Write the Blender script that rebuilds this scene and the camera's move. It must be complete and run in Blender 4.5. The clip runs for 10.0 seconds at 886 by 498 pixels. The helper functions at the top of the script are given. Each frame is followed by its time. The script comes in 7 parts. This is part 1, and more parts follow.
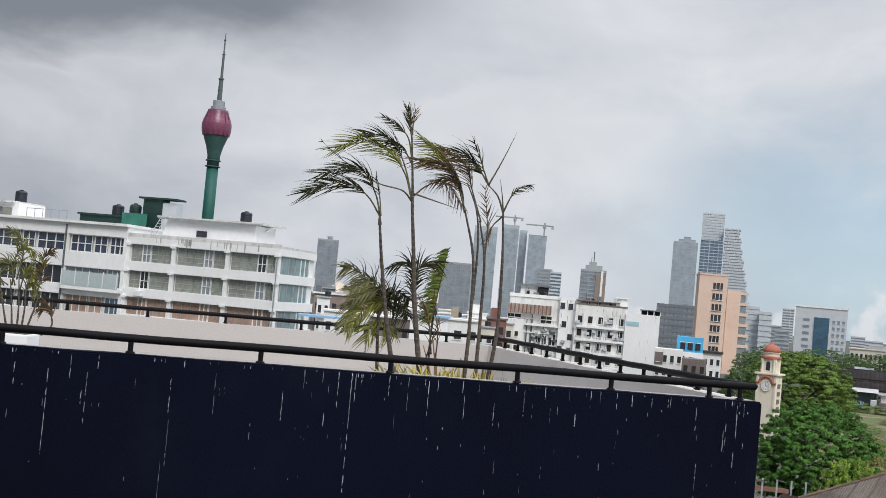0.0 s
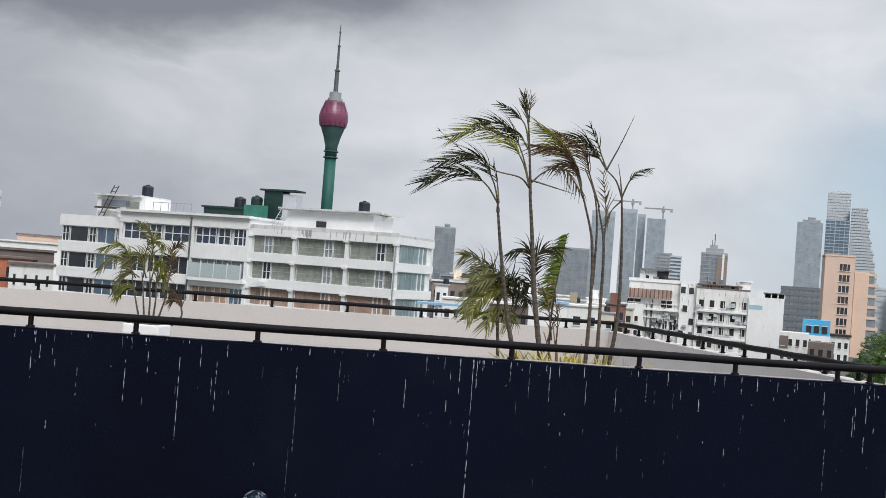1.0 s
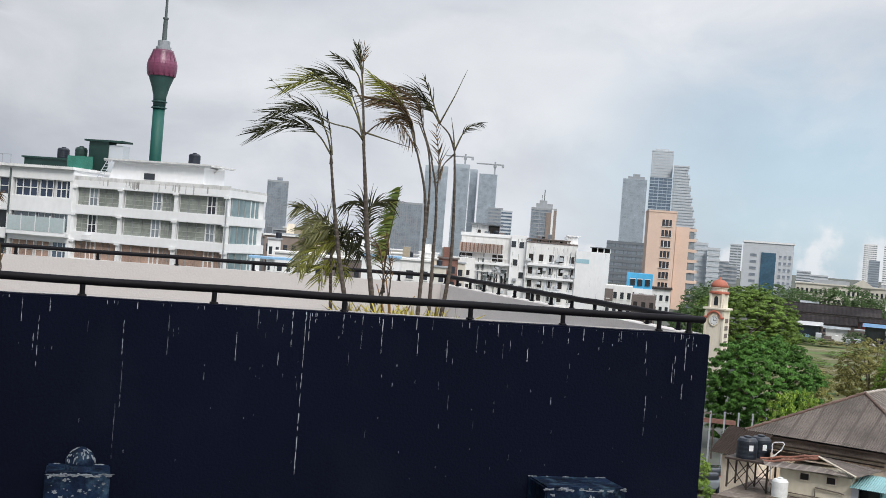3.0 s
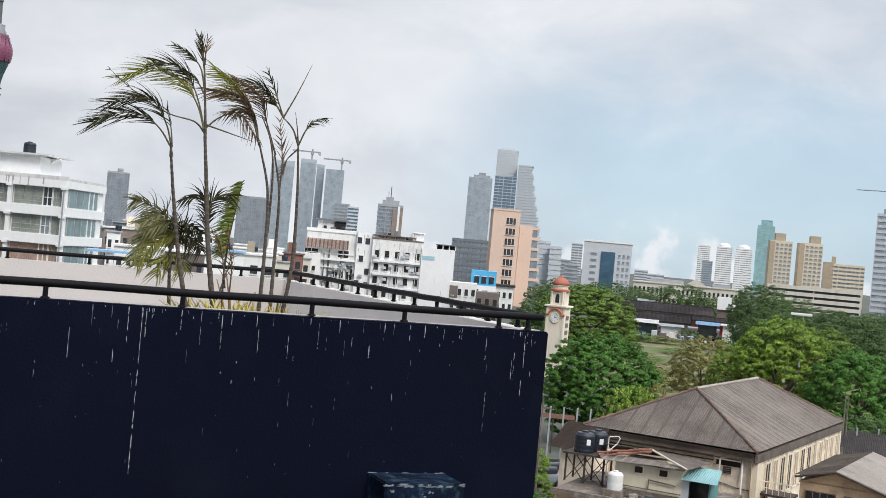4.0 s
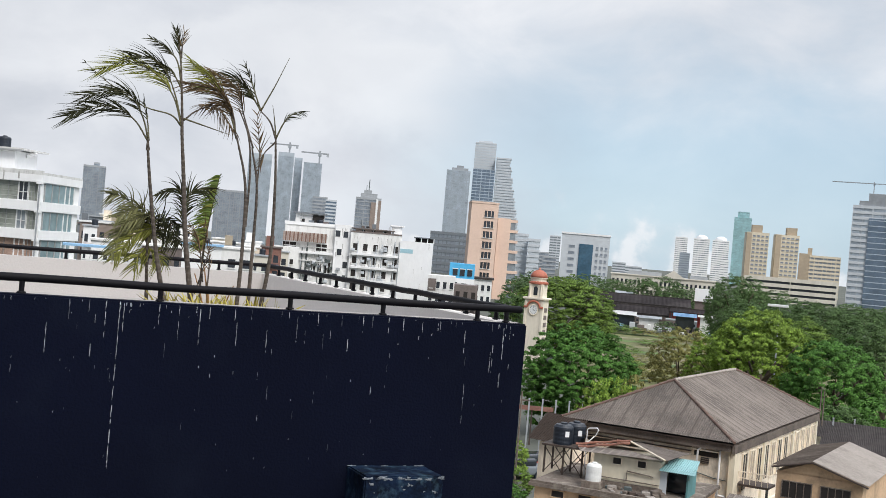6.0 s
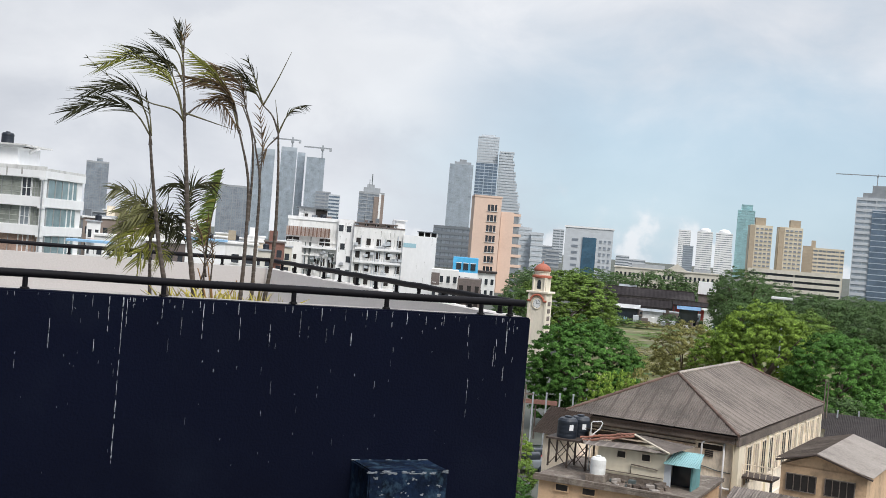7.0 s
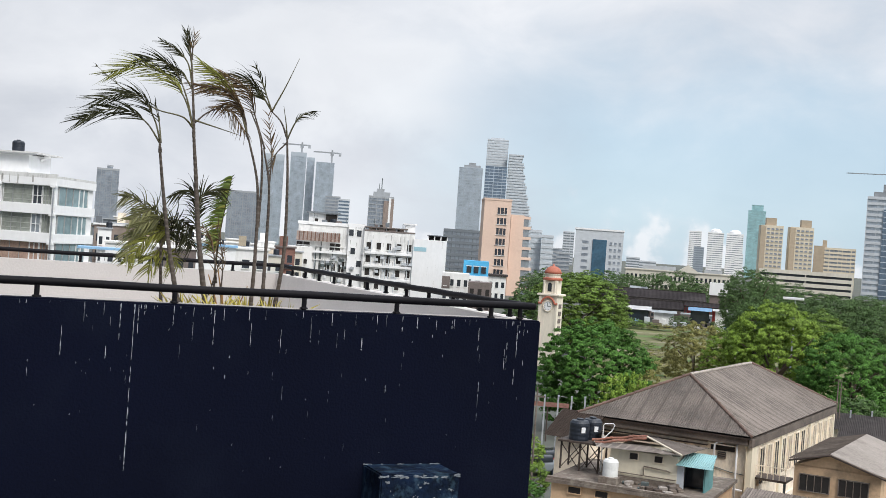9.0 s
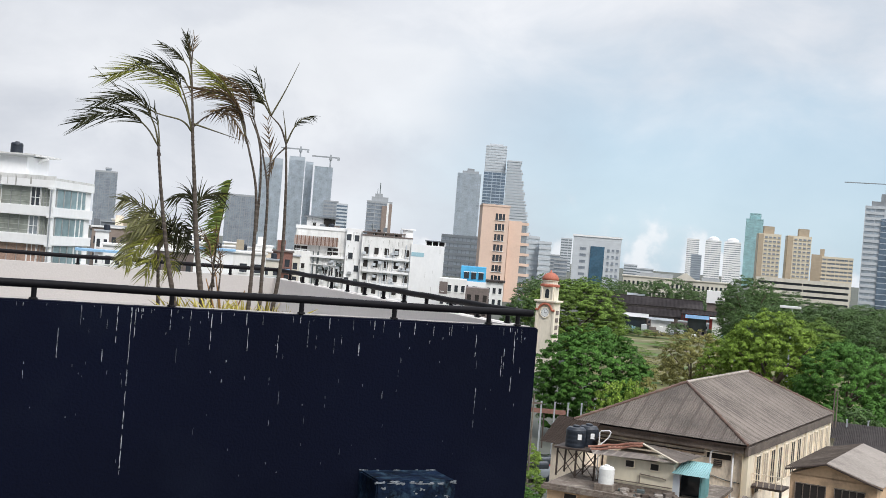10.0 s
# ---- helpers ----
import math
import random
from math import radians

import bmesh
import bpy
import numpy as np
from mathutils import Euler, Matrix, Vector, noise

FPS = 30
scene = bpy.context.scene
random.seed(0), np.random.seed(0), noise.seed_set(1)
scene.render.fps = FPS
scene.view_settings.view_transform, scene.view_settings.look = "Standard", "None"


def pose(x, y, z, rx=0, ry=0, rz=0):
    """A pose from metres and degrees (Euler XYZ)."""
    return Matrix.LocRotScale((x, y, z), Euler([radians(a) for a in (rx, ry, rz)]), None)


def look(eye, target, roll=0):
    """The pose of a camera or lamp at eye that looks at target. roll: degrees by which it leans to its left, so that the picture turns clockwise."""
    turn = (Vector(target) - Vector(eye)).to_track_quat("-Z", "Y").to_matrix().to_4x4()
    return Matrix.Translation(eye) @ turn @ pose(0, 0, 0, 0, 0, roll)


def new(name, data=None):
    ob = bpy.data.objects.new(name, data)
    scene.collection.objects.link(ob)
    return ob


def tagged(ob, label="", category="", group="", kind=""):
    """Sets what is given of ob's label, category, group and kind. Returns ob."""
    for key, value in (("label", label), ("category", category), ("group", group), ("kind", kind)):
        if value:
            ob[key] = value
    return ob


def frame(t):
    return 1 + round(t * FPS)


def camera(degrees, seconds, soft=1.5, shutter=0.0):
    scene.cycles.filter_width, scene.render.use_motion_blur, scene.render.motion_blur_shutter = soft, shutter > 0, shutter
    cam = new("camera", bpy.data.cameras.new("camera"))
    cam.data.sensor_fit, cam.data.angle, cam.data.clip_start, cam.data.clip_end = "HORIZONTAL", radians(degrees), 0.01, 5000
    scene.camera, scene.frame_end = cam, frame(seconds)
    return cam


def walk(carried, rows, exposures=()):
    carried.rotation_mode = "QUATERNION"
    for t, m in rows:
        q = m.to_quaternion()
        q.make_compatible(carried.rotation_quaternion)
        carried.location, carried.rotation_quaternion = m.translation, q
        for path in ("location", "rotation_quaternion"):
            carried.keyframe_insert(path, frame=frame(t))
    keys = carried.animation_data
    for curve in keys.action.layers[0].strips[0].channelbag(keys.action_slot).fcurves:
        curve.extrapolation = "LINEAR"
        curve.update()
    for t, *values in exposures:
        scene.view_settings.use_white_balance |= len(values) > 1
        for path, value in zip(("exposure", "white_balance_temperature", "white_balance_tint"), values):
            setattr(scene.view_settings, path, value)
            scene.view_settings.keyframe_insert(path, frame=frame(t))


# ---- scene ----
cam = camera(40.54, 10.0, soft=0.7)
EYE = 15.0  # height of the eye above the street
PATH = [
    (0.0, pose(-0.011, 0.035, EYE + 0.015, 92.43, -5.22, 0.15)),
    (0.5, pose(-0.013, 0.034, EYE + 0.017, 91.12, -4.75, 3.80)),
    (1.0, pose(-0.023, -0.009, EYE + 0.016, 91.32, -4.37, 5.79)),
    (1.5, pose(-0.031, -0.013, EYE + 0.015, 91.10, -4.44, 5.42)),
    (2.0, pose(-0.032, 0.010, EYE + 0.010, 91.37, -4.67, 4.29)),
    (2.5, pose(-0.029, 0.011, EYE + 0.008, 91.28, -4.56, 2.14)),
    (3.0, pose(-0.021, 0.001, EYE + 0.001, 89.75, -4.49, -2.18)),
    (3.2, pose(-0.007, 0.003, EYE + 0.003, 89.49, -4.81, -4.12)),
    (4.3, pose(0.007, -0.001, EYE + 0.008, 90.32, -5.14, -10.31)),
    (4.5, pose(0.005, -0.005, EYE + 0.009, 90.20, -5.14, -10.41)),
    (5.0, pose(0.005, 0.008, EYE + 0.006, 90.30, -5.36, -10.21)),
    (5.5, pose(0.005, -0.011, EYE + 0.008, 90.17, -5.15, -10.49)),
    (7.0, pose(0.008, 0.008, EYE + 0.004, 89.65, -4.72, -10.43)),
    (7.5, pose(0.004, -0.005, EYE + 0.010, 89.85, -4.73, -10.30)),
    (8.0, pose(0.010, -0.003, EYE + 0.012, 90.12, -4.52, -10.29)),
    (8.5, pose(0.014, 0.002, EYE + 0.012, 89.90, -4.16, -10.01)),
    (9.0, pose(0.011, -0.012, EYE + 0.009, 89.78, -4.14, -9.94)),
    (9.5, pose(0.005, 0.002, EYE + 0.011, 89.76, -4.46, -9.84)),
    (10.0, pose(0.009, -0.000, EYE + 0.013, 90.05, -4.65, -10.05)),
]
walk(cam, PATH, exposures=((0.0, -0.22), (1.5, -0.18), (3.0, -0.08), (4.5, 0.0), (7.5, 0.0), (9.0, 0.05), (10.0, 0.06)))

# ---- light ----
SUN_DIR = Vector((0.27, -0.85, 0.90)).normalized()
world = bpy.data.worlds.new("sky")
scene.world = world
world.use_nodes = True
wn, wl = world.node_tree.nodes, world.node_tree.links
wn.clear()


def wnode(kind, **values):
    n = wn.new(kind)
    for k, v in values.items():
        n.inputs[k].default_value = v
    return n


sky = wn.new("ShaderNodeTexSky")
sky.sky_type, sky.sun_disc = "NISHITA", False
sky.sun_elevation = math.asin(SUN_DIR.z)
sky.sun_rotation = math.atan2(SUN_DIR.x, SUN_DIR.y)
sky.dust_density, sky.air_density, sky.ozone_density = 0.6, 1.0, 2.0
coord = wn.new("ShaderNodeTexCoord")
stretch = wn.new("ShaderNodeMapping")
stretch.inputs["Scale"].default_value = (1.0, 1.0, 1.8)
stretch.inputs["Location"].default_value = (0.35, 0.0, 0.2)
wl.new(coord.outputs["Generated"], stretch.inputs["Vector"])
big = wnode("ShaderNodeTexNoise", Scale=3.0, Detail=7.0, Roughness=0.5, Distortion=0.4)
wl.new(stretch.outputs["Vector"], big.inputs["Vector"])
fine = wnode("ShaderNodeTexNoise", Scale=7.0, Detail=8.0, Roughness=0.55, Distortion=0.3)
wl.new(stretch.outputs["Vector"], fine.inputs["Vector"])
# cloud brightness: grey bellies to bright tops
cloud = wn.new("ShaderNodeValToRGB")
cloud.color_ramp.elements[0].position, cloud.color_ramp.elements[0].color = 0.34, (0.48, 0.515, 0.58, 1)
cloud.color_ramp.elements[1].position, cloud.color_ramp.elements[1].color = 0.64, (0.75, 0.77, 0.81, 1)
blend = wnode("ShaderNodeMix", Factor=0.45)
wl.new(big.outputs["Fac"], blend.inputs[2])
wl.new(fine.outputs["Fac"], blend.inputs[3])
wl.new(blend.outputs[0], cloud.inputs["Fac"])
# a rain cloud towards the north-west, a thin clear stretch low in the north-east
split = wn.new("ShaderNodeSeparateXYZ")
wl.new(coord.outputs["Generated"], split.inputs["Vector"])


def wmath(op, a, b):
    n = wn.new("ShaderNodeMath")
    n.operation = op
    for i, v in enumerate((a, b)):
        if isinstance(v, (int, float)):
            n.inputs[i].default_value = v
        else:
            wl.new(v, n.inputs[i])
    return n.outputs[0]


def wrange(value, a, b, c, d):
    n = wn.new("ShaderNodeMapRange")
    n.interpolation_type = "SMOOTHSTEP"
    for k, v in zip(("From Min", "From Max", "To Min", "To Max"), (a, b, c, d)):
        n.inputs[k].default_value = v
    wl.new(value, n.inputs["Value"])
    return n.outputs["Result"]


sx, sz = split.outputs["X"], split.outputs["Z"]
ragged = wmath("MULTIPLY", wmath("SUBTRACT", fine.outputs["Fac"], 0.5), 0.22)
rain = wrange(wmath("ADD", wmath("SUBTRACT", wmath("MULTIPLY", sz, 2.0), wmath("MULTIPLY", sx, 0.3)), ragged), 0.38, 0.52, 0.0, 1.0)
rain = wmath("MULTIPLY", rain, wrange(sx, -0.18, 0.06, 0.95, 0.0))
rain = wmath("MAXIMUM", rain, wrange(wmath("ADD", sx, ragged), -0.55, -0.02, 0.52, 0.0))
dark = wn.new("ShaderNodeMix")
dark.data_type = "RGBA"
dark.inputs["B"].default_value = (0.20, 0.222, 0.265, 1)
wl.new(rain, dark.inputs["Factor"])
wl.new(cloud.outputs["Color"], dark.inputs["A"])
clear = wmath("MULTIPLY", wrange(wmath("ADD", sx, ragged), 0.06, 0.32, 0.0, 1.0),
              wrange(wmath("ADD", sz, ragged), 0.08, 0.24, 1.0, 0.0))
puff = wnode("ShaderNodeTexNoise", Scale=16.0, Detail=6.0, Roughness=0.5)
wl.new(coord.outputs["Generated"], puff.inputs["Vector"])
heap = wmath("SUBTRACT", sz, wmath("MULTIPLY", wmath("SUBTRACT", puff.outputs["Fac"], 0.5), 0.26))
clear = wmath("MULTIPLY", clear, wrange(heap, -0.02, 0.02, 0.55, 1.0))
bank = wmath("MULTIPLY", wmath("MULTIPLY", wrange(wmath("ADD", sx, ragged), -0.20, -0.02, 0.0, 1.0), wrange(wmath("ADD", sx, wmath("MULTIPLY", ragged, 0.8)), 0.16, 0.21, 1.0, 0.0)),
             wmath("MULTIPLY", wrange(wmath("ADD", sz, wmath("MULTIPLY", ragged, 0.6)), 0.07, 0.13, 0.0, 1.0), wrange(wmath("ADD", sz, wmath("MULTIPLY", ragged, 0.9)), 0.16, 0.19, 1.0, 0.0)))
heads = wmath("MULTIPLY", wrange(heap, -0.012, 0.006, 1.0, 0.0), wrange(sx, 0.06, 0.14, 0.0, 1.0))
lit = wn.new("ShaderNodeMix")
lit.data_type = "RGBA"
lit.inputs["B"].default_value = (0.80, 0.815, 0.84, 1)
wl.new(wmath("MULTIPLY", wmath("MAXIMUM", wmath("MULTIPLY", bank, 0.8), heads), 0.6), lit.inputs["Factor"])
# thin blue of the sky texture, seen through the gap
skyscale = wn.new("ShaderNodeMix")
skyscale.data_type, skyscale.blend_type = "RGBA", "MULTIPLY"
skyscale.inputs["Factor"].default_value = 1.0
skyscale.inputs["B"].default_value = (0.074, 0.096, 0.110, 1)
wl.new(sky.outputs["Color"], skyscale.inputs["A"])
# thin high veil that evens out the blue
veil = wn.new("ShaderNodeMix")
veil.data_type = "RGBA"
veil.inputs["Factor"].default_value = 0.75
veil.inputs["B"].default_value = (0.385, 0.572, 0.705, 1)
wl.new(skyscale.outputs["Result"], veil.inputs["A"])
whole = wn.new("ShaderNodeMix")
whole.data_type = "RGBA"
wl.new(wmath("MULTIPLY", clear, 0.60), whole.inputs["Factor"])
wl.new(dark.outputs["Result"], whole.inputs["A"])
wl.new(veil.outputs["Result"], whole.inputs["B"])
ground_bg = wnode("ShaderNodeBackground", Strength=1.15)
wl.new(whole.outputs["Result"], lit.inputs["A"])
wl.new(lit.outputs["Result"], ground_bg.inputs["Color"])
# an overcast sky is brightest overhead
wl.new(wrange(sz, 0.27, 0.95, 1.15, 3.9), ground_bg.inputs["Strength"])
wout = wn.new("ShaderNodeOutputWorld")
wl.new(ground_bg.outputs["Background"], wout.inputs["Surface"])

sun = new("sun", bpy.data.lights.new("sun", "SUN"))
sun.data.energy, sun.data.angle, sun.data.color = 2.35, radians(22), (1.0, 0.96, 0.9)
sun.matrix_world = look(SUN_DIR * 100, (0, 0, 0))


# ---- materials ----
def material(name, color, rough=0.8, vary=0.12, scale=3.0, bump=0.0, grain=None, metal=0.0, stain=None, stain_amount=0.0, streak=1.0, island=0.0):
    """A weathered surface: two scales of tone, optional stain colour, optional fine relief."""
    m = bpy.data.materials.new(name)
    m.use_nodes = True
    n, l = m.node_tree.nodes, m.node_tree.links
    b = n["Principled BSDF"]
    b.inputs["Roughness"].default_value, b.inputs["Metallic"].default_value = rough, metal
    c = n.new("ShaderNodeTexCoord")
    mp = n.new("ShaderNodeMapping")
    mp.inputs["Scale"].default_value = (1, 1, streak)
    l.new(c.outputs["Object"], mp.inputs["Vector"])
    t1, t2 = n.new("ShaderNodeTexNoise"), n.new("ShaderNodeTexNoise")
    t1.inputs["Scale"].default_value, t1.inputs["Detail"].default_value = scale * 0.22, 5
    t2.inputs["Scale"].default_value, t2.inputs["Detail"].default_value = (grain or scale * 4), 4
    for t in (t1, t2):
        l.new(mp.outputs["Vector"], t.inputs["Vector"])
    add = n.new("ShaderNodeMix")
    add.inputs[0].default_value = 0.4
    l.new(t1.outputs["Fac"], add.inputs[2])
    l.new(t2.outputs["Fac"], add.inputs[3])
    ramp = n.new("ShaderNodeValToRGB")
    lo = tuple(max(0, v * (1 - vary * 1.6)) for v in color)
    hi = tuple(min(1, v * (1 + vary)) for v in color)
    ramp.color_ramp.elements[0].position, ramp.color_ramp.elements[0].color = 0.32, (*lo, 1)
    ramp.color_ramp.elements[1].position, ramp.color_ramp.elements[1].color = 0.68, (*hi, 1)
    l.new(add.outputs[0], ramp.inputs["Fac"])
    out = ramp.outputs["Color"]
    if stain:
        t3 = n.new("ShaderNodeTexNoise")
        t3.inputs["Scale"].default_value, t3.inputs["Detail"].default_value, t3.inputs["Roughness"].default_value = scale * 0.6, 8, 0.7
        l.new(mp.outputs["Vector"], t3.inputs["Vector"])
        r3 = n.new("ShaderNodeValToRGB")
        r3.color_ramp.elements[0].position, r3.color_ramp.elements[1].position = 0.5, 0.72
        r3.color_ramp.elements[1].color = (stain_amount,) * 3 + (1,)
        l.new(t3.outputs["Fac"], r3.inputs["Fac"])
        mx = n.new("ShaderNodeMix")
        mx.data_type = "RGBA"
        l.new(r3.outputs["Color"], mx.inputs["Factor"])
        l.new(out, mx.inputs["A"])
        mx.inputs["B"].default_value = (*stain, 1)
        out = mx.outputs["Result"]
    if island:
        g = n.new("ShaderNodeNewGeometry")
        hs = n.new("ShaderNodeHueSaturation")
        mr = n.new("ShaderNodeMapRange")
        mr.inputs["To Min"].default_value, mr.inputs["To Max"].default_value = 1 - island, 1 + island
        l.new(g.outputs["Random Per Island"], mr.inputs["Value"])
        l.new(mr.outputs["Result"], hs.inputs["Value"])
        l.new(out, hs.inputs["Color"])
        out = hs.outputs["Color"]
    l.new(out, b.inputs["Base Color"])
    if bump:
        bp = n.new("ShaderNodeBump")
        bp.inputs["Strength"].default_value, bp.inputs["Distance"].default_value = bump, 0.02
        l.new(t2.outputs["Fac"], bp.inputs["Height"])
        l.new(bp.outputs["Normal"], b.inputs["Normal"])
    return m


def glass(name, color, rough=0.12, metal=0.0):
    """Window glass of a building: a dark room behind a glossy pane."""
    m = material(name, color, rough, 0.25, 0.6, grain=0.9, metal=metal)
    m.node_tree.nodes["Principled BSDF"].inputs["Specular IOR Level"].default_value = 0.7
    return m


M_NAVY = material("navy_paint", (0.0021, 0.0036, 0.0125), 0.85, 0.28, 2.0, 0.25, grain=45, stain=(0.0048, 0.0072, 0.0165), stain_amount=0.7)
M_NAVY.node_tree.nodes["Principled BSDF"].inputs["Specular IOR Level"].default_value = 0.09
M_NAVY_WORN = material("worn_navy_paint", (0.005, 0.013, 0.034), 0.8, 0.6, 14.0, 0.6, grain=18, stain=(0.050, 0.095, 0.140), stain_amount=0.75)
M_NAVY_WORN.node_tree.nodes["Principled BSDF"].inputs["Specular IOR Level"].default_value = 0.12
M_LIME = material("lime_crust", (0.19, 0.21, 0.235), 0.9, 0.35, 20, 0.5)
M_RAIL = material("black_rail_paint", (0.0065, 0.006, 0.008), 0.6, 0.3, 8.0, 0.1)
M_RAIL.node_tree.nodes["Principled BSDF"].inputs["Specular IOR Level"].default_value = 0.12
M_RENDER = material("warm_white_render", (0.53, 0.495, 0.475), 0.88, 0.06, 1.2, 0.15, grain=40, stain=(0.42, 0.39, 0.36), stain_amount=0.4)
# same render, lightened to make up for light the shaded east face lacks
M_RENDER_PALE = material("shade_lifted_warm_render", (0.75, 0.70, 0.66), 0.88, 0.07, 1.2, 0.15, grain=40, stain=(0.5, 0.46, 0.42), stain_amount=0.4)
M_TERRACE = material("terrace_screed", (0.3, 0.29, 0.28), 0.9, 0.15, 2.0, 0.2)
M_WHITE = material("white_masonry_paint", (0.80, 0.80, 0.80), 0.85, 0.05, 0.5, stain=(0.5, 0.49, 0.47), stain_amount=0.18, streak=0.5)
M_WHITE_STAINED = material("stained_white_paint", (0.77, 0.765, 0.75), 0.85, 0.08, 1.2, stain=(0.25, 0.24, 0.22), stain_amount=0.45, streak=0.25)
M_CREAM_FAR = material("sun_faded_cream_paint", (0.64, 0.60, 0.52), 0.85, 0.08, 0.2, grain=0.8, stain=(0.36, 0.33, 0.28), stain_amount=0.4, streak=0.35)
M_CLOCK = material("warm_white_lime_paint", (0.74, 0.67, 0.56), 0.85, 0.1, 1.2, stain=(0.36, 0.31, 0.25), stain_amount=0.4, streak=0.35)
M_CREAM = material("cream_masonry_paint", (0.72, 0.65, 0.51), 0.85, 0.1, 1.2, stain=(0.25, 0.22, 0.18), stain_amount=0.5, streak=0.35)
M_CREAM_OLD = material("weathered_cream_paint", (0.82, 0.72, 0.58), 0.9, 0.16, 2.6, stain=(0.16, 0.13, 0.10), stain_amount=0.55, streak=0.5)
M_PEACH = material("peach_masonry_paint", (0.71, 0.53, 0.43), 0.85, 0.06, 0.4, stain=(0.56, 0.39, 0.31), stain_amount=0.4)
M_PEACH_OLD = material("faded_peach_paint", (0.58, 0.40, 0.25), 0.9, 0.14, 2.0, stain=(0.2, 0.15, 0.1), stain_amount=0.7)
M_BLUE = material("sky_blue_paint", (0.08, 0.42, 0.72), 0.8, 0.1, 0.6)
M_GREEN = material("green_cladding", (0.005, 0.030, 0.024), 0.6, 0.2, 0.5)
M_GREEN_MESH = material("green_shade_net", (0.03, 0.16, 0.12), 0.9, 0.3, 2.0)
M_LOTUS_SHAFT = material("tower_green_concrete", (0.006, 0.09, 0.072), 0.6, 0.12, 0.03, grain=0.2)
M_LOTUS_CUP = material("tower_dark_green_panels", (0.035, 0.085, 0.08), 0.5, 0.2, 0.05, grain=0.3)
M_LOTUS_PETAL = material("tower_purple_panels", (0.19, 0.05, 0.10), 0.35, 0.4, 0.12, grain=0.25)
M_STEEL_GREY = material("tower_grey_steel", (0.30, 0.32, 0.34), 0.5, 0.15, 0.1)
M_MAST = material("dark_mast_steel", (0.09, 0.11, 0.11), 0.5, 0.2, 0.2)
M_CONCRETE = material("grey_concrete", (0.36, 0.38, 0.40), 0.85, 0.12, 0.15, grain=0.6, stain=(0.25, 0.26, 0.28), stain_amount=0.5, streak=0.2)
# pale tones of the far towers include distance haze put into the colour
M_BLUEGREY = material("haze_paled_blue_grey_cladding", (0.42, 0.47, 0.52), 0.5, 0.12, 0.08, grain=0.3)
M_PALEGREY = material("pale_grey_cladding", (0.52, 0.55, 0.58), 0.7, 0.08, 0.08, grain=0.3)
M_TAN = material("tan_masonry_paint", (0.66, 0.585, 0.455), 0.85, 0.08, 0.1, grain=0.5)
M_TAN_DARK = material("dark_tan_paint_and_shade", (0.42, 0.345, 0.255), 0.85, 0.1, 0.1, grain=0.5)
M_GLASS = glass("window_glass", (0.03, 0.036, 0.045))
M_GLASS_PALE = glass("pale_window_glass", (0.30, 0.34, 0.37), 0.25, 0.3)
M_GLASS_BLUE = glass("blue_curtain_glass", (0.20, 0.27, 0.35), 0.25, 0.6)
M_GLASS_TEAL = glass("teal_curtain_glass", (0.42, 0.66, 0.68), 0.3, 0.4)
M_GLASS_GREY = glass("grey_curtain_glass", (0.31, 0.35, 0.40), 0.3, 0.55)
M_CURTAIN = material("pale_curtain_behind_glass", (0.26, 0.28, 0.25), 0.25, 0.25, 1.6, grain=2.2)
M_FRAME = material("white_window_frame", (0.74, 0.74, 0.74), 0.6, 0.05, 2)
M_TANK = material("black_polyethylene", (0.012, 0.017, 0.027), 0.45, 0.2, 3)
M_TANK_WHITE = material("white_polyethylene", (0.7, 0.7, 0.68), 0.5, 0.1, 3)
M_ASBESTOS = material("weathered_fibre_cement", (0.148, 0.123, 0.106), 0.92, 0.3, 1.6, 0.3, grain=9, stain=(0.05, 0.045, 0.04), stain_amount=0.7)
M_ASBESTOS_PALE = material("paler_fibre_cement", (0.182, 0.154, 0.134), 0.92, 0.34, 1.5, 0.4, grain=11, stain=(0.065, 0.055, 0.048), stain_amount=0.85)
M_RIDGE = material("terracotta_ridge_tile", (0.155, 0.098, 0.078), 0.9, 0.3, 4.0, stain=(0.1, 0.08, 0.07), stain_amount=0.6)
M_RIDGE_PALE = material("mortar_ridge_capping", (0.42, 0.37, 0.32), 0.9, 0.2, 4.0, stain=(0.12, 0.1, 0.09), stain_amount=0.7)
M_RUST = material("rusted_steel", (0.07, 0.05, 0.04), 0.8, 0.35, 6)
M_HALLROOF = material("sooty_hall_roofing", (0.030, 0.025, 0.026), 0.95, 0.35, 0.25, grain=1.5, stain=(0.07, 0.062, 0.06), stain_amount=0.6)
M_DARKROOF = material("dark_station_roofing", (0.055, 0.048, 0.046), 0.9, 0.3, 0.4, grain=1.5, stain=(0.11, 0.1, 0.095), stain_amount=0.5)
M_TEAL_SHEET = material("turquoise_roof_sheet", (0.10, 0.25, 0.26), 0.6, 0.2, 3)
M_BLUE_SHEET = material("blue_roof_sheet", (0.26, 0.46, 0.68), 0.6, 0.15, 1)
M_RED = material("red_paint", (0.42, 0.06, 0.05), 0.7, 0.2, 1)
M_DOME = material("terracotta_dome", (0.42, 0.13, 0.08), 0.7, 0.2, 1.5)
M_BRICK = material("brick_red_wall", (0.45, 0.17, 0.10), 0.9, 0.2, 0.5)
M_BROWN = material("brown_roofing", (0.17, 0.14, 0.13), 0.9, 0.2, 0.5)
M_AWNING = material("rust_brown_awning", (0.27, 0.165, 0.125), 0.8, 0.25, 1.2)
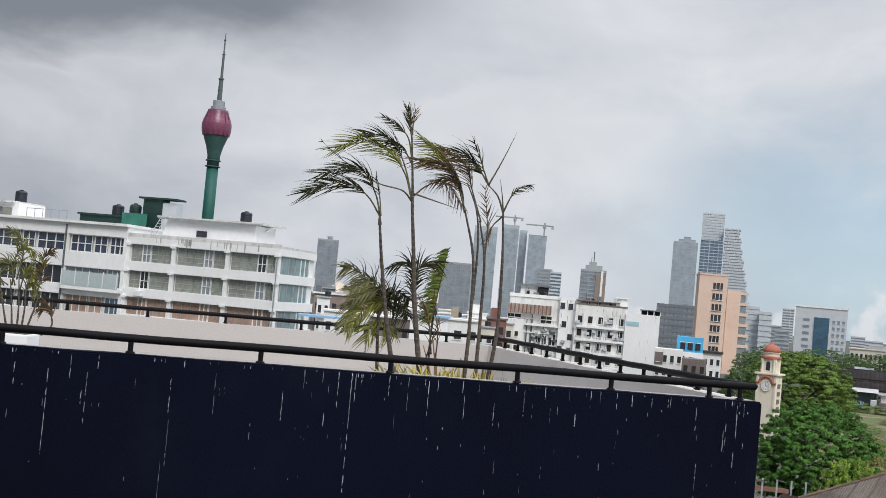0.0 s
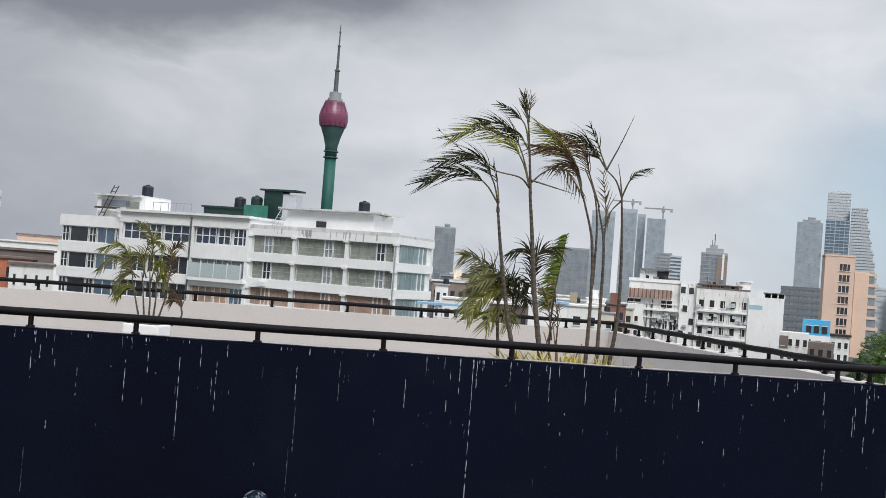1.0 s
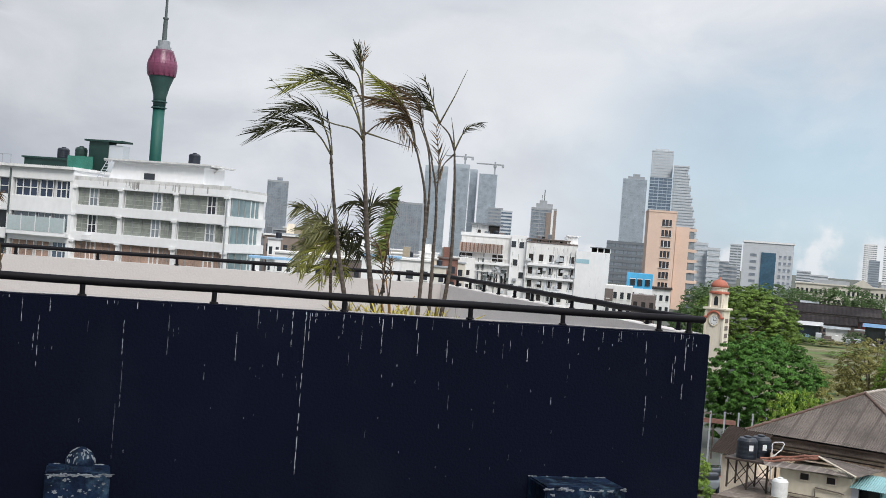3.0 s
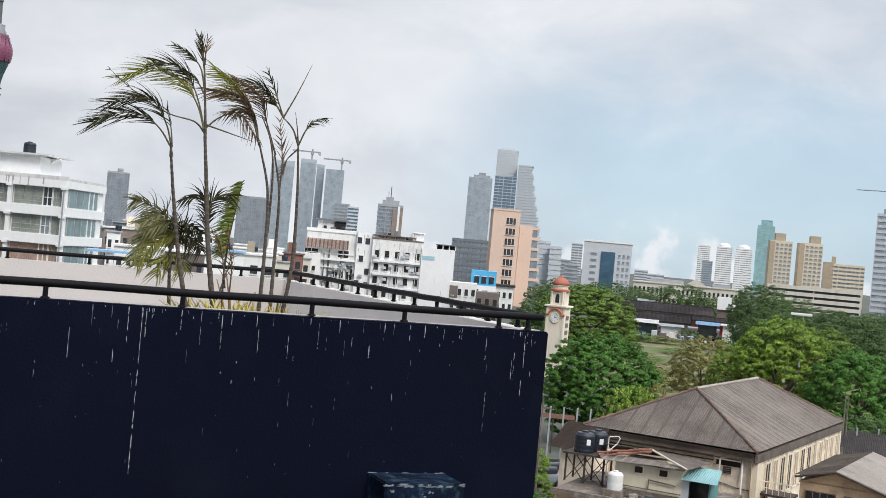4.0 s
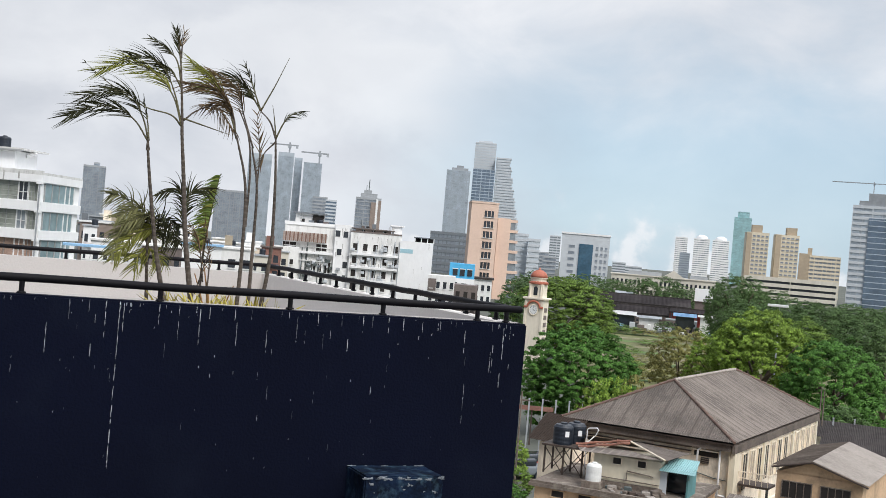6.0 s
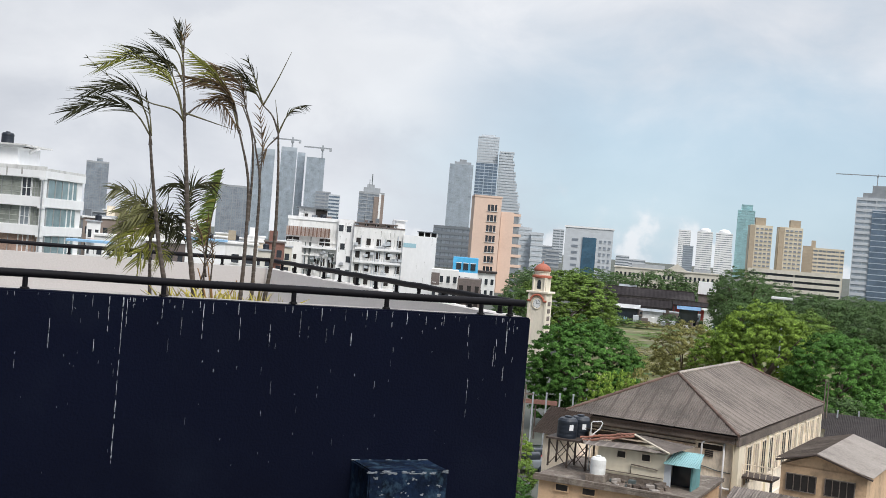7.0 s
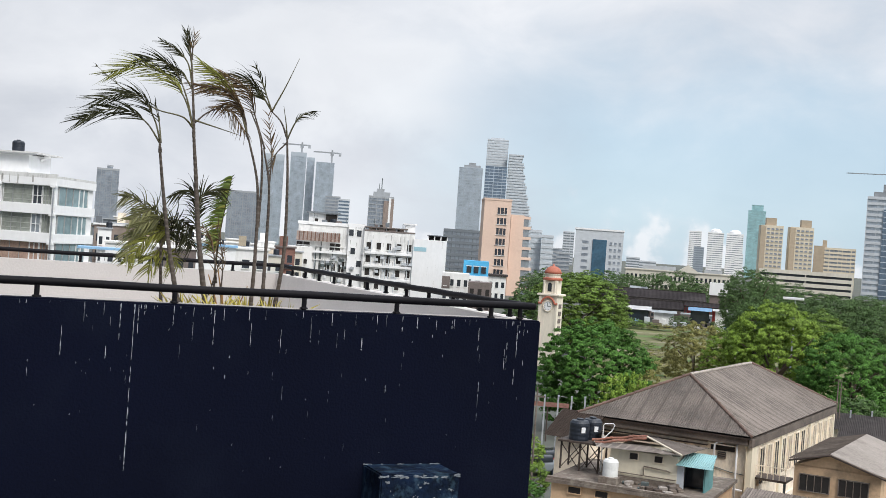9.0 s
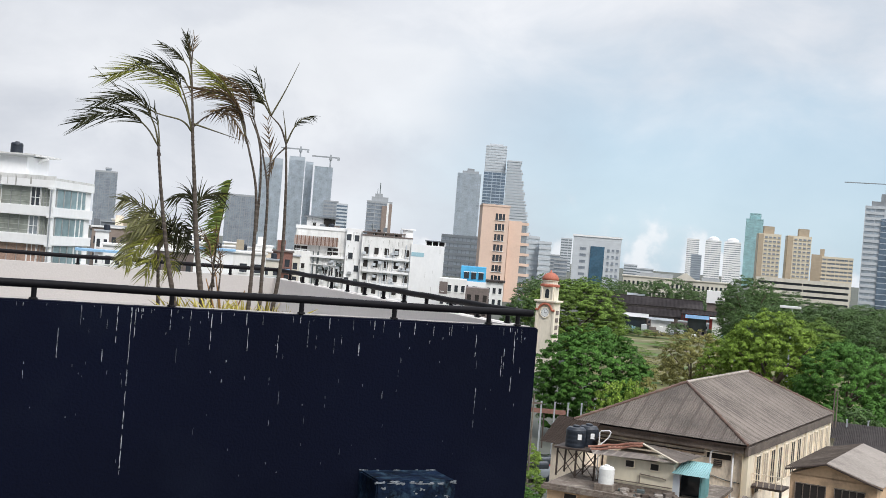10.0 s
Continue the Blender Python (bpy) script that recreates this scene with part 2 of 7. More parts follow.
M_STEM = material("palm_stem", (0.085, 0.066, 0.052), 0.85, 0.45, 9, 0.4, stain=(0.025, 0.019, 0.016), stain_amount=0.9)
def ringed(m, color, pitch, axis="Z", lo=0.72, hi=0.92, wobble=1.2):
    """Narrow bands of another tone, every so many metres: leaf scars, sheet laps."""
    n, l = m.node_tree.nodes, m.node_tree.links
    bsdf = n["Principled BSDF"]
    base = bsdf.inputs["Base Color"].links[0].from_socket
    co = n.new("ShaderNodeTexCoord")
    wave = n.new("ShaderNodeTexWave")
    wave.bands_direction = axis
    wave.inputs["Scale"].default_value, wave.inputs["Distortion"].default_value, wave.inputs["Detail"].default_value = 0.314 / pitch, wobble, 2
    wave.inputs["Detail Scale"].default_value = 3.0
    l.new(co.outputs["Object"], wave.inputs["Vector"])
    ramp = n.new("ShaderNodeValToRGB")
    ramp.color_ramp.elements[0].position, ramp.color_ramp.elements[1].position = lo, hi
    l.new(wave.outputs["Fac"], ramp.inputs["Fac"])
    mx = n.new("ShaderNodeMix")
    mx.data_type = "RGBA"
    mx.inputs["B"].default_value = (*color, 1)
    l.new(ramp.outputs["Color"], mx.inputs["Factor"])
    l.new(base, mx.inputs["A"])
    l.new(mx.outputs["Result"], bsdf.inputs["Base Color"])


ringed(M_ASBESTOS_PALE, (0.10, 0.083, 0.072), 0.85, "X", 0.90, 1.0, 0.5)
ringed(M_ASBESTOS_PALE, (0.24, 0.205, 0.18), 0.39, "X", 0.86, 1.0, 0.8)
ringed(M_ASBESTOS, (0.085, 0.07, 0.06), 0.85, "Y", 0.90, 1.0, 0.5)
ringed(M_STEM, (0.105, 0.086, 0.070), 0.055)
M_STEM_GREEN = material("green_palm_shaft", (0.085, 0.075, 0.032), 0.6, 0.3, 8)
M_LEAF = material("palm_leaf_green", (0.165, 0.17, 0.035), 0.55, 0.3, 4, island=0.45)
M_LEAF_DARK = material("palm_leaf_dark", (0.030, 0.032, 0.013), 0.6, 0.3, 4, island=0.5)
M_LEAF_DRY = material("palm_leaf_dry", (0.10, 0.066, 0.034), 0.75, 0.35, 5, island=0.5)
M_BUSH = material("yellow_green_leaf", (0.50, 0.43, 0.10), 0.6, 0.3, 6, island=0.4)
M_BARK = material("tree_bark", (0.10, 0.075, 0.055), 0.9, 0.35, 3, 0.4)
M_CROWN = material("rain_tree_leaf", (0.074, 0.176, 0.031), 0.6, 0.3, 0.6, island=0.5)
M_CROWN_LIGHT = material("light_green_leaf", (0.185, 0.285, 0.042), 0.6, 0.3, 0.6, island=0.5)
M_CROWN_MID = material("mid_green_leaf", (0.128, 0.205, 0.038), 0.6, 0.3, 0.6, island=0.5)
M_CROWN_FAR = material("deep_green_leaf", (0.078, 0.135, 0.044), 0.65, 0.3, 0.3, island=0.5)
M_CROWN_DRY = material("olive_brown_leaf", (0.22, 0.21, 0.07), 0.7, 0.3, 0.6, island=0.45)
M_GRASS = material("grass_field", (0.130, 0.138, 0.050), 0.95, 0.45, 0.2, grain=1.6, stain=(0.17, 0.15, 0.075), stain_amount=0.9)
M_GROUND = material("city_ground", (0.085, 0.09, 0.075), 0.95, 0.3, 0.05, grain=0.3, stain=(0.05, 0.075, 0.03), stain_amount=0.8)
M_YARD = material("yard_concrete", (0.2, 0.18, 0.16), 0.95, 0.3, 0.6, stain=(0.09, 0.08, 0.06), stain_amount=0.7)

M_GLASS_STRIP = glass("deep_blue_strip_glass", (0.045, 0.11, 0.17), 0.2)
# far curtain glass, with distance haze lightened into its colour
M_HAZEGLASS = glass("haze_paled_curtain_glass", (0.43, 0.49, 0.545), 0.3, 0.5)
M_DARKBLOCK = material("dark_grey_cladding", (0.16, 0.18, 0.20), 0.6, 0.15, 0.1, grain=0.4)
M_ASBESTOS_DARK = material("dark_brown_fibre_cement", (0.095, 0.077, 0.065), 0.92, 0.3, 1.4, 0.3, grain=9, stain=(0.22, 0.19, 0.16), stain_amount=0.5)
M_ASBESTOS_LIGHT = material("light_fibre_cement", (0.31, 0.275, 0.245), 0.92, 0.2, 1.2, 0.3, grain=9, stain=(0.12, 0.1, 0.09), stain_amount=0.6)
M_PATH = material("trodden_earth_track", (0.22, 0.19, 0.115), 0.95, 0.3, 0.4)
M_GRASS_LUSH = material("lush_grass", (0.085, 0.15, 0.03), 0.95, 0.35, 0.3)
M_LEANROOF = material("dark_brown_roof_sheet", (0.036, 0.026, 0.021), 0.9, 0.3, 2.0)
M_TILE = material("faded_red_roof_tile", (0.30, 0.13, 0.09), 0.9, 0.35, 5.0, stain=(0.12, 0.09, 0.08), stain_amount=0.8)
M_BRICK_DULL = material("dusty_brick_red_board", (0.24, 0.12, 0.095), 0.9, 0.3, 1.5)
M_INNER = material("unlit_brown_interior", (0.020, 0.016, 0.014), 0.8, 0.3, 2.0)
M_MOULD = material("mouldy_roof_screed", (0.16, 0.128, 0.105), 0.95, 0.4, 3.0, 0.3, stain=(0.42, 0.38, 0.32), stain_amount=0.6)
for m in (M_LEANROOF, M_HALLROOF, M_DARKROOF, M_ASBESTOS_DARK):
    m.node_tree.nodes["Principled BSDF"].inputs["Specular IOR Level"].default_value = 0.12
for m in (M_LEAF, M_LEAF_DARK, M_LEAF_DRY, M_BUSH, M_CROWN, M_CROWN_LIGHT, M_CROWN_MID, M_CROWN_FAR, M_CROWN_DRY):
    leaf_bsdf = m.node_tree.nodes["Principled BSDF"]
    leaf_bsdf.inputs["Specular IOR Level"].default_value, leaf_bsdf.inputs["Roughness"].default_value = 0.2, 0.75


# ---- building helpers ----
def link(name, bm, mat_, parent=None, label="", smooth=False):
    me = bpy.data.meshes.new(name)
    bm.normal_update()
    bm.to_mesh(me)
    bm.free()
    for m in (mat_ if isinstance(mat_, (list, tuple)) else (mat_,)):
        me.materials.append(m)
    if smooth:
        me.polygons.foreach_set("use_smooth", [True] * len(me.polygons))
    ob = new(name, me)
    if parent:
        ob.parent = parent
    if label:
        ob["label"] = label
    return ob


part = link


def again(ob, x, y, z, parent=None, scale=(1, 1, 1), rz=0.0):
    """Another object on the same mesh, at a place in its parent's space."""
    o = bpy.data.objects.new(ob.name.split(".")[0], ob.data)
    scene.collection.objects.link(o)
    o.parent = parent or ob.parent
    o.location, o.scale, o.rotation_euler = (x, y, z), scale, (0, 0, rz)
    return o


def thing(name, m, label, category, group="", kind=""):
    e = new(name)
    e.matrix_world = m
    return tagged(e, label, category, group, kind)


def box(bm, x0, x1, y0, y1, z0, z1, m=None):
    vs = [bm.verts.new((x, y, z)) for z in (z0, z1) for x, y in ((x0, y0), (x1, y0), (x1, y1), (x0, y1))]
    if m is not None:
        for v in vs:
            v.co = m @ v.co
    for f in ((3, 2, 1, 0), (4, 5, 6, 7), (0, 1, 5, 4), (1, 2, 6, 5), (2, 3, 7, 6), (3, 0, 4, 7)):
        bm.faces.new([vs[i] for i in f])
    return bm


def boxes(*rows):
    bm = bmesh.new()
    for r in rows:
        box(bm, *r)
    return bm


def soft_box(x0, x1, y0, y1, z0, z1, bevel=0.02, segments=2):
    bm = box(bmesh.new(), x0, x1, y0, y1, z0, z1)
    bmesh.ops.bevel(bm, geom=bm.edges[:], offset=bevel, segments=segments, affect="EDGES", profile=0.6)
    return bm


def tube(bm, points, radii, sides=8, caps=True):
    """A tube along points with a radius at each."""
    pts = [Vector(p) for p in points]
    if isinstance(radii, (int, float)):
        radii = [radii] * len(pts)
    rings = []
    for i, p in enumerate(pts):
        d = (pts[min(i + 1, len(pts) - 1)] - pts[max(i - 1, 0)]).normalized()
        a = d.orthogonal().normalized() if i == 0 else (a - d * a.dot(d)).normalized()
        b = d.cross(a)
        rings.append([bm.verts.new(p + (a * math.cos(k * math.tau / sides) + b * math.sin(k * math.tau / sides)) * radii[i]) for k in range(sides)])
    for r, s in zip(rings, rings[1:]):
        for k in range(sides):
            bm.faces.new((r[k], r[(k + 1) % sides], s[(k + 1) % sides], s[k]))
    if caps:
        bm.faces.new(rings[0][::-1])
        bm.faces.new(rings[-1])
    return bm


def lathe(bm, profile, sides=24, cx=0.0, cy=0.0):
    """A turned solid from (radius, height) pairs, bottom to top."""
    rings = [[bm.verts.new((cx + r * math.cos(k * math.tau / sides), cy + r * math.sin(k * math.tau / sides), z)) for k in range(sides)] for r, z in profile]
    for r, s in zip(rings, rings[1:]):
        for k in range(sides):
            bm.faces.new((r[k], r[(k + 1) % sides], s[(k + 1) % sides], s[k]))
    bm.faces.new(rings[0][::-1])
    bm.faces.new(rings[-1])
    return bm


def spline(points, n):
    """n points along a smooth curve through the given ones."""
    p = [Vector(q) for q in points]
    p = [2 * p[0] - p[1]] + p + [2 * p[-1] - p[-2]]
    out = []
    for i in range(n):
        s = i / (n - 1) * (len(p) - 3)
        k = min(int(s), len(p) - 4)
        t = s - k
        a, b, c, d = p[k:k + 4]
        out.append(0.5 * (2 * b + (c - a) * t + (2 * a - 5 * b + 4 * c - d) * t * t + (3 * b - a - 3 * c + d) * t ** 3))
    return out


def spot(u, d, z=0.0, rz=None):
    """A pose at distance d ahead and u * d aside, turned to face the eye unless rz is given."""
    return pose(u * d, d, z, 0, 0, -math.degrees(math.atan(u)) if rz is None else rz)


def up(v, d):
    """The height that lies v * d above the eye."""
    return EYE + v * d


# ---- ground ----
bm = bmesh.new()
bmesh.ops.create_circle(bm, cap_ends=True, segments=96, radius=4900)
tagged(link("ground", bm, M_GROUND), "city ground of worn asphalt, soil and weeds", "ground", kind="structure")
bm = bmesh.new()
ring = [bm.verts.new((x, y, 0.06)) for x, y in ((34, 100), (160, 150), (150, 262), (76, 262))]
bm.faces.new(ring)
bmesh.ops.subdivide_edges(bm, edges=bm.edges[:], cuts=20, use_grid_fill=True)
for v in bm.verts:
    v.co.z += 0.03 * noise.noise(v.co * 0.15)
tagged(link("grass", bm, M_GRASS), "patchy grass field beside the railway sheds", "grass", kind="stuff")
rp = random.Random(3)
for i in range(9):
    y0 = 150 + 11.5 * i + rp.uniform(-3, 3)
    strip = bmesh.new()
    near, far = [], []
    for k in range(15):
        x = y0 * (.325 + .012 * k)
        y = y0 + 4 * noise.noise(Vector((x * .05, i * 3.1, 0))) - .06 * (x - y0 * .4)
        wd = (.8 + 2.2 * rp.random()) * (.3 if k in (0, 14) else 1)
        near.append(strip.verts.new((x, y - wd, .10)))
        far.append(strip.verts.new((x, y + wd, .10)))
    for k in range(14):
        strip.faces.new((near[k], near[k + 1], far[k + 1], far[k]))
    tagged(link("path", strip, M_PATH if i % 2 else M_GRASS_LUSH), "worn pale track across the grass field" if i % 2 else "lush green strip of grass in the field", "path" if i % 2 else "grass", kind="structure" if i % 2 else "stuff")

# ---- roof terrace ----
TURN = 13.5                      # the terrace is turned this far from the line of sight
CORNER = (2.65, 9.93)            # its near corner
T = pose(CORNER[0], CORNER[1], 0, 0, 0, TURN)
TOP = EYE - 0.585                # parapet top
DEPTH, LEFT = 7.75, -16.0
FLOOR = TOP - 1.05

terrace = thing("wall_south", T, "navy painted parapet wall streaked with white bird droppings", "wall", kind="structure")
bm = box(bmesh.new(), LEFT, 0.0, 0.0, 0.18, 0.0, TOP)
bmesh.ops.subdivide_edges(bm, edges=[e for e in bm.edges if abs(e.verts[0].co.x - e.verts[1].co.x) > 1], cuts=120)
bmesh.ops.bevel(bm, geom=[e for e in bm.edges if e.calc_face_angle(0) > 1.0], offset=0.012, segments=2, affect="EDGES")
for v in bm.verts:
    if v.co.z > TOP - 0.1:
        v.co.z += 0.006 * noise.noise(v.co * 3.1)
        v.co.y += 0.006 * noise.noise(v.co * 2.3 + Vector((9, 0, 0)))
part("parapet", bm, M_NAVY, terrace)
# a pale, chipped inner top edge
part("coping_edge", boxes((LEFT, -0.02, 0.12, 0.182, TOP - 0.05, TOP + 0.004)), M_RENDER, terrace, "pale worn rear edge")

# droppings: runs down the face from below the rail, thick and thin
rng = random.Random(5)


def dropping(x, z, length, width):
    """A dried run: a string of thin uneven dabs, joined as one smear."""
    bm = bmesh.new()
    zz, left = z, length
    while left > 0:
        piece = min(left, rng.uniform(0.02, 0.11))
        w = width * rng.uniform(0.3, 0.85)
        n = 5
        lo, hi = [], []
        for i in range(n):
            t = i / (n - 1)
            ww = w * (0.25 + 0.75 * math.sin(math.pi * min(1, max(0.0, t * 0.9 + 0.08)))) * rng.uniform(0.75, 1.2)
            cx = x + rng.uniform(-0.0012, 0.0012)
            lo.append(bm.verts.new((cx - ww / 2, -0.004, zz - piece * t)))
            hi.append(bm.verts.new((cx + ww / 2, -0.004, zz - piece * t)))
        for i in range(n - 1):
            bm.faces.new((lo[i], lo[i + 1], hi[i + 1], hi[i]))
        gap = rng.choice((0.0, 0.004, 0.015, 0.04))
        zz -= piece + gap
        left -= piece + gap
    return bm


M_DROP = material("dried_droppings", (0.36, 0.38, 0.42), 0.9, 0.3, 30, stain=(0.2, 0.21, 0.24), stain_amount=0.8)
M_DROP_FAINT = material("worn_faint_droppings", (0.12, 0.13, 0.155), 0.9, 0.4, 30, stain=(0.05, 0.055, 0.07), stain_amount=0.8)
# runs by stretch of the wall: place along it, start below the top, length
RUNS_EAST = ((-1.87, 0.01, 0.1), (-1.76, 0.14, 0.08), (-2.23, 0.31, 0.04), (-2.28, 0.16, 0.18), (-1.49, 0.01, 0.1), (-1.41, 0.01, 0.04), (-1.27, 0.01, 0.13), (-1.14, 0.01, 0.1), (-1.61, 0.2, 0.1), (-0.97, 0.03, 0.09), (-0.83, 0.03, 0.08), (-0.58, 0.08, 0.19), (-0.55, 0.53, 0.13), (-0.33, 0.25, 0.18), (-0.31, 0.19, 0.18), (-0.22, 0.04, 0.27), (-0.2, 0.01, 0.1), (-0.16, 0.02, 0.13), (-0.27, 0.01, 0.04), (-0.23, 0.42, 0.13), (-0.15, 0.34, 0.05))
RUNS_MIDDLE = ((-3.92, 0.19, 0.23), (-3.58, 0.11, 0.07), (-3.51, 0.01, 0.27), (-3.41, 0.01, 0.24), (-3.38, 0.02, 0.21), (-3.41, 0.25, 1.0), (-3.6, 0.33, 0.11), (-3.12, 0.01, 0.16), (-2.97, 0.01, 0.26), (-2.81, 0.03, 0.27), (-2.54, 0.01, 0.09), (-2.52, 0.12, 0.18), (-2.7, 0.52, 0.03), (-4.14, 0.44, 0.02), (-2.79, 0.46, 0.02), (-2.52, 0.49, 0.03))
RUNS_WEST = ((-6.66, 0.16, 0.2), (-6.6, 0.11, 0.1), (-6.49, 0.21, 0.06), (-5.99, 0.18, 0.31), (-5.83, 0.11, 0.16), (-5.6, 0.14, 0.61), (-5.45, 0.03, 0.17), (-5.33, 0.15, 0.37), (-5.36, 0.28, 0.12), (-5.26, 0.02, 0.1), (-4.74, 0.15, 0.25), (-4.14, 0.5, 0.06), (-6.52, 0.66, 0.06))
RUNS_FAINT = ((-3.77, 0.01, 0.15), (-3.63, 0.01, 0.1), (-3.06, 0.3, 0.14), (-2.41, 0.01, 0.08), (-2.04, 0.04, 0.21), (-1.97, 0.15, 0.11), (-1.82, 0.17, 0.12), (-0.67, 0.01, 0.05), (-0.56, 0.3, 0.07), (-0.55, 0.65, 0.21), (-0.33, 0.01, 0.07), (-1.76, 0.49, 0.03), (-1.26, 0.56, 0.02), (-1.86, 0.63, 0.12), (-2.24, 0.6, 0.11), (-2.02, 0.79, 0.06), (-4.76, 0.75, 0.42), (-4.73, 0.45, 0.34), (-4.42, 0.09, 0.3), (-6.33, 0.26, 0.21), (-4.99, 0.17, 0.08), (-6.66, 0.86, 0.33))
for x, drop, length in (*RUNS_EAST, *RUNS_MIDDLE, *RUNS_WEST):
    part("dropping_run", dropping(x, TOP - drop, length, rng.uniform(0.0065, 0.0105) if length < 0.8 else 0.010), M_DROP, terrace)
for x, drop, length in RUNS_FAINT:
    part("dropping_run", dropping(x, TOP - drop, length, rng.uniform(0.007, 0.011)), M_DROP_FAINT, terrace)
for i in range(70):
    part("dropping_run", dropping(rng.uniform(-8.5, -0.05), TOP - 0.013, rng.choice((.012, .02, .03, .05, .09)), rng.uniform(0.004, 0.011)), rng.choice((M_DROP, M_DROP_FAINT)), terrace)
for i in range(90):
    x = rng.uniform(-8.5, -0.1)
    part("dropping_run", dropping(x, TOP - 0.03 - 1.3 * rng.random() ** 1.3, rng.choice((0.012, 0.012, 0.02, 0.03, 0.06)), rng.uniform(.004, .009)), rng.choice((M_DROP, M_DROP_FAINT, M_DROP_FAINT)), terrace)

# the building on which the viewer stands, behind and below the view
link_stand = boxes((-5.0, 5.0, -7.0, 1.0, 0.0, EYE - 1.6))
# the three other walls and the floor
inner = thing("wall_north", T, "warm white rendered parapet with faint stains", "wall", kind="structure")
part("parapet", boxes((LEFT, -0.18, DEPTH, DEPTH + 0.18, 0.0, TOP)), M_RENDER, inner)
side = thing("wall_east", T, "pale grey rendered parapet along the terrace edge", "wall", kind="structure")
part("parapet", boxes((-0.18, 0.0, 0.18, DEPTH + 0.18, 0.0, TOP)), M_RENDER_PALE, side)
west = thing("wall_west", T, "warm white rendered parapet closing the terrace", "wall", kind="structure")
part("parapet", boxes((LEFT - 0.18, LEFT, 0.0, DEPTH + 0.18, 0.0, TOP)), M_RENDER, west)
fl = link("floor", boxes((LEFT, -0.18, 0.18, DEPTH, FLOOR - 0.2, FLOOR)), M_TERRACE)
fl.matrix_world = T
tagged(fl, "grey screed floor of the roof terrace", "floor", kind="structure")


stand_ob = tagged(link("wall_viewpoint", link_stand, M_RENDER), "plain rendered building under the viewpoint", "building", kind="structure")


def railing(name, a, b, posts, label, r=0.031, drop=0.11):
    """A round top rail on short posts, from a to b along the wall top."""
    e = thing(name, T, label, "railing")
    a, b = Vector(a), Vector(b)
    run = (b - a)
    n = run.normalized()
    bm = bmesh.new()
    pts = [a + run * (i / 40) + Vector((0, 0, 0.003 * math.sin(i * 1.3))) for i in range(41)]
    tube(bm, [a - n * 0.012] + pts + [b + n * 0.012], [r * 0.75] + [r] * 41 + [r * 0.75], 14)
    part("top_rail", bm, M_RAIL, e, smooth=True)
    bm = bmesh.new()
    tube(bm, [(0, 0, -drop - 0.01), (0, 0, 0)], 0.02, 10)
    bmesh.ops.create_cone(bm, cap_ends=True, segments=12, radius1=0.035, radius2=0.03, depth=0.012, matrix=Matrix.Translation((0, 0, -drop + 0.006)))
    first = part("post", bm, M_RAIL, e)
    first.location = a + n * posts[0]
    for k in posts[1:]:
        p = a + n * k
        again(first, p.x, p.y, p.z)
    return e


RZ = TOP + 0.115
railing("railing", (LEFT, 0.09, RZ), (-0.03, 0.09, RZ),
        [16.0 + k for k in (-14.4, -13.5, -12.6, -11.7, -10.8, -9.9, -9.1, -8.25, -7.45, -6.70, -5.945, -5.05, -4.10, -3.105, -2.083, -1.294, -0.435, -0.16)],
        "black painted pipe railing on a navy parapet")
railing("railing", (LEFT, DEPTH + 0.09, RZ), (-0.10, DEPTH + 0.09, RZ), [0.5 + 1.05 * i for i in range(15)], "black painted pipe railing on a white parapet", 0.028)
railing("railing", (-0.09, 0.12, RZ), (-0.09, DEPTH + 0.06, RZ), [0.3 + 0.62 * i for i in range(13)], "black pipe railing along the terrace side", 0.031)


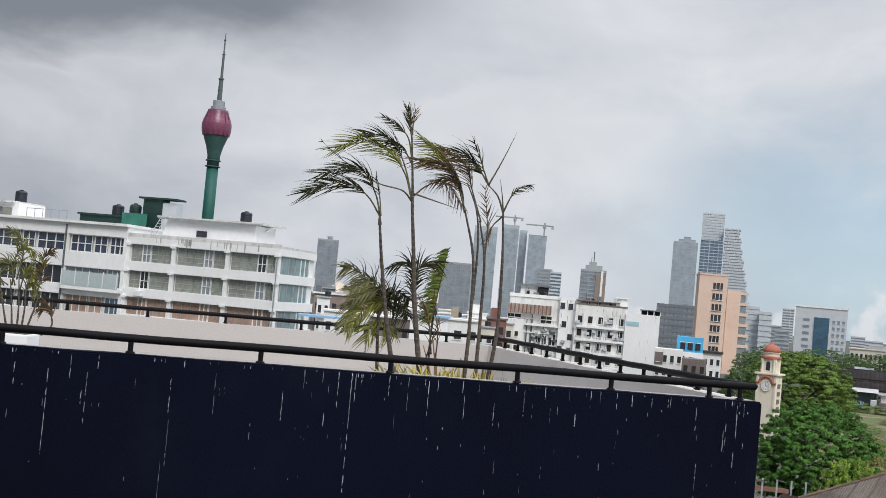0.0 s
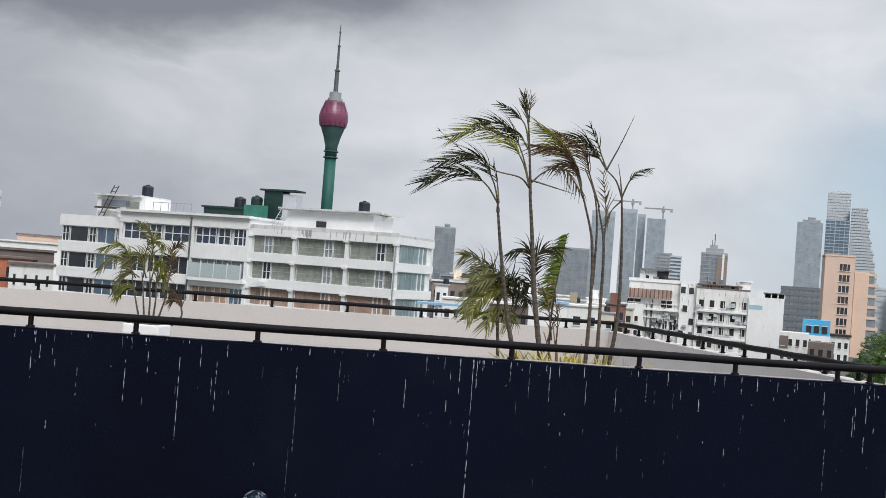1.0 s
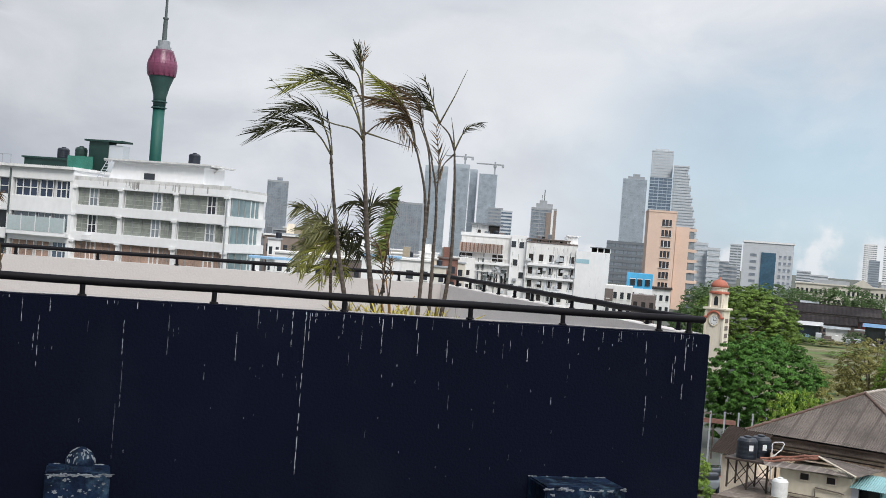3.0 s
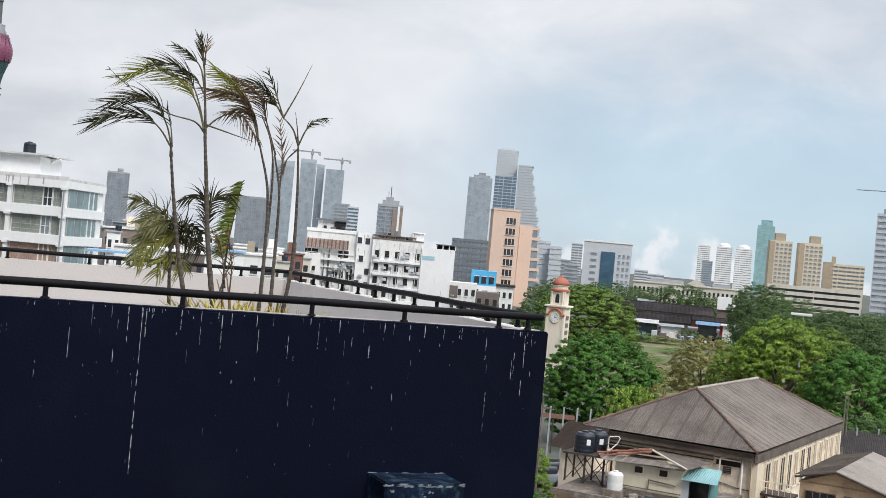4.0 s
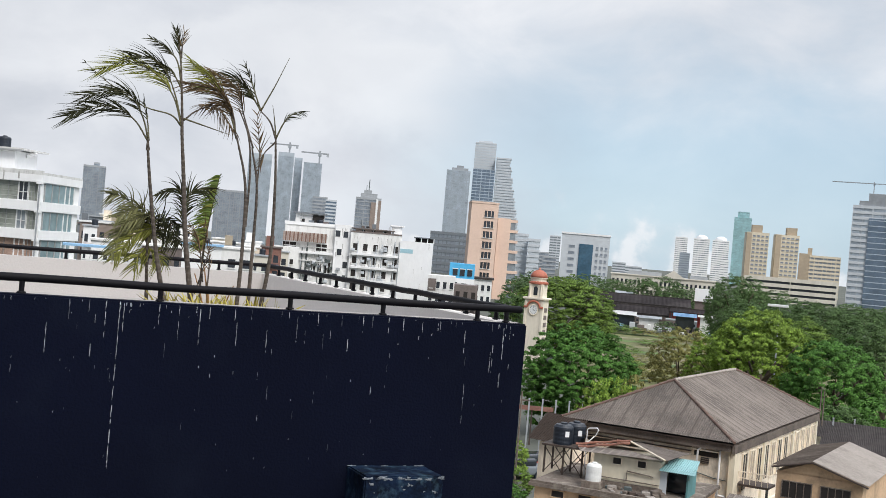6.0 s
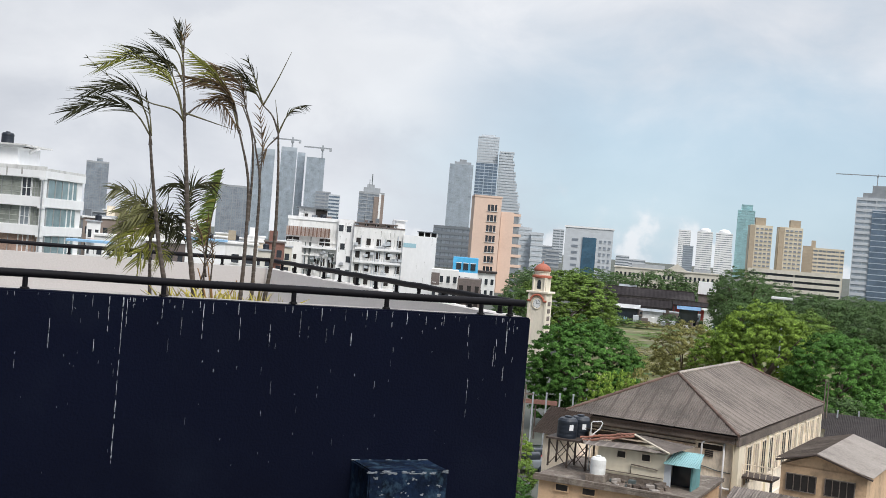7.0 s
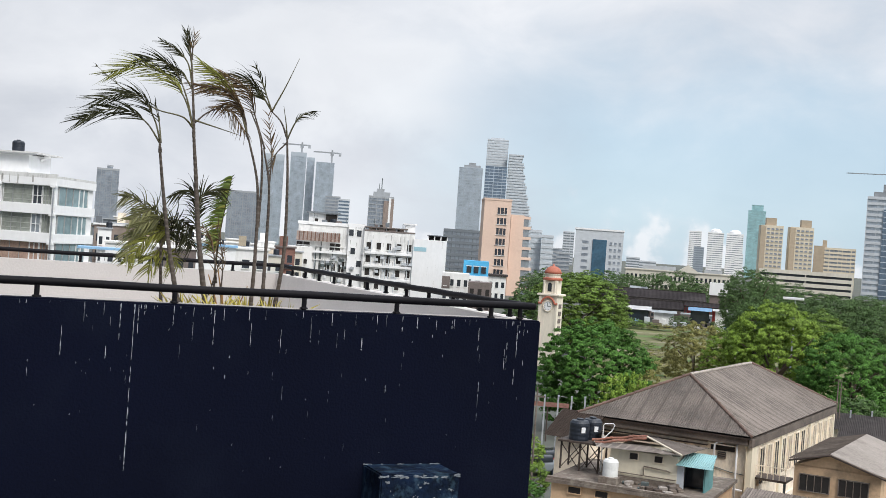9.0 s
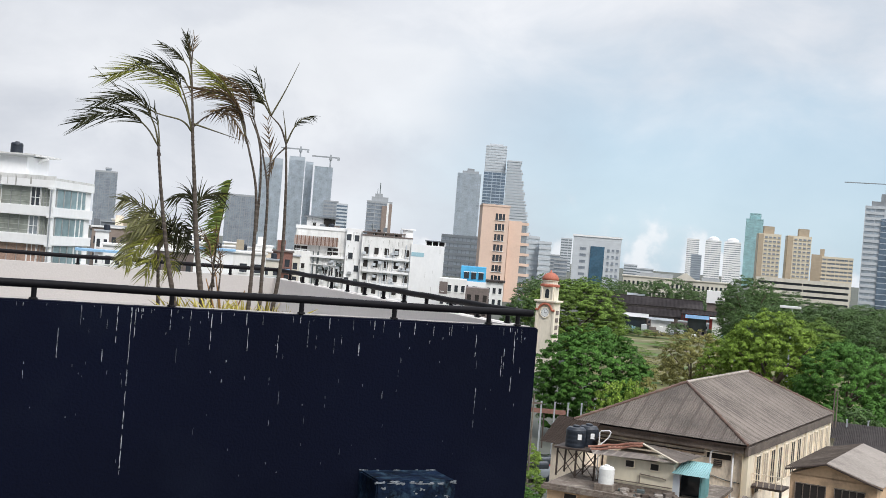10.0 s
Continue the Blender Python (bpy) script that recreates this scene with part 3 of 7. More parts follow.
# worn piers in front of the navy wall
def pier(x0, x1, depth, top, domed):
    e = thing("pier", T, "worn navy concrete pier with a rounded knob on top" if domed else "worn navy concrete pier with a chipped crusted top", "pier", "wall piers")
    bm = bmesh.new()
    box(bm, x0, x1, -depth, 0.01, 0.0, top)
    bmesh.ops.bevel(bm, geom=bm.edges[:], offset=0.012, segments=2, affect="EDGES")
    part("shaft", bm, M_NAVY_WORN, e)
    bm = bmesh.new()
    r2 = random.Random(int(abs(x0) * 100))
    for i in range(60):
        t, big = r2.random(), r2.random() ** 2
        if i < 20:      # along the front rim
            c = Vector((x0 + (x1 - x0) * t, -depth, top - .008 - .02 * r2.random()))
            sz_ = (.010 + .05 * big, .003, .003 + .006 * r2.random())
        elif i < 30:    # along the back rim
            c = Vector((x0 + (x1 - x0) * t, -depth * .04, top + .002))
            sz_ = (.008 + .04 * big, .010, .003)
        else:           # blots on the face
            c = Vector((x0 + (x1 - x0) * t, -depth, top - .03 - .22 * r2.random()))
            sz_ = (.004 + .014 * big, .002, .003 + .009 * big)
        lump = bmesh.ops.create_icosphere(bm, subdivisions=2, radius=1, matrix=Matrix.Translation(c) @ Matrix.Diagonal((*sz_, 1)))["verts"]
        for v in lump:
            v.co += (v.co - c) * 1.3 * noise.noise(v.co * 110)
    part("crust", bm, M_LIME, e, "pale crusted chips")["kind"] = "stuff"
    if domed:
        bm = bmesh.new()
        bmesh.ops.create_uvsphere(bm, u_segments=28, v_segments=16, radius=0.095, matrix=Matrix.Translation(((x0 + x1) / 2 + 0.01, -depth * 0.5, top + 0.035)) @ Matrix.Diagonal((1.08, 1, 1.2, 1)))
        for v in bm.verts:
            v.co += v.normal * 0.018 * noise.noise(v.co * 18)
        tube(bm, [((x0 + x1) / 2 + 0.01, -depth * 0.6, top - 3), ((x0 + x1) / 2 + 0.01, -depth * 0.6, top + 0.03)], 0.105, 24)
        part("knob", bm, M_NAVY_WORN, e, "rounded mortar knob with lime runs", True)
        bm = bmesh.new()
        for i in range(60):
            a, hgt = r2.uniform(math.pi, math.tau), r2.uniform(0.1, 1.5)
            n = Vector((math.cos(a) * math.cos(hgt), math.sin(a) * math.cos(hgt), math.sin(hgt)))
            c = Vector(((x0 + x1) / 2 + 0.01, -depth * 0.5, top + 0.035)) + Vector((n.x * .103, n.y * .095, n.z * .114))
            bmesh.ops.create_icosphere(bm, subdivisions=1, radius=1, matrix=Matrix.Translation(c) @ n.to_track_quat("X", "Z").to_matrix().to_4x4() @ Matrix.Diagonal((.004, r2.uniform(.003, .007), r2.uniform(.006, .02), 1)))
        part("lime_run", bm, M_LIME, e)["kind"] = "stuff"
    return e


pier(-1.52, -0.85, 0.41, TOP - 1.215, False)
pier(-5.20, -4.76, 0.30, TOP - 1.21, True)


# ---- generic city buildings ----
def block(name, label, category, u0, u1, d, v1, depth, body, kinds, rz=None, group="", base=0.0):
    """A building whose front spans u0 to u1 at distance d and reaches v1 * d above the eye. Local x runs along the front, y away from the eye."""
    u = (u0 + u1) / 2
    turn = -math.degrees(math.atan(u)) if rz is None else rz
    w = (u1 - u0) * d * math.cos(math.atan(u))
    e = thing(name, spot(u, d, base, turn), label, category, group)
    return e, w, up(v1, d) - base


def ribbons(e, w, h, depth, wall, glazing, storey, band=0.45, first=0.0, fins=0, inset=0.35, side=True, top=None):
    """Floors of wall bands round a recessed glazed core, with upright fins."""
    part("glazed_core", boxes((-w / 2 + inset, w / 2 - inset, inset, depth - inset, 0.0, h - 0.2)), glazing, e)
    n = max(1, int((h - first) / storey))
    bandh = storey * band
    base = part("wall_band", boxes((-w / 2, w / 2, 0, depth, 0, bandh)), wall, e)
    base.location = (0, 0, h - bandh)
    for i in range(1, n + 1):
        again(base, 0, 0, h - bandh - i * storey)
    if fins:
        bm = boxes((-0.5, 0.5, -0.02, 0.6, 0, h - 0.1))
        f = part("wall_fin", bm, wall, e)
        fw = max(0.25, w * 0.012)
        f.scale = (fw, 1, 1)
        f.location = (-w / 2 + fw / 2, 0, 0)
        for i in range(1, fins + 1):
            wide = fw * (1, .7, 2.4, .7, 1.5)[i % 5] if i < fins else fw
            again(f, -w / 2 + fw / 2 + (w - fw) * i / fins, 0, 0, scale=(wide, 1, 1))
    if top:
        part("roof_parapet", boxes((-w / 2 - .01, w / 2 + .01, -.01, depth + .01, h - top, h + 0.05)), wall, e)


def punched(e, w, h, depth, wall, glazing, cols, rows, storey, wx=0.55, wz=0.5, top=1.2, proud=0.06, x0=None, x1=None, frame_=None):
    """A plain body with window panes set in frames on its front."""
    part("body", boxes((-w / 2, w / 2, 0, depth, 0, h)), wall, e)
    x0 = -w / 2 if x0 is None else x0
    x1 = w / 2 if x1 is None else x1
    cw = (x1 - x0) / cols
    pw, ph = cw * wx, storey * wz
    bm = boxes((-pw / 2, pw / 2, -proud, 0.02, -ph / 2, ph / 2))
    pane = part("window", bm, glazing, e)
    sill = part("window_sill", boxes((-pw * .56, pw * .56, -proud * 3.2, 0.02, -0.08, 0.08)), frame_ or wall, e)
    first = True
    for r in range(rows):
        for c in range(cols):
            x, z = x0 + cw * (c + 0.5), h - top - storey * (r + 0.5)
            if first:
                pane.location, sill.location, first = (x, 0, z), (x, 0, z - ph / 2 - 0.08), False
            else:
                again(pane, x, 0, z)
                again(sill, x, 0, z - ph / 2 - 0.08)


def tank(x, y, z, r, h, mat_, m=None, label="black plastic water tank with a ribbed shell"):
    t = new("water_tank")
    t.matrix_world = (m or Matrix()) @ pose(x, y, z)
    tagged(t, label, "water tank", "rooftop water tanks")
    prof = [(r, 0)]
    ribs = 4 if r > .4 else 2
    for i in range(ribs):
        z0, z1 = h * 0.8 * i / ribs, h * 0.8 * (i + 1) / ribs
        prof += [(r, z0 + (z1 - z0) * .15), (r * 1.015, z0 + (z1 - z0) * .35), (r * 1.015, z0 + (z1 - z0) * .65), (r, z0 + (z1 - z0) * .85)]
    part("shell", lathe(bmesh.new(), prof + [(r, h * .8), (r * .8, h * .92), (r * .35, h * .95)], 28), mat_, t, smooth=False)
    part("lid", lathe(bmesh.new(), [(r * .36, h * .94), (r * .36, h), (r * .3, h * 1.02)], 20), mat_, t)
    return t


# communications tower with a lotus-bud head
D = 1671.0
e = thing("lotus_tower", spot(-0.2048, D), "tall green tower with a purple lotus-bud head and a steel mast", "tower")
def hz(v): return up(v, D)
bm = lathe(bmesh.new(), [(11, 0), (9, 40), (8.1, hz(.052)), (8.1, hz(.094))], 32)
part("shaft", bm, M_LOTUS_SHAFT, e, "green concrete shaft", True)
for z in (hz(.0935), hz(.0985)):
    part("ring_ledge", lathe(bmesh.new(), [(8.6, z - 1.2), (10.6, z - 0.6), (10.6, z + 0.6), (8.6, z + 1.2)], 32), M_LOTUS_CUP, e)
part("cup", lathe(bmesh.new(), [(8.4, hz(.094)), (8.9, hz(.103)), (12.0, hz(.1105)), (16.6, hz(.118)), (18.0, hz(.1225)), (18.0, hz(.124))], 40), M_LOTUS_CUP, e, "dark green cup under the bud", True)
def bud(t):
    """Radius of the bud from its foot (0) to its crown (1)."""
    return 17.8 + 2.9 * math.sin(math.pi * min(1, .12 + t * 1.1)) - 8.5 * max(0, t - .45) ** 1.6
Z0, Z1 = hz(.1195), hz(.1412)
part("bud_core", lathe(bmesh.new(), [(bud(i / 12) - .7, Z0 + (Z1 - Z0) * i / 12) for i in range(13)], 48), M_LOTUS_PETAL, e, smooth=True)
bm = bmesh.new()
rows_ = []
for i in range(9):
    t = i / 8 * .92
    r = bud(t) + (.5 if t > .7 else 0)
    half = .205 * max(.02, math.sin(math.pi * (.25 + .75 * t / .92)) ** .8)
    rows_.append([bm.verts.new((r * math.sin(half * s), -r * math.cos(half * s), Z0 + (Z1 - Z0) * t)) for s in (-1, -.5, 0, .5, 1)])
for a, b in zip(rows_, rows_[1:]):
    for k in range(4):
        bm.faces.new((a[k], a[k + 1], b[k + 1], b[k]))
petal = part("petal", bm, M_LOTUS_PETAL, e)
for i in range(1, 16):
    again(petal, 0, 0, 0, rz=i * math.tau / 16)
part("crown_drum", lathe(bmesh.new(), [(10.6, hz(.139)), (10.6, hz(.1437)), (8.4, hz(.1439)), (8.4, hz(.1488)), (8.0, hz(.149))], 24), M_STEEL_GREY, e, "grey drum above the bud")
part("mast", lathe(bmesh.new(), [(3.4, hz(.149)), (2.9, hz(.1668)), (4.0, hz(.167)), (4.0, hz(.1682)), (1.9, hz(.1684)), (1.6, hz(.188)), (2.3, hz(.1882)), (2.3, hz(.189)), (1.1, hz(.1893)), (0.9, hz(.2)), (1.7, hz(.2002)), (1.7, hz(.201)), (.6, hz(.2012)), (.5, hz(.207))], 16), M_MAST, e, "stepped steel mast")

# far towers
def tower(name, label, u0, u1, d, v1, wall, glazing, storey=3.6, band=0.4, fins=0, depth=None, rz=None, crown=None, top=None):
    e, w, h = block(name, label, "tower block", u0, u1, d, v1, 0, wall, None, rz, "skyline")
    ribbons(e, w, h, depth or w * 0.8, wall, glazing, storey, band, fins=fins, inset=max(0.35, w * 0.012), top=top)
    return e, w, h


tower("apartment_tower", "slim grey apartment tower with close window bands", -.1112, -.0935, 1300, .0418, M_CONCRETE, M_GLASS_GREY, 3.4, .10, 10, top=2)
e, w, h = tower("apartment_tower", "slim grey tower head", -.1035, -.0985, 1305, .0445, M_CONCRETE, M_GLASS_GREY, 3.4, .5)
tower("apartment_tower", "broad grey slab tower behind the palms", -.0065, .0185, 1200, .0322, M_CONCRETE, M_GLASS_GREY, 3.4, .10, 14, top=2)
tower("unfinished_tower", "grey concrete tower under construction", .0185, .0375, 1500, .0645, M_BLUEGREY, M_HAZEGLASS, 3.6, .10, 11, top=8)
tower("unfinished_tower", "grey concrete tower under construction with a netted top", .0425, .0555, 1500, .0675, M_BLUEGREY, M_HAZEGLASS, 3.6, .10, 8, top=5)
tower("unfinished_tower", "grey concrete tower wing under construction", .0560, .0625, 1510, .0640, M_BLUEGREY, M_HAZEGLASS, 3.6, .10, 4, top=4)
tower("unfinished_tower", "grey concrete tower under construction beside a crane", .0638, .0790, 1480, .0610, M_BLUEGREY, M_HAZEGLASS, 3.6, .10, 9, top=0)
tower("office_block", "mid-rise grey block with stepped roof", .0735, .0860, 1300, .0335, M_CONCRETE, M_GLASS_GREY, 3.6, .45, 3)
tower("office_block", "mid-rise pale block with floor bands", .0845, .0940, 1250, .0318, M_PALEGREY, M_GLASS_BLUE, 3.6, .5)


def crane(u, d, v, ul, ur, base, k2=1.0):
    e = thing("tower_crane", spot(u, d), "teal-grey tower crane above an unfinished tower", "crane", "tower cranes")
    k = d * math.cos(math.atan(u))
    part("mast", boxes((-k2, k2, -k2, k2, up(base, d), up(v, d) + 3 * k2)), M_STEEL_GREY, e)
    bm = boxes(((ul - u) * k, (ur - u) * k, -0.8, 0.8, up(v, d) - 1.2 * k2, up(v, d) + 0.4 * k2))
    part("jib", bm, M_STEEL_GREY, e)
    part("cab", boxes((-2 * k2, 2 * k2, -2 * k2, 2 * k2, up(v, d) - 4 * k2, up(v, d) - k2)), M_STEEL_GREY, e)
    part("counterweight", boxes(((ur - u) * k - 3 * k2, (ur - u) * k, -k2, k2, up(v, d) - 4 * k2, up(v, d))), M_CONCRETE, e)


crane(.0512, 1510, .0740, .0349, .0582, .066)
crane(.0764, 1490, .0695, .0609, .0840, .060)

# far tower panes, paled in colour for distance haze
M_TOWER_PANE = material("haze_paled_tower_panes", (0.50, 0.55, 0.59), 0.4, 0.15, 0.1, grain=0.6)
M_TOWER_BROWN = material("dull_brown_cladding", (0.27, 0.215, 0.185), 0.8, 0.2, 0.1, grain=0.5)
# mid skyline: brown-grey tower with stepped crown
e, w, h = tower("office_tower", "grey office tower with a stepped crown and aerial", .1095, .1310, 1100, .0365, M_CONCRETE, M_GLASS_GREY, 3.6, .22, 6, top=2)
part("crown", boxes((-w * .33, w * .33, 2, 16, h, h + 4), (-w * .2, w * .1, 3, 14, h + 4, h + 7)), M_CONCRETE, e)
part("aerial", boxes((-.8, .0, 7, 7.8, h + 7, h + 17), (-w * .12, -w * .10, 7, 8, h + 7, h + 12)), M_MAST, e)
part("brick_flank", boxes((w * .10, w * .30, -.6, 2, 0, h - 4), (w * .38, w * .5, -.6, 2, 0, h - 2)), M_TOWER_BROWN, e, "dull brown vertical stripe")
part("white_stripe", boxes((w * .30, w * .38, -.7, 2, 0, h - 1)), M_WHITE, e, "pale vertical stripe")

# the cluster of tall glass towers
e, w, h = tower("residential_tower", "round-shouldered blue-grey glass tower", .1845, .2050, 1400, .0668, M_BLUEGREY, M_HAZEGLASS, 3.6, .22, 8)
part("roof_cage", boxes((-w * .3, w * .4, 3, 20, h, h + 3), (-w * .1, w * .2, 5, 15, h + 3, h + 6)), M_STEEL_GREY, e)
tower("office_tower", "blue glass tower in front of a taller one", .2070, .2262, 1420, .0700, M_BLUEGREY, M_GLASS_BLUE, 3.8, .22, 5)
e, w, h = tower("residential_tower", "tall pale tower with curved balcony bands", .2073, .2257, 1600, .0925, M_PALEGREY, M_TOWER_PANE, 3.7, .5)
part("roof_plant", boxes((-w * .35, w * .3, 4, 22, h, h + 2.5)), M_PALEGREY, e)
# leaning companion: floors that step outward towards the foot
D = 1580.0
e = thing("residential_tower", spot(.2385, D), "pale tower whose floors sweep outward to the foot", "tower block", "skyline")
k = D * math.cos(math.atan(.2385))
z = up(.0812, D)
while z > 0:
    t = (up(.0812, D) - z) / (up(.0812, D) - up(.027, D))
    r = (.2390 - .2385 + .0108 * max(0, t) ** 1.2 + .0008 * math.sin(z * .45)) * k
    lo = -(.2385 - .2266) * k
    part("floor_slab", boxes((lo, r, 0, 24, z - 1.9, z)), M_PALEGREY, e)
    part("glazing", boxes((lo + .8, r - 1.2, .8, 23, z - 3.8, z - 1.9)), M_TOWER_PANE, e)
    z -= 3.8
tower("office_block", "dark glass office block", .1749, .2080, 700, .0138, M_DARKBLOCK, M_GLASS_GREY, 3.6, .45, 9)

# peach office building with one column of triple windows
D = 375.0
e, w, h = block("office_building", "peach painted office building with a column of dark windows", "building", .2086, .2323, D, .0408, 0, None, None, rz=-8)
punched(e, w, h, 14, M_PEACH, M_GLASS, 1, 8, 3.3, .9, .62, 1.6, .1, x0=-w * .02, x1=w * .36, frame_=M_FRAME)
for r in range(8):
    for x in (.10, .24):
        part("mullion", boxes((w * x - .09, w * x + .09, -.16, .02, h - 1.6 - 3.3 * (r + .5) - 1, h - 1.6 - 3.3 * (r + .5) + 1)), M_PEACH, e)
part("roof_lip", boxes((-w / 2 - .15, w / 2 + .15, -.15, 14.15, h, h + .6)), M_PEACH, e)
e, w, h = block("office_building", "peach wing with stepped floor ledges on its flank", "building", .2326, .2440, D + 2, .0298, 0, None, None, rz=-8)
part("body", boxes((-w / 2, w / 2, 0, 16, 0, h)), M_PEACH, e)
for i in range(9):
    part("ledge", boxes((w / 2, w / 2 + 2.3 + .25 * i, 1, 16, h - 1.2 - 3.3 * i, h - .3 - 3.3 * i)), M_PEACH, e)
    part("window_strip", boxes((w / 2, w / 2 + 1.7 + .25 * i, 1.3, 15, h - 3.6 - 3.3 * i, h - 1.2 - 3.3 * i)), M_GLASS_PALE, e)

# white blocks: distance haze greys their wall and pane colours
tower("office_block", "white stepped office block with floor bands", .2500, .2610, 800, .0182, M_PALEGREY, M_TOWER_PANE, 3.6, .5)
tower("office_block", "white lower office block with floor bands", .2605, .2715, 790, .0145, M_PALEGREY, M_TOWER_PANE, 3.6, .5)
tower("apartment_tower", "slim pale apartment tower in the distance", .2795, .2895, 1500, .0190, M_PALEGREY, M_GLASS_PALE, 3.4, .5, 3)
tower("office_block", "low grey office blocks in the distance", .2680, .2800, 1200, .0040, M_CONCRETE, M_GLASS_GREY, 3.4, .4)
tower("office_block", "low grey office block in the distance", .2745, .2870, 1000, .0005, M_CONCRETE, M_GLASS_GREY, 3.4, .4)

# grey office with a tall glass strip
D = 600.0
e, w, h = block("office_building", "pale grey office building with a tall dark glass strip", "building", .2904, .3337, D, .0222, 0, None, None)
punched(e, w, h, 15, M_PALEGREY, M_GLASS_GREY, 3, 7, 3.3, .55, .4, 5.0, .1, x0=w * .2, x1=w * .48)
part("glass_strip", boxes((-w * .13, w * .16, -.5, .5, 0, h - 5)), M_GLASS_STRIP, e, "tall blue glass strip")
b0 = part("window", boxes((-w * .13, w * .0, -.12, .02, -.7, .7)), M_GLASS_GREY, e)
b0.location = (-w * .22, 0, h - 6.6)
for r in range(1, 7):
    again(b0, -w * .22, 0, h - 6.6 - 3.3 * r)
part("cornice", boxes((-w / 2 - .4, w / 2 + .4, -.4, 15.4, h - .3, h + .6)), M_WHITE, e)

# pale far blocks and the cream colonial range
tower("office_block", "pale distant block with window bands", .3375, .3500, 1500, .0010, M_PALEGREY, M_GLASS_PALE, 3.4, .5)
tower("office_block", "pale distant block beside a dark dome", .3495, .3650, 1400, -.0015, M_PALEGREY, M_GLASS_PALE, 3.4, .5)
D = 520.0
e, w, h = block("colonial_building", "long cream colonial range with a central gable", "building", .3370, .4340, D, -.0095, 0, None, None)
punched(e, w, h, 14, M_CREAM_FAR, M_GLASS, 24, 2, 4.2, .5, .55, 1.0, .1)
part("roof", boxes((-w / 2 - .5, w / 2 + .5, -.5, 14.5, h, h + .5)), M_CREAM_FAR, e)
bm = bmesh.new()
for y in (-.8, 6):
    vs = [bm.verts.new((x, y, z)) for x, z in ((-1, h), (10, h), (4.5, h + 3.6))]
a, b = bm.verts[:3], bm.verts[3:]
bm.faces.new(a); bm.faces.new(b[::-1])
for i in range(3):
    bm.faces.new((a[i], b[i], b[(i + 1) % 3], a[(i + 1) % 3]))
part("gable", bm, M_CREAM_FAR, e)
part("slate_roof", boxes((-w * .34, -1, 2, 12, h + .5, h + 2.2), (12, w * .42, 2, 12, h + .5, h + 1.8)), M_CONCRETE, e)

tower("apartment_tower", "white distant apartment tower", .3935, .4050, 2000, .0278, M_WHITE, M_GLASS_PALE, 3.4, .7, 6)
tower("office_tower", "grey-blue distant office slab", .3985, .4083, 1700, .0142, M_BLUEGREY, M_GLASS_GREY, 3.4, .4)
for u0, u1 in ((.4108, .4256), (.4283, .4441)):
    e, w, h = tower("apartment_tower", "white twin apartment tower with a rounded roof cage", u0, u1, 1800, .0280, M_WHITE, M_GLASS_PALE, 3.4, .7, 6)
    part("roof_cage", lathe(bmesh.new(), [(w * .36, h), (w * .34, h + 3), (w * .22, h + 5), (w * .1, h + 6)], 16, 0, w * .4), M_WHITE, e)
tower("apartment_tower", "lower white apartment tower before the twins", .4370, .4450, 1500, .0110, M_WHITE, M_GLASS_PALE, 3.4, .75, 4)
tower("office_tower", "teal glass tower with a stepped crown", .4469, .4635, 1500, .0500, M_GLASS_TEAL, M_GLASS_TEAL, 3.8, .3, 4)
tower("office_tower", "teal glass tower crown", .4500, .4610, 1504, .0550, M_GLASS_TEAL, M_GLASS_TEAL, 3.8, .3, 3)
D = 900.0
for u0, u1, v, uh in ((.4600, .4815, .0380, .4700), (.4879, .5107, .0382, .5030)):
    e, w, h = block("apartment_tower", "tan apartment tower with rows of small windows", "tower block", u0, u1, D, v, 0, None, None, group="tan towers", rz=-18)
    punched(e, w, h, 16, M_TAN, M_GLASS_GREY, 4, 12, 3.3, .66, .4, 1.2, .15, x0=-w * .26, x1=w * .5)
    # shaded left side of the tower, put on as a darker tan slab
    part("shadow_flank", boxes((-w / 2 - .2, -w * .28, -.3, 3, 0, h - .5)), M_TAN_DARK, e, "tan flank darkened as the shaded side")
    part("lift_head", boxes(((uh - (u0 + u1) / 2) * D - 4, (uh - (u0 + u1) / 2) * D + 4, 2, 10, h, h + 6)), M_TAN_DARK, e)
e, w, h = block("apartment_block", "long tan apartment block with window bands", "tower block", .5114, .5590, D + 30, .0222, 0, None, None, group="tan towers")
ribbons(e, w * .72, h, 14, M_TAN, M_GLASS_GREY, 3.3, .55, fins=8)
part("plain_end", boxes((-w * .5, -w * .28, -1, 15, 0, h + 1)), M_TAN_DARK, e)
part("lift_head", boxes((-w * .33, -w * .24, 2, 9, h, h + 6)), M_TAN_DARK, e)
e, w, h = block("office_block", "long low cream office block with floor bands", "building", .4600, .5510, 650, -.0006, 0, None, None)
ribbons(e, w, h, 18, M_CREAM_FAR, M_GLASS, 3.5, .6, fins=2, inset=.9)
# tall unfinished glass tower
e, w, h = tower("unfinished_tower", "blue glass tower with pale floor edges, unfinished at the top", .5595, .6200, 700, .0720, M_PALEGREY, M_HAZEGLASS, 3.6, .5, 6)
part("glass_face", boxes((-w * .22, w * .5, -.6, .5, 0, h - 8)), M_GLASS_BLUE, e, "dark blue curtain wall")
for i in range(24):
    part("floor_line", boxes((-w * .22, w * .5, -.66, -.6, h - 9.5 - 3.6 * i, h - 9.0 - 3.6 * i)), M_BLUEGREY, e)
part("top_frame", boxes((-w * .4, w * .5, 1, 20, h, h + 3), (-w * .25, w * .5, 2, 18, h + 3, h + 8)), M_STEEL_GREY, e)
crane(.5790, 720, .0920, .5369, .60, .080, .3)

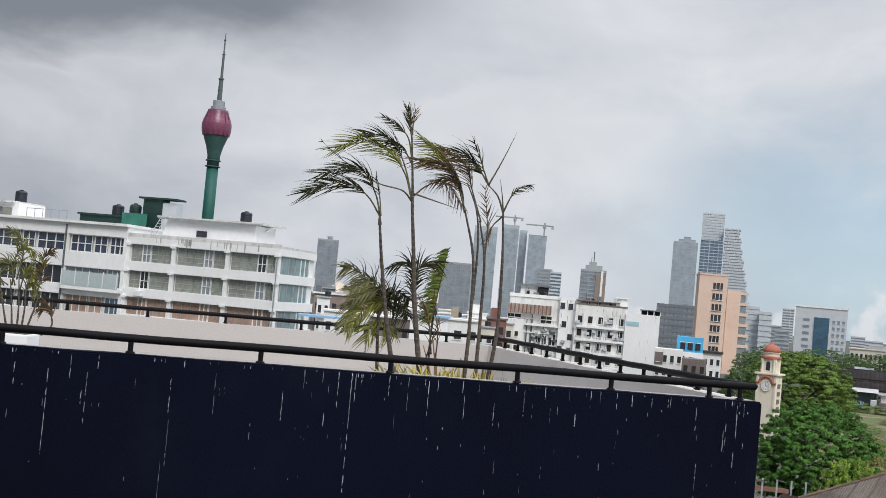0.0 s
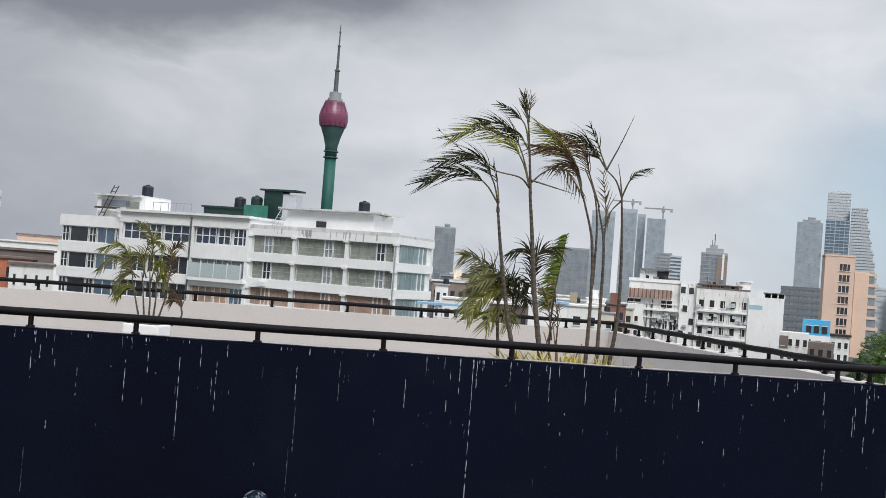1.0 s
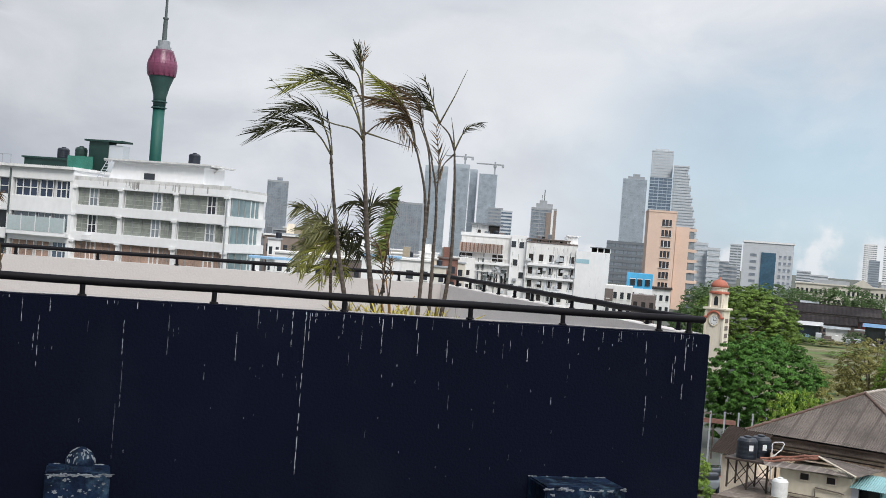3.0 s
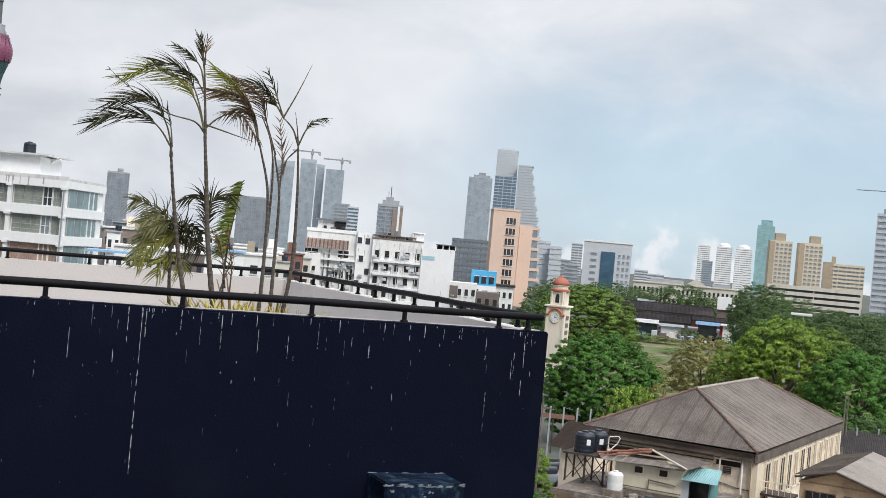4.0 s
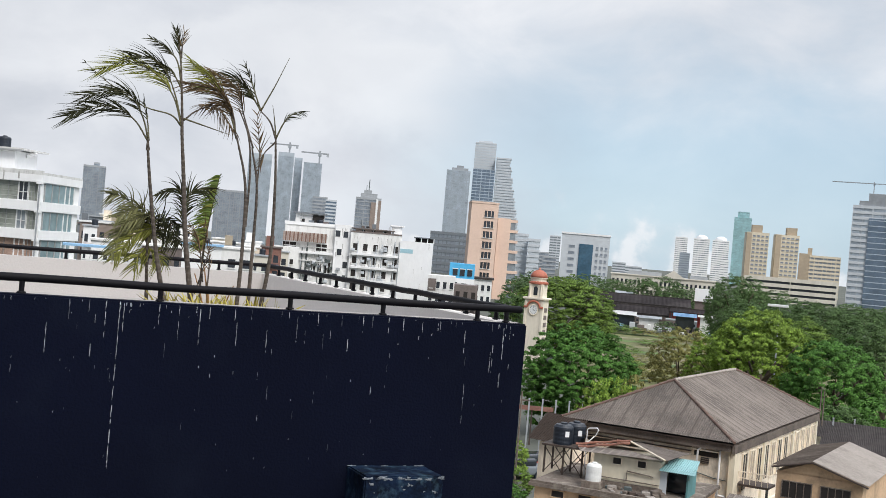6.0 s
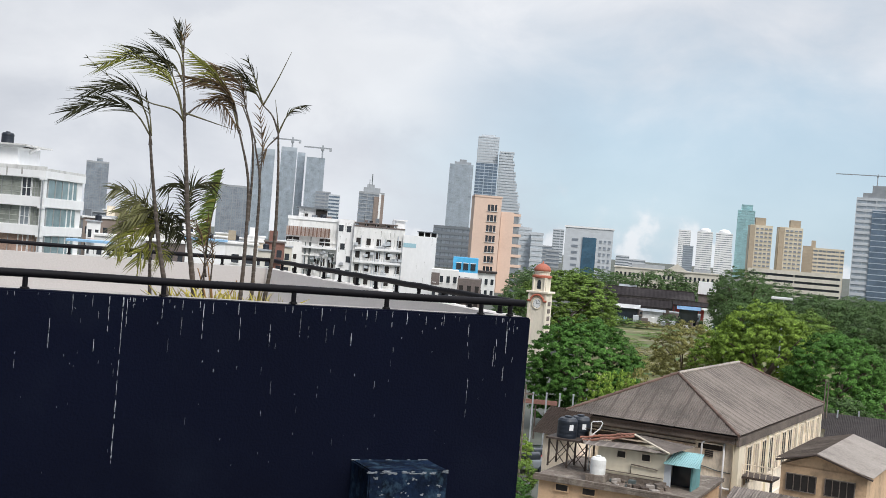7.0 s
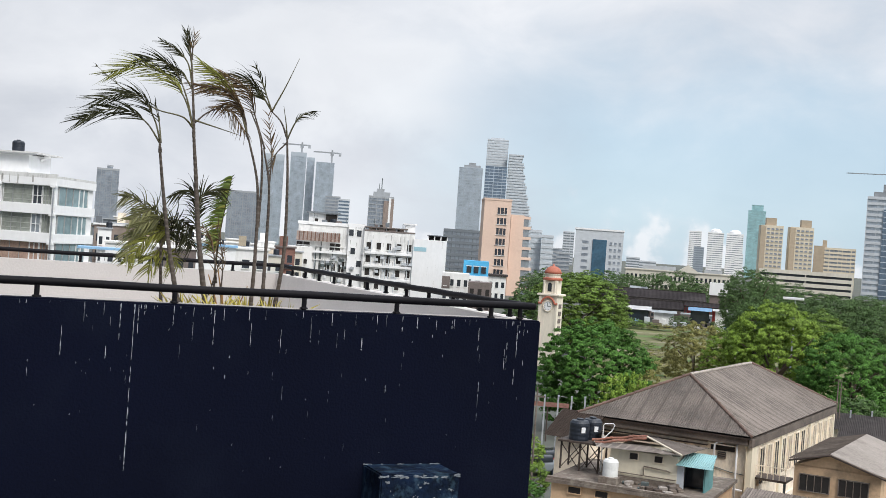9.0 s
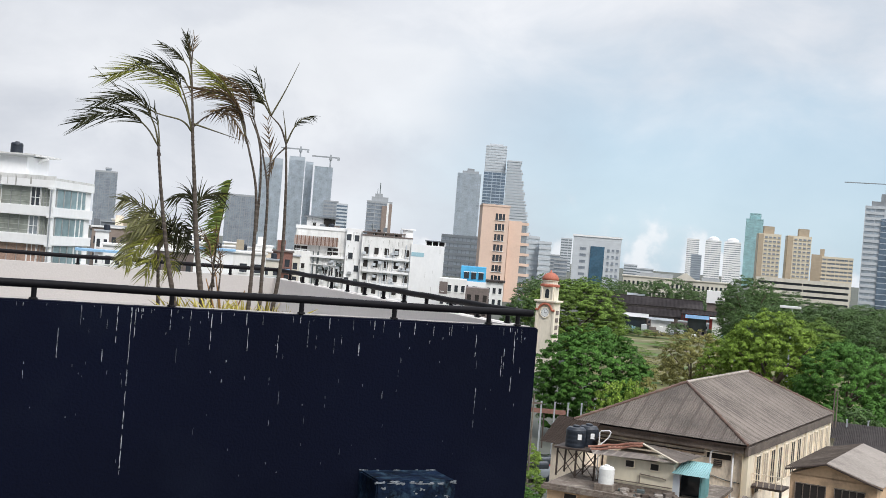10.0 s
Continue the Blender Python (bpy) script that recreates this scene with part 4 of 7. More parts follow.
M_GLASS_NAVY = glass("dark_blue_window_glass", (0.035, 0.05, 0.085))
M_BALCONY = material("frosted_white_balcony_glass", (0.44, 0.51, 0.52), 0.3, 0.1, 0.8)

M_ALU = material("dull_aluminium_frame", (0.30, 0.31, 0.31), 0.5, 0.2, 3)
M_BLIND = material("pale_blind_laths", (0.36, 0.38, 0.34), 0.7, 0.2, 3)
M_SHUTTER = material("terracotta_brown_shutter", (0.36, 0.245, 0.19), 0.7, 0.3, 1.5)
M_FLANK = glass("teal_tinted_curtained_glass", (0.22, 0.31, 0.33), 0.2)
M_DAMP = material("grey_damp_streak", (0.47, 0.46, 0.44), 0.9, 0.25, 2)
M_PARAPET = material("rain_streaked_white_paint", (0.66, 0.655, 0.64), 0.88, 0.12, 1.6, stain=(0.24, 0.23, 0.22), stain_amount=0.75, streak=0.35)

# ---- white office building beyond the terrace ----
W = pose(-21.2, 150, 0, 0, 0, -17)


def ring_frame(x0, x1, y0, y1, z0, z1, f):
    """One closed frame round an opening in the x-z plane."""
    bm = bmesh.new()
    rings = []
    for y in (y0, y1):
        for g in (0, f):
            rings.append([bm.verts.new(p) for p in ((x0 + g, y, z0 + g), (x1 - g, y, z0 + g), (x1 - g, y, z1 - g), (x0 + g, y, z1 - g))])
    o0, i0, o1, i1 = rings
    for k in range(4):
        j = (k + 1) % 4
        bm.faces.new((o0[k], o0[j], i0[j], i0[k]))
        bm.faces.new((o1[j], o1[k], i1[k], i1[j]))
        bm.faces.new((o0[j], o0[k], o1[k], o1[j]))
        bm.faces.new((i0[k], i0[j], i1[j], i1[k]))
    return bm


def window_unit(e, x0, x1, z0, z1, y, panes, glazing, transom=0.0, f=0.07, bars=None):
    """A framed window: one glazed sheet, jambs, mullions and a transom."""
    u = part("window", boxes((x0, x1, y + .12, y + .16, z0, z1)), glazing, e)
    part("window_frame", ring_frame(x0, x1, y + .02, y + .12, z0, z1, f), M_FRAME, u)
    for i in range(1, panes):
        x = x0 + (x1 - x0) * i / panes
        part("mullion", boxes((x - f / 2, x + f / 2, y + .0, y + .12, z0, z1)), bars or M_FRAME, u)
    if transom:
        zt = z0 + (z1 - z0) * transom
        part("transom", boxes((x0, x1, y + .01, y + .11, zt - f / 2, zt + f / 2)), M_FRAME, u)


e = thing("office_building", W, "white three-storey office wing with long curtained window bands", "building", "white office wings")
X0, X1, HB = -21.8, 0.0, 19.55
part("core", boxes((X0 + .3, X1 - .3, .85, 11.4, 0, HB - .3)), M_WHITE, e)
for z0, z1 in ((18.65, HB), (15.2, 16.35), (11.75, 12.9), (8.3, 9.45), (0, 6)):
    part("spandrel", boxes((X0, X1, 0, 11.6, z0, z1)), M_WHITE, e)
for k, (a, b) in enumerate(((-21.5, -15.5), (-14.7, -7.7), (-7.0, -0.7))):
    for z in (16.35, 12.9, 9.45):
        gl = M_CURTAIN if z > 10 else M_SHUTTER
        m = a + (b - a) * (.28 if k == 0 else .56 if k == 1 else .6)
        window_unit(e, a, m, z, z + 2.3, .5, 2 if k == 0 else 3, gl, bars=M_ALU, f=.05)
        window_unit(e, m + .05, m + 1.25, z, z + 2.3, .44, 2, (M_GLASS if (k + int(z)) % 3 == 0 else M_GLASS_PALE) if z > 10 else M_SHUTTER, .45)
        window_unit(e, m + 1.3, b, z, z + 2.3, .5, 3, gl, bars=M_ALU, f=.05)
        if z > 10:
            for i in range(3):
                part("blind_lath", boxes((a + .1, b - .1, .58, .61, z + .45 + .62 * i, z + .52 + .62 * i)), M_BLIND, e)
for x in (-21.7, -15.1, -7.35, -.35):
    part("pier", boxes((x - .22, x + .22, .06, .6, 0, HB - .2)), M_WHITE, e)
    for z in (18.4, 14.95, 11.5):
        part("corbel", boxes((x - .36, x + .36, -.18, .4, z + .05, z + .4)), M_WHITE, e)
for z in (16.35, 12.9, 9.45):
    u = part("flank_window", boxes((-.45, -.22, 1.2, 9.6, z, z + 2.2)), M_FLANK, e, "pale curtained corner glazing")
    for y in (1.2, 3.2, 5.2, 7.0, 8.3, 9.6):
        part("mullion", boxes((-.3, -.12, y - .06, y + .06, z, z + 2.2)), M_FRAME if y > 6 else M_ALU, u)
bm = bmesh.new()
tube(bm, [(-.25, -.15, 0), (-.25, -.15, 18.3), (-.25, .3, 18.6)], .09, 8)
part("drain_pipe", bm, M_STEEL_GREY, e)
part("parapet", boxes((X0, X1, 0, .3, HB, HB + .5), (-.3, X1, .3, 11.5, HB, HB + .3)), M_PARAPET, e, "rain-streaked roof parapet")
part("air_conditioner", soft_box(-19.9, -18.8, -.6, 0, 11.9, 12.6, .05), M_FRAME, e)
bm = bmesh.new()
v8 = [bm.verts.new(p) for p in ((-18.9, 3, HB), (-5.2, 3, HB), (-5.2, 9, HB), (-18.9, 9, HB), (-18.0, 3, 22.35), (-5.2, 3, 22.35), (-5.2, 9, 22.35), (-18.0, 9, 22.35))]
for f in ((4, 5, 6, 7), (0, 1, 5, 4), (1, 2, 6, 5), (2, 3, 7, 6), (3, 0, 4, 7)):
    bm.faces.new([v8[i] for i in f])
part("penthouse", bm, M_WHITE, e)
part("penthouse_roof", boxes((-19.2, -3.9, 2.2, 9.6, 22.5, 22.7)), M_PARAPET, e, "thin overhanging stained roof slab")
bm = bmesh.new()
tube(bm, [(-5.2, 6, 21.7), (-4.8, 6, 22.1), (-4.0, 6, 22.5)], [.12, .2, .28], 6)
part("roof_bracket", bm, M_WHITE_STAINED, e)
part("roof_gutter", boxes((-19.1, -4.0, 2.15, 2.5, 22.3, 22.5)), M_ALU, e, "grey gutter under the roof slab")
part("vent_window", boxes((-13.6, -12.1, 2.88, 3.1, 20.3, 21.1)), M_GLASS, e)
for x in (-19.0, -18.3):
    bm = bmesh.new()
    tube(bm, [(x - .7, 1.5, HB + .2), (x + .5, 2.1, 22.6)], .045, 6)
    part("roof_ladder_rail", bm, M_PALEGREY, e)
for i in range(7):
    t = (i + .5) / 7
    bm = bmesh.new()
    tube(bm, [(-19.7 + 1.2 * t, 1.5 + .6 * t, HB + .2 + (22.4 - HB) * t), (-19.0 + 1.2 * t, 1.5 + .6 * t, HB + .2 + (22.4 - HB) * t)], .03, 6)
    part("roof_ladder_rung", bm, M_PALEGREY, e)
r31 = random.Random(31)
for i in range(26):
    x = r31.choice((r31.uniform(-14.5, -12.6), r31.uniform(-9.5, -3), r31.uniform(-21, -1)))
    part("damp_streak", boxes((x, x + r31.uniform(.06, .22), -.012, .0, HB - r31.uniform(.3, .9), HB + .2)), M_DAMP, e)
tank(-7.7, 5, 22.7, .75, 1.5, M_TANK, W)

e = thing("office_building", W, "white office wing with square-paned windows and a glazed balcony", "building", "white office wings")
X0, X1, HB = -43.1, -21.95, 21.0
part("core", boxes((X0 + .2, X1 - .1, .6, 13, 0, HB - .3)), M_WHITE, e)
for z0, z1 in ((19.3, HB), (15.0, 17.0), (11.3, 12.6), (0, 9.0)):
    part("spandrel", boxes((X0, X1, -.15, 13.2, z0, z1)), M_WHITE, e)
part("roof_slab", boxes((X0 - .3, X1 + .2, -.7, 13, HB - .25, HB + .1)), M_WHITE_STAINED, e)
for a, b, n in ((-42.6, -38.6, 3), (-38.2, -36.2, 2), (-35.8, -31.6, 3), (-30.6, -27.3, 3), (-27.0, -25.0, 2), (-24.6, -22.3, 3)):
    window_unit(e, a, b, 17.0, 19.3, .25, n, M_GLASS_NAVY, .5, .11)
    window_unit(e, a, b, 12.6, 15.0, .25, n, M_GLASS_PALE if a > -31 else M_GLASS, 0)
    window_unit(e, a, b, 9.0, 11.3, .25, n, M_GLASS_BLUE if a > -25 else M_SHUTTER if a > -31 else M_GLASS, .5)
for x in (X0 + .25, -31.1, X1 - .2):
    part("pier", boxes((x - .25, x + .25, -.1, .5, 0, HB - .1)), M_WHITE, e)
bm = bmesh.new()
tube(bm, [(-31.1, -.3, 0), (-31.1, -.3, 20.5)], .12, 8)
part("drain_pipe", bm, M_MAST, e)
part("balcony_glass", boxes((-30.8, -22.2, -.9, -.82, 12.5, 14.4)), M_BALCONY, e)
for i in range(5):
    part("balcony_post", boxes((-30.8 + i * 2.1, -30.7 + i * 2.1, -.95, -.8, 12.5, 14.6)), M_FRAME, e)
part("balcony_slab", boxes((-30.8, -22.0, -.9, 0, 12.0, 12.45)), M_WHITE, e)
part("stair_house", boxes((-49.8, -41.4, 3, 9, 18, 23.0)), M_WHITE, e)
part("stair_roof", boxes((-50.6, -41.9, 2.4, 9.6, 23.0, 23.25)), M_PARAPET, e)
part("stair_door", boxes((-44.6, -42.4, 2.9, 3.05, 19.5, 22.3)), M_CURTAIN, e)
part("stair_window", boxes((-49, -44, 2.9, 3.05, 21.5, 22.4)), M_GLASS_GREY, e)
for i in range(6):
    part("guard_post", boxes((-40.8 + i * 1.3, -40.74 + i * 1.3, 4, 4.06, HB, HB + 1.5)), M_STEEL_GREY, e)
part("guard_rail", boxes((-40.8, -34.2, 4, 4.06, HB + 1.45, HB + 1.52)), M_STEEL_GREY, e)
tank(-43.4, 6, 23.3, .8, 1.7, M_TANK, W)

e = thing("office_building", W, "white end wing with dark tinted windows", "building", "white office wings")
X0, X1, HB = -54.0, -43.3, 19.9
part("core", boxes((X0 + .2, X1 - .1, .8, 13, 0, HB - .3)), M_WHITE, e)
for z0, z1 in ((18.3, HB), (14.6, 16.1), (11.0, 12.4), (0, 8.8)):
    part("spandrel", boxes((X0, X1, .3, 13.2, z0, z1)), M_WHITE, e)
for z in (16.1, 12.4, 8.8):
    for a, b, n, gl in ((-53.6, -52.4, 2, M_GLASS), (-52.2, -49, 1, M_GLASS), (-48.8, -47.6, 2, M_GLASS), (-47.4, -44.3, 2, M_GLASS_BLUE), (-44.2, -43.5, 2, M_GLASS)):
        window_unit(e, a, b, z, z + 2.15, .55, n, gl, .5 if n == 2 and b - a < 2 else 0)
bm = bmesh.new()
for x in (-48.6, -47.8):
    tube(bm, [(x, 2, HB), (x + 1.6, 3, HB + 4.6)], .07, 6)
for i in range(8):
    t = i / 7.5
    tube(bm, [(-48.6 + 1.6 * t, 2 + t, HB + 4.6 * t), (-47.8 + 1.6 * t, 2 + t, HB + 4.6 * t)], .05, 6)
part("roof_ladder", bm, M_RUST, e, "leaning steel ladder")
part("plank", boxes((-49.3, -45.4, 1.8, 2.6, HB + 1.2, HB + 1.45)), M_RUST, e)

e = thing("green_roof_shed", W, "dark green rooftop plant shed with shade net", "shed")
part("long_shed", boxes((-39.0, -29.9, 14, 17, 0, 22.7)), M_GREEN, e)
part("shed_roof", boxes((-39.3, -29.7, 13.7, 17.3, 22.7, 22.95)), M_GREEN, e)
part("stair_tower", boxes((-28.7, -25.6, 14, 16, 0, 25.6)), M_GREEN, e)
part("tower_flank", boxes((-25.6, -23.4, 14.1, 15.9, 0, 25.2)), M_PALEGREY, e)
part("tower_roof", boxes((-29.3, -23.2, 13.6, 16.4, 25.6, 25.85)), M_GREEN, e)
part("shade_net", boxes((-31.0, -27.0, 12.4, 12.5, 20.5, 23.3)), M_GREEN_MESH, e)
tank(-34.0, 16, 23.0, .85, 1.6, M_TANK, W)
tank(-30.2, 14.5, 22.6, .85, 2.2, M_GREEN, W, "green plastic water tank on the plant shed")

# far left: low houses and a pale tower edge
e, w, h = block("tower_edge", "pale tower at the edge of the view", "tower block", -.56, -.4922, 400, .0462, 0, None, None)
ribbons(e, w, h, 20, M_PALEGREY, M_GLASS_PALE, 3.6, .6)
for u0, u1, d, v, mat_, lab in ((-.60, -.432, 230, .0022, M_WHITE, "low white warehouse with a flat roof"), (-.475, -.436, 250, .0085, M_PEACH, "low peach painted house with flat roofing"),
                                (-.60, -.438, 190, -.0052, M_BROWN, "low long warehouse with a brown roof"), (-.62, -.457, 180, -.0130, M_BRICK, "low house with a brick-red wall"),
                                (-.48, -.44, 172, -.0175, M_WHITE_STAINED, "low house with stained white walls")):
    e, w, h = block("house", lab, "house", u0, u1, d, v, 0, None, None, group="low houses")
    part("body", boxes((-w / 2, w / 2, 0, 14, 0, h)), mat_, e)
    part("roof_slab", boxes((-w / 2 - .4, w / 2 + .4, -.4, 14.4, h, h + .35)), M_BROWN if mat_ != M_WHITE else M_WHITE_STAINED, e)
    for i in range(4):
        part("window", boxes((-w / 2 + w * (i + .4) / 4, -w / 2 + w * (i + .62) / 4, -.08, .05, h - 3, h - 1.4)), M_GLASS, e)

# low houses between the white offices and the palms
rng = random.Random(11)
LOW = ((-.110, -.075, 230, -.004, M_TOWER_BROWN), (-.080, -.045, 260, -.006, M_WHITE_STAINED), (-.05, -.01, 240, -.011, M_WHITE_STAINED), (-.02, .02, 300, -.0115, M_WHITE_STAINED),
       (.005, .045, 280, -.0145, M_WHITE_STAINED), (.02, .05, 260, -.0135, M_CREAM_OLD), (-.10, -.06, 200, -.018, M_WHITE), (-.06, -.02, 190, -.019, M_BROWN), (-.03, .03, 200, -.016, M_WHITE_STAINED),
       (-.095, -.085, 300, .003, M_CREAM_FAR), (-.005, .01, 330, -.0085, M_CREAM_FAR))
for u0, u1, d, v, mat_ in LOW:
    e, w, h = block("house", "low flat-roofed town house with small windows", "house", u0, u1, d, v, 0, None, None, group="low houses")
    punched(e, w, h, 10, mat_, M_GLASS, 5, 2, 3.1, .5, .45, .8, .06)
    part("roof_slab", boxes((-w / 2 - .3, w / 2 + .3, -.3, 10.3, h, h + .3)), M_WHITE_STAINED, e)
r12 = random.Random(29)
M_MINT = material("mint_green_paint", (0.44, 0.54, 0.43), 0.85, 0.12, 0.8, stain=(0.2, 0.22, 0.16), stain_amount=0.6)
M_OCHRE = material("ochre_paint", (0.40, 0.34, 0.25), 0.85, 0.12, 0.8, stain=(0.25, 0.18, 0.1), stain_amount=0.6)
for i in range(30):
    u0 = -.112 + .165 * i / 30 + r12.uniform(-.003, .003)
    d = r12.uniform(215, 330)
    east = u0 > -.035          # lower and mostly whitewashed towards the white town houses
    wall_ = r12.choice((M_WHITE, M_CREAM_FAR, M_WHITE_STAINED, M_OCHRE, M_WHITE, M_BRICK_DULL, M_CREAM_FAR, M_WHITE_STAINED, M_PEACH, M_BROWN) if east else (M_WHITE, M_CREAM_FAR, M_MINT, M_OCHRE, M_WHITE_STAINED, M_BRICK_DULL, M_CREAM_OLD, M_BROWN, M_PEACH, M_DARKBLOCK))
    e, w, h = block("house", "small crowded town house with faded painted walls", "house", u0, u0 + r12.uniform(.010, .018), d, r12.uniform(-.023, -.0085) if east else r12.uniform(-.016, .004), 0, None, None, group="low houses")
    punched(e, w, h, 8, wall_, M_GLASS, max(2, int(w / 1.6)), 2, 2.9, .5, .48, .6, .06)
    part("roof_slab", boxes((-w / 2 - .25, w / 2 + .25, -.3, 8.3, h, h + .25)), r12.choice((M_WHITE_STAINED, M_CONCRETE, M_BROWN, M_DARKROOF)), e)
    if i % 3 == 0:
        part("stair_room", boxes((-w * .3, w * .1, 2, 6, h + .25, h + 2.2)), wall_, e)
    if i % 4 == 1:
        tank(w * .25, 3, h + .25, .55, 1.1, M_TANK, spot(u0 + .006, d))
    if i % 2:
        part("awning", boxes((-w * .45, w * .4, -1.0, .0, h - 3.3, h - 3.15)), r12.choice((M_BLUE_SHEET, M_RED, M_AWNING, M_PALEGREY)), e)
e, w, h = block("canopy_shed", "shed with a blue sheet-metal roof", "shed", -.122, -.085, 140, -.0222, 0, None, None)
part("roof", boxes((-w / 2, w / 2, 0, 4, h - .25, h)), M_BLUE_SHEET, e, "blue sheet roof")
for x in (-w / 2 + .2, 0, w / 2 - .2):
    part("post", boxes((x - .06, x + .06, .2, .32, 0, h - .25)), M_FRAME, e)
e, w, h = block("canopy_shed", "shed with a blue sheet-metal roof", "shed", -.03, .005, 180, -.0135, 0, None, None)
part("roof", boxes((-w / 2, w / 2, 0, 5, h - .3, h)), M_BLUE_SHEET, e, "blue sheet roof")
part("wall", boxes((-w / 2 + .3, w / 2 - .3, .5, 4.5, 0, h - .3)), M_WHITE, e)

# ---- cluster of white town houses behind the side railing ----
def damp(e, x0, x1, y, top, n, seed, low=2.0):
    """Grey rain runs and mould below ledges, as thin uneven smears on a wall."""
    r = random.Random(seed)
    bm = bmesh.new()
    for i in range(n):
        x, z = r.uniform(x0, x1), top - r.choice((0, 3.2, 6.4, 9.6)) * r.choice((1, 1, .6)) - r.uniform(0, .4)
        ln, wd_ = r.uniform(.5, 2.6), r.uniform(.05, .22)
        if z - ln > low:
            ys = y - .012 - .002 * (i % 3)
            bm.faces.new([bm.verts.new(q) for q in ((x, ys, z), (x + wd_ * .3, ys, z - ln), (x + wd_ * .7, ys, z - ln * r.uniform(.7, 1)), (x + wd_, ys, z))])
    part("damp_streak", bm, M_DAMP, e)["kind"] = "stuff"


def roof_mess(e, x0, x1, y, z, n, seed):
    """Aerials, low tanks and boxes along a flat roof edge."""
    r = random.Random(seed)
    for i in range(n):
        x = r.uniform(x0, x1)
        if i % 3 == 0:
            part("aerial", boxes((x - .04, x + .04, y, y + .08, z, z + r.uniform(1.2, 2.6)), (x - .4, x + .4, y, y + .05, z + 1.1, z + 1.16)), M_MAST, e)
        else:
            wd_ = r.uniform(.3, .9)
            part("roof_box", soft_box(x - wd_, x + wd_, y, y + 1, z, z + r.uniform(.4, 1.1), .04, 1), r.choice((M_DARKBLOCK, M_BROWN, M_PALEGREY, M_INNER)), e)


D = 290.0
e, w, h = block("apartment_house", "white town house with a rust-brown awning and stained walls", "building", .0530, .1080, D, .0098, 0, None, None, group="white town houses")
part("body", boxes((-w / 2, w / 2, 0, 12, 0, h)), M_WHITE_STAINED, e)
for x0, x1, z0, z1 in ((-8.2, -5.0, 6.3, 4.5), (-.2, 2.4, 6.2, 4.5), (-1.2, .1, 11.0, 8.6), (.5, 1.5, 11.2, 9.2), (2.2, 3.6, 11.4, 8.0), (-7.8, -6.9, 13.2, 11.6), (-5.2, -4.2, 13.2, 11.6), (-2.4, -1.6, 13.0, 11.8)):
    p = part("window", boxes((x0, x1, -.06, .02, h - z0, h - z1)), M_INNER, e, "dark window opening")
    part("window_frame", ring_frame(x0 - .1, x1 + .1, -.1, .0, h - z0 - .1, h - z1 + .1, .12), M_FRAME, p)
    part("mullion", boxes(((x0 + x1) / 2 - .06, (x0 + x1) / 2 + .06, -.1, -.05, h - z0, h - z1)), M_FRAME, p)
part("floor_ledge", boxes((-w * .52, w * .25, -1.1, 0, h - 7.0, h - 6.5)), M_WHITE, e)
M_AWNING_PALE = material("faded_awning_sheet", (0.46, 0.37, 0.32), 0.8, 0.2, 1.2)
r12 = random.Random(29)
for i in range(14):
    x, z = r12.uniform(-3.2, 3.6), h - r12.uniform(8, 12.5)
    part("hanging_washing", boxes((x, x + r12.uniform(.2, .6), -.5, -.4, z - r12.uniform(.4, 1.0), z)), r12.choice((M_INNER, M_WHITE, M_DARKBLOCK, M_PALEGREY)), e)
part("parapet", boxes((-w / 2 - .2, w / 2 + .2, -.25, .1, h - .3, h + .5)), M_WHITE, e)
for i in range(22):
    x = -w * .52 + (w * .66) * i / 22
    bm = bmesh.new()
    bm.faces.new([bm.verts.new(q) for q in ((x, -.1, h - 2.0), (x + .40, -.1, h - 2.0), (x + .40, -1.6, h - 4.2), (x, -1.6, h - 4.2))])
    bmesh.ops.solidify(bm, geom=bm.faces[:], thickness=.08)
    part("awning_strip", bm, M_AWNING if i % 2 else M_AWNING_PALE, e, "rust-brown awning sheet" if i % 2 else "faded pale awning sheet")
part("pent_room", boxes((-w * .36, w * .08, 3, 9, h, h + 2.6)), M_WHITE, e)
part("pent_roof", boxes((-w * .40, w * .12, 2, 10, h + 2.6, h + 2.95)), M_DARKBLOCK, e)
part("pent_store", boxes((-w * .1, w * .07, 2.6, 3.1, h + .3, h + 2.4)), M_INNER, e, "dark open store under the roof")
part("stair_flank", boxes((w * .26, w * .5, -1.2, 3, 0, h + .6)), M_WHITE, e)
tank(w * .02, 2, h, .8, 1.4, M_TANK, spot(.0805, D))
damp(e, -w * .5, w * .25, -.36, h - 2, 40, 5)
damp(e, w * .27, w * .49, -1.2, h, 16, 6)
roof_mess(e, -w * .45, w * .45, 1.5, h + .2, 7, 3)
r9 = random.Random(17)
for r in range(4):
    part("floor_ledge", boxes((-w * .5, w * .25, -.35, 0, h - 5.5 - 3.3 * r, h - 5.25 - 3.3 * r)), M_WHITE_STAINED, e)
for i in range(18):
    x, z = r9.uniform(-w * .2, w * .48), r9.uniform(2, h - 8)
    y = -1.2 if x > w * .26 else 0
    part("air_conditioner", soft_box(x - .45, x + .45, y - .7, y - .05, z, z + .65, .04, 1), r9.choice((M_PALEGREY, M_CONCRETE, M_MAST)), e)
for i in range(9):
    x = r9.uniform(-w * .45, w * .48)
    y = -1.2 if x > w * .26 else 0
    bm = bmesh.new()
    tube(bm, [(x, y - .2, 2), (x, y - .2, h - r9.uniform(4, 9))], .1, 6)
    part("waste_pipe", bm, r9.choice((M_PALEGREY, M_MAST)), e)
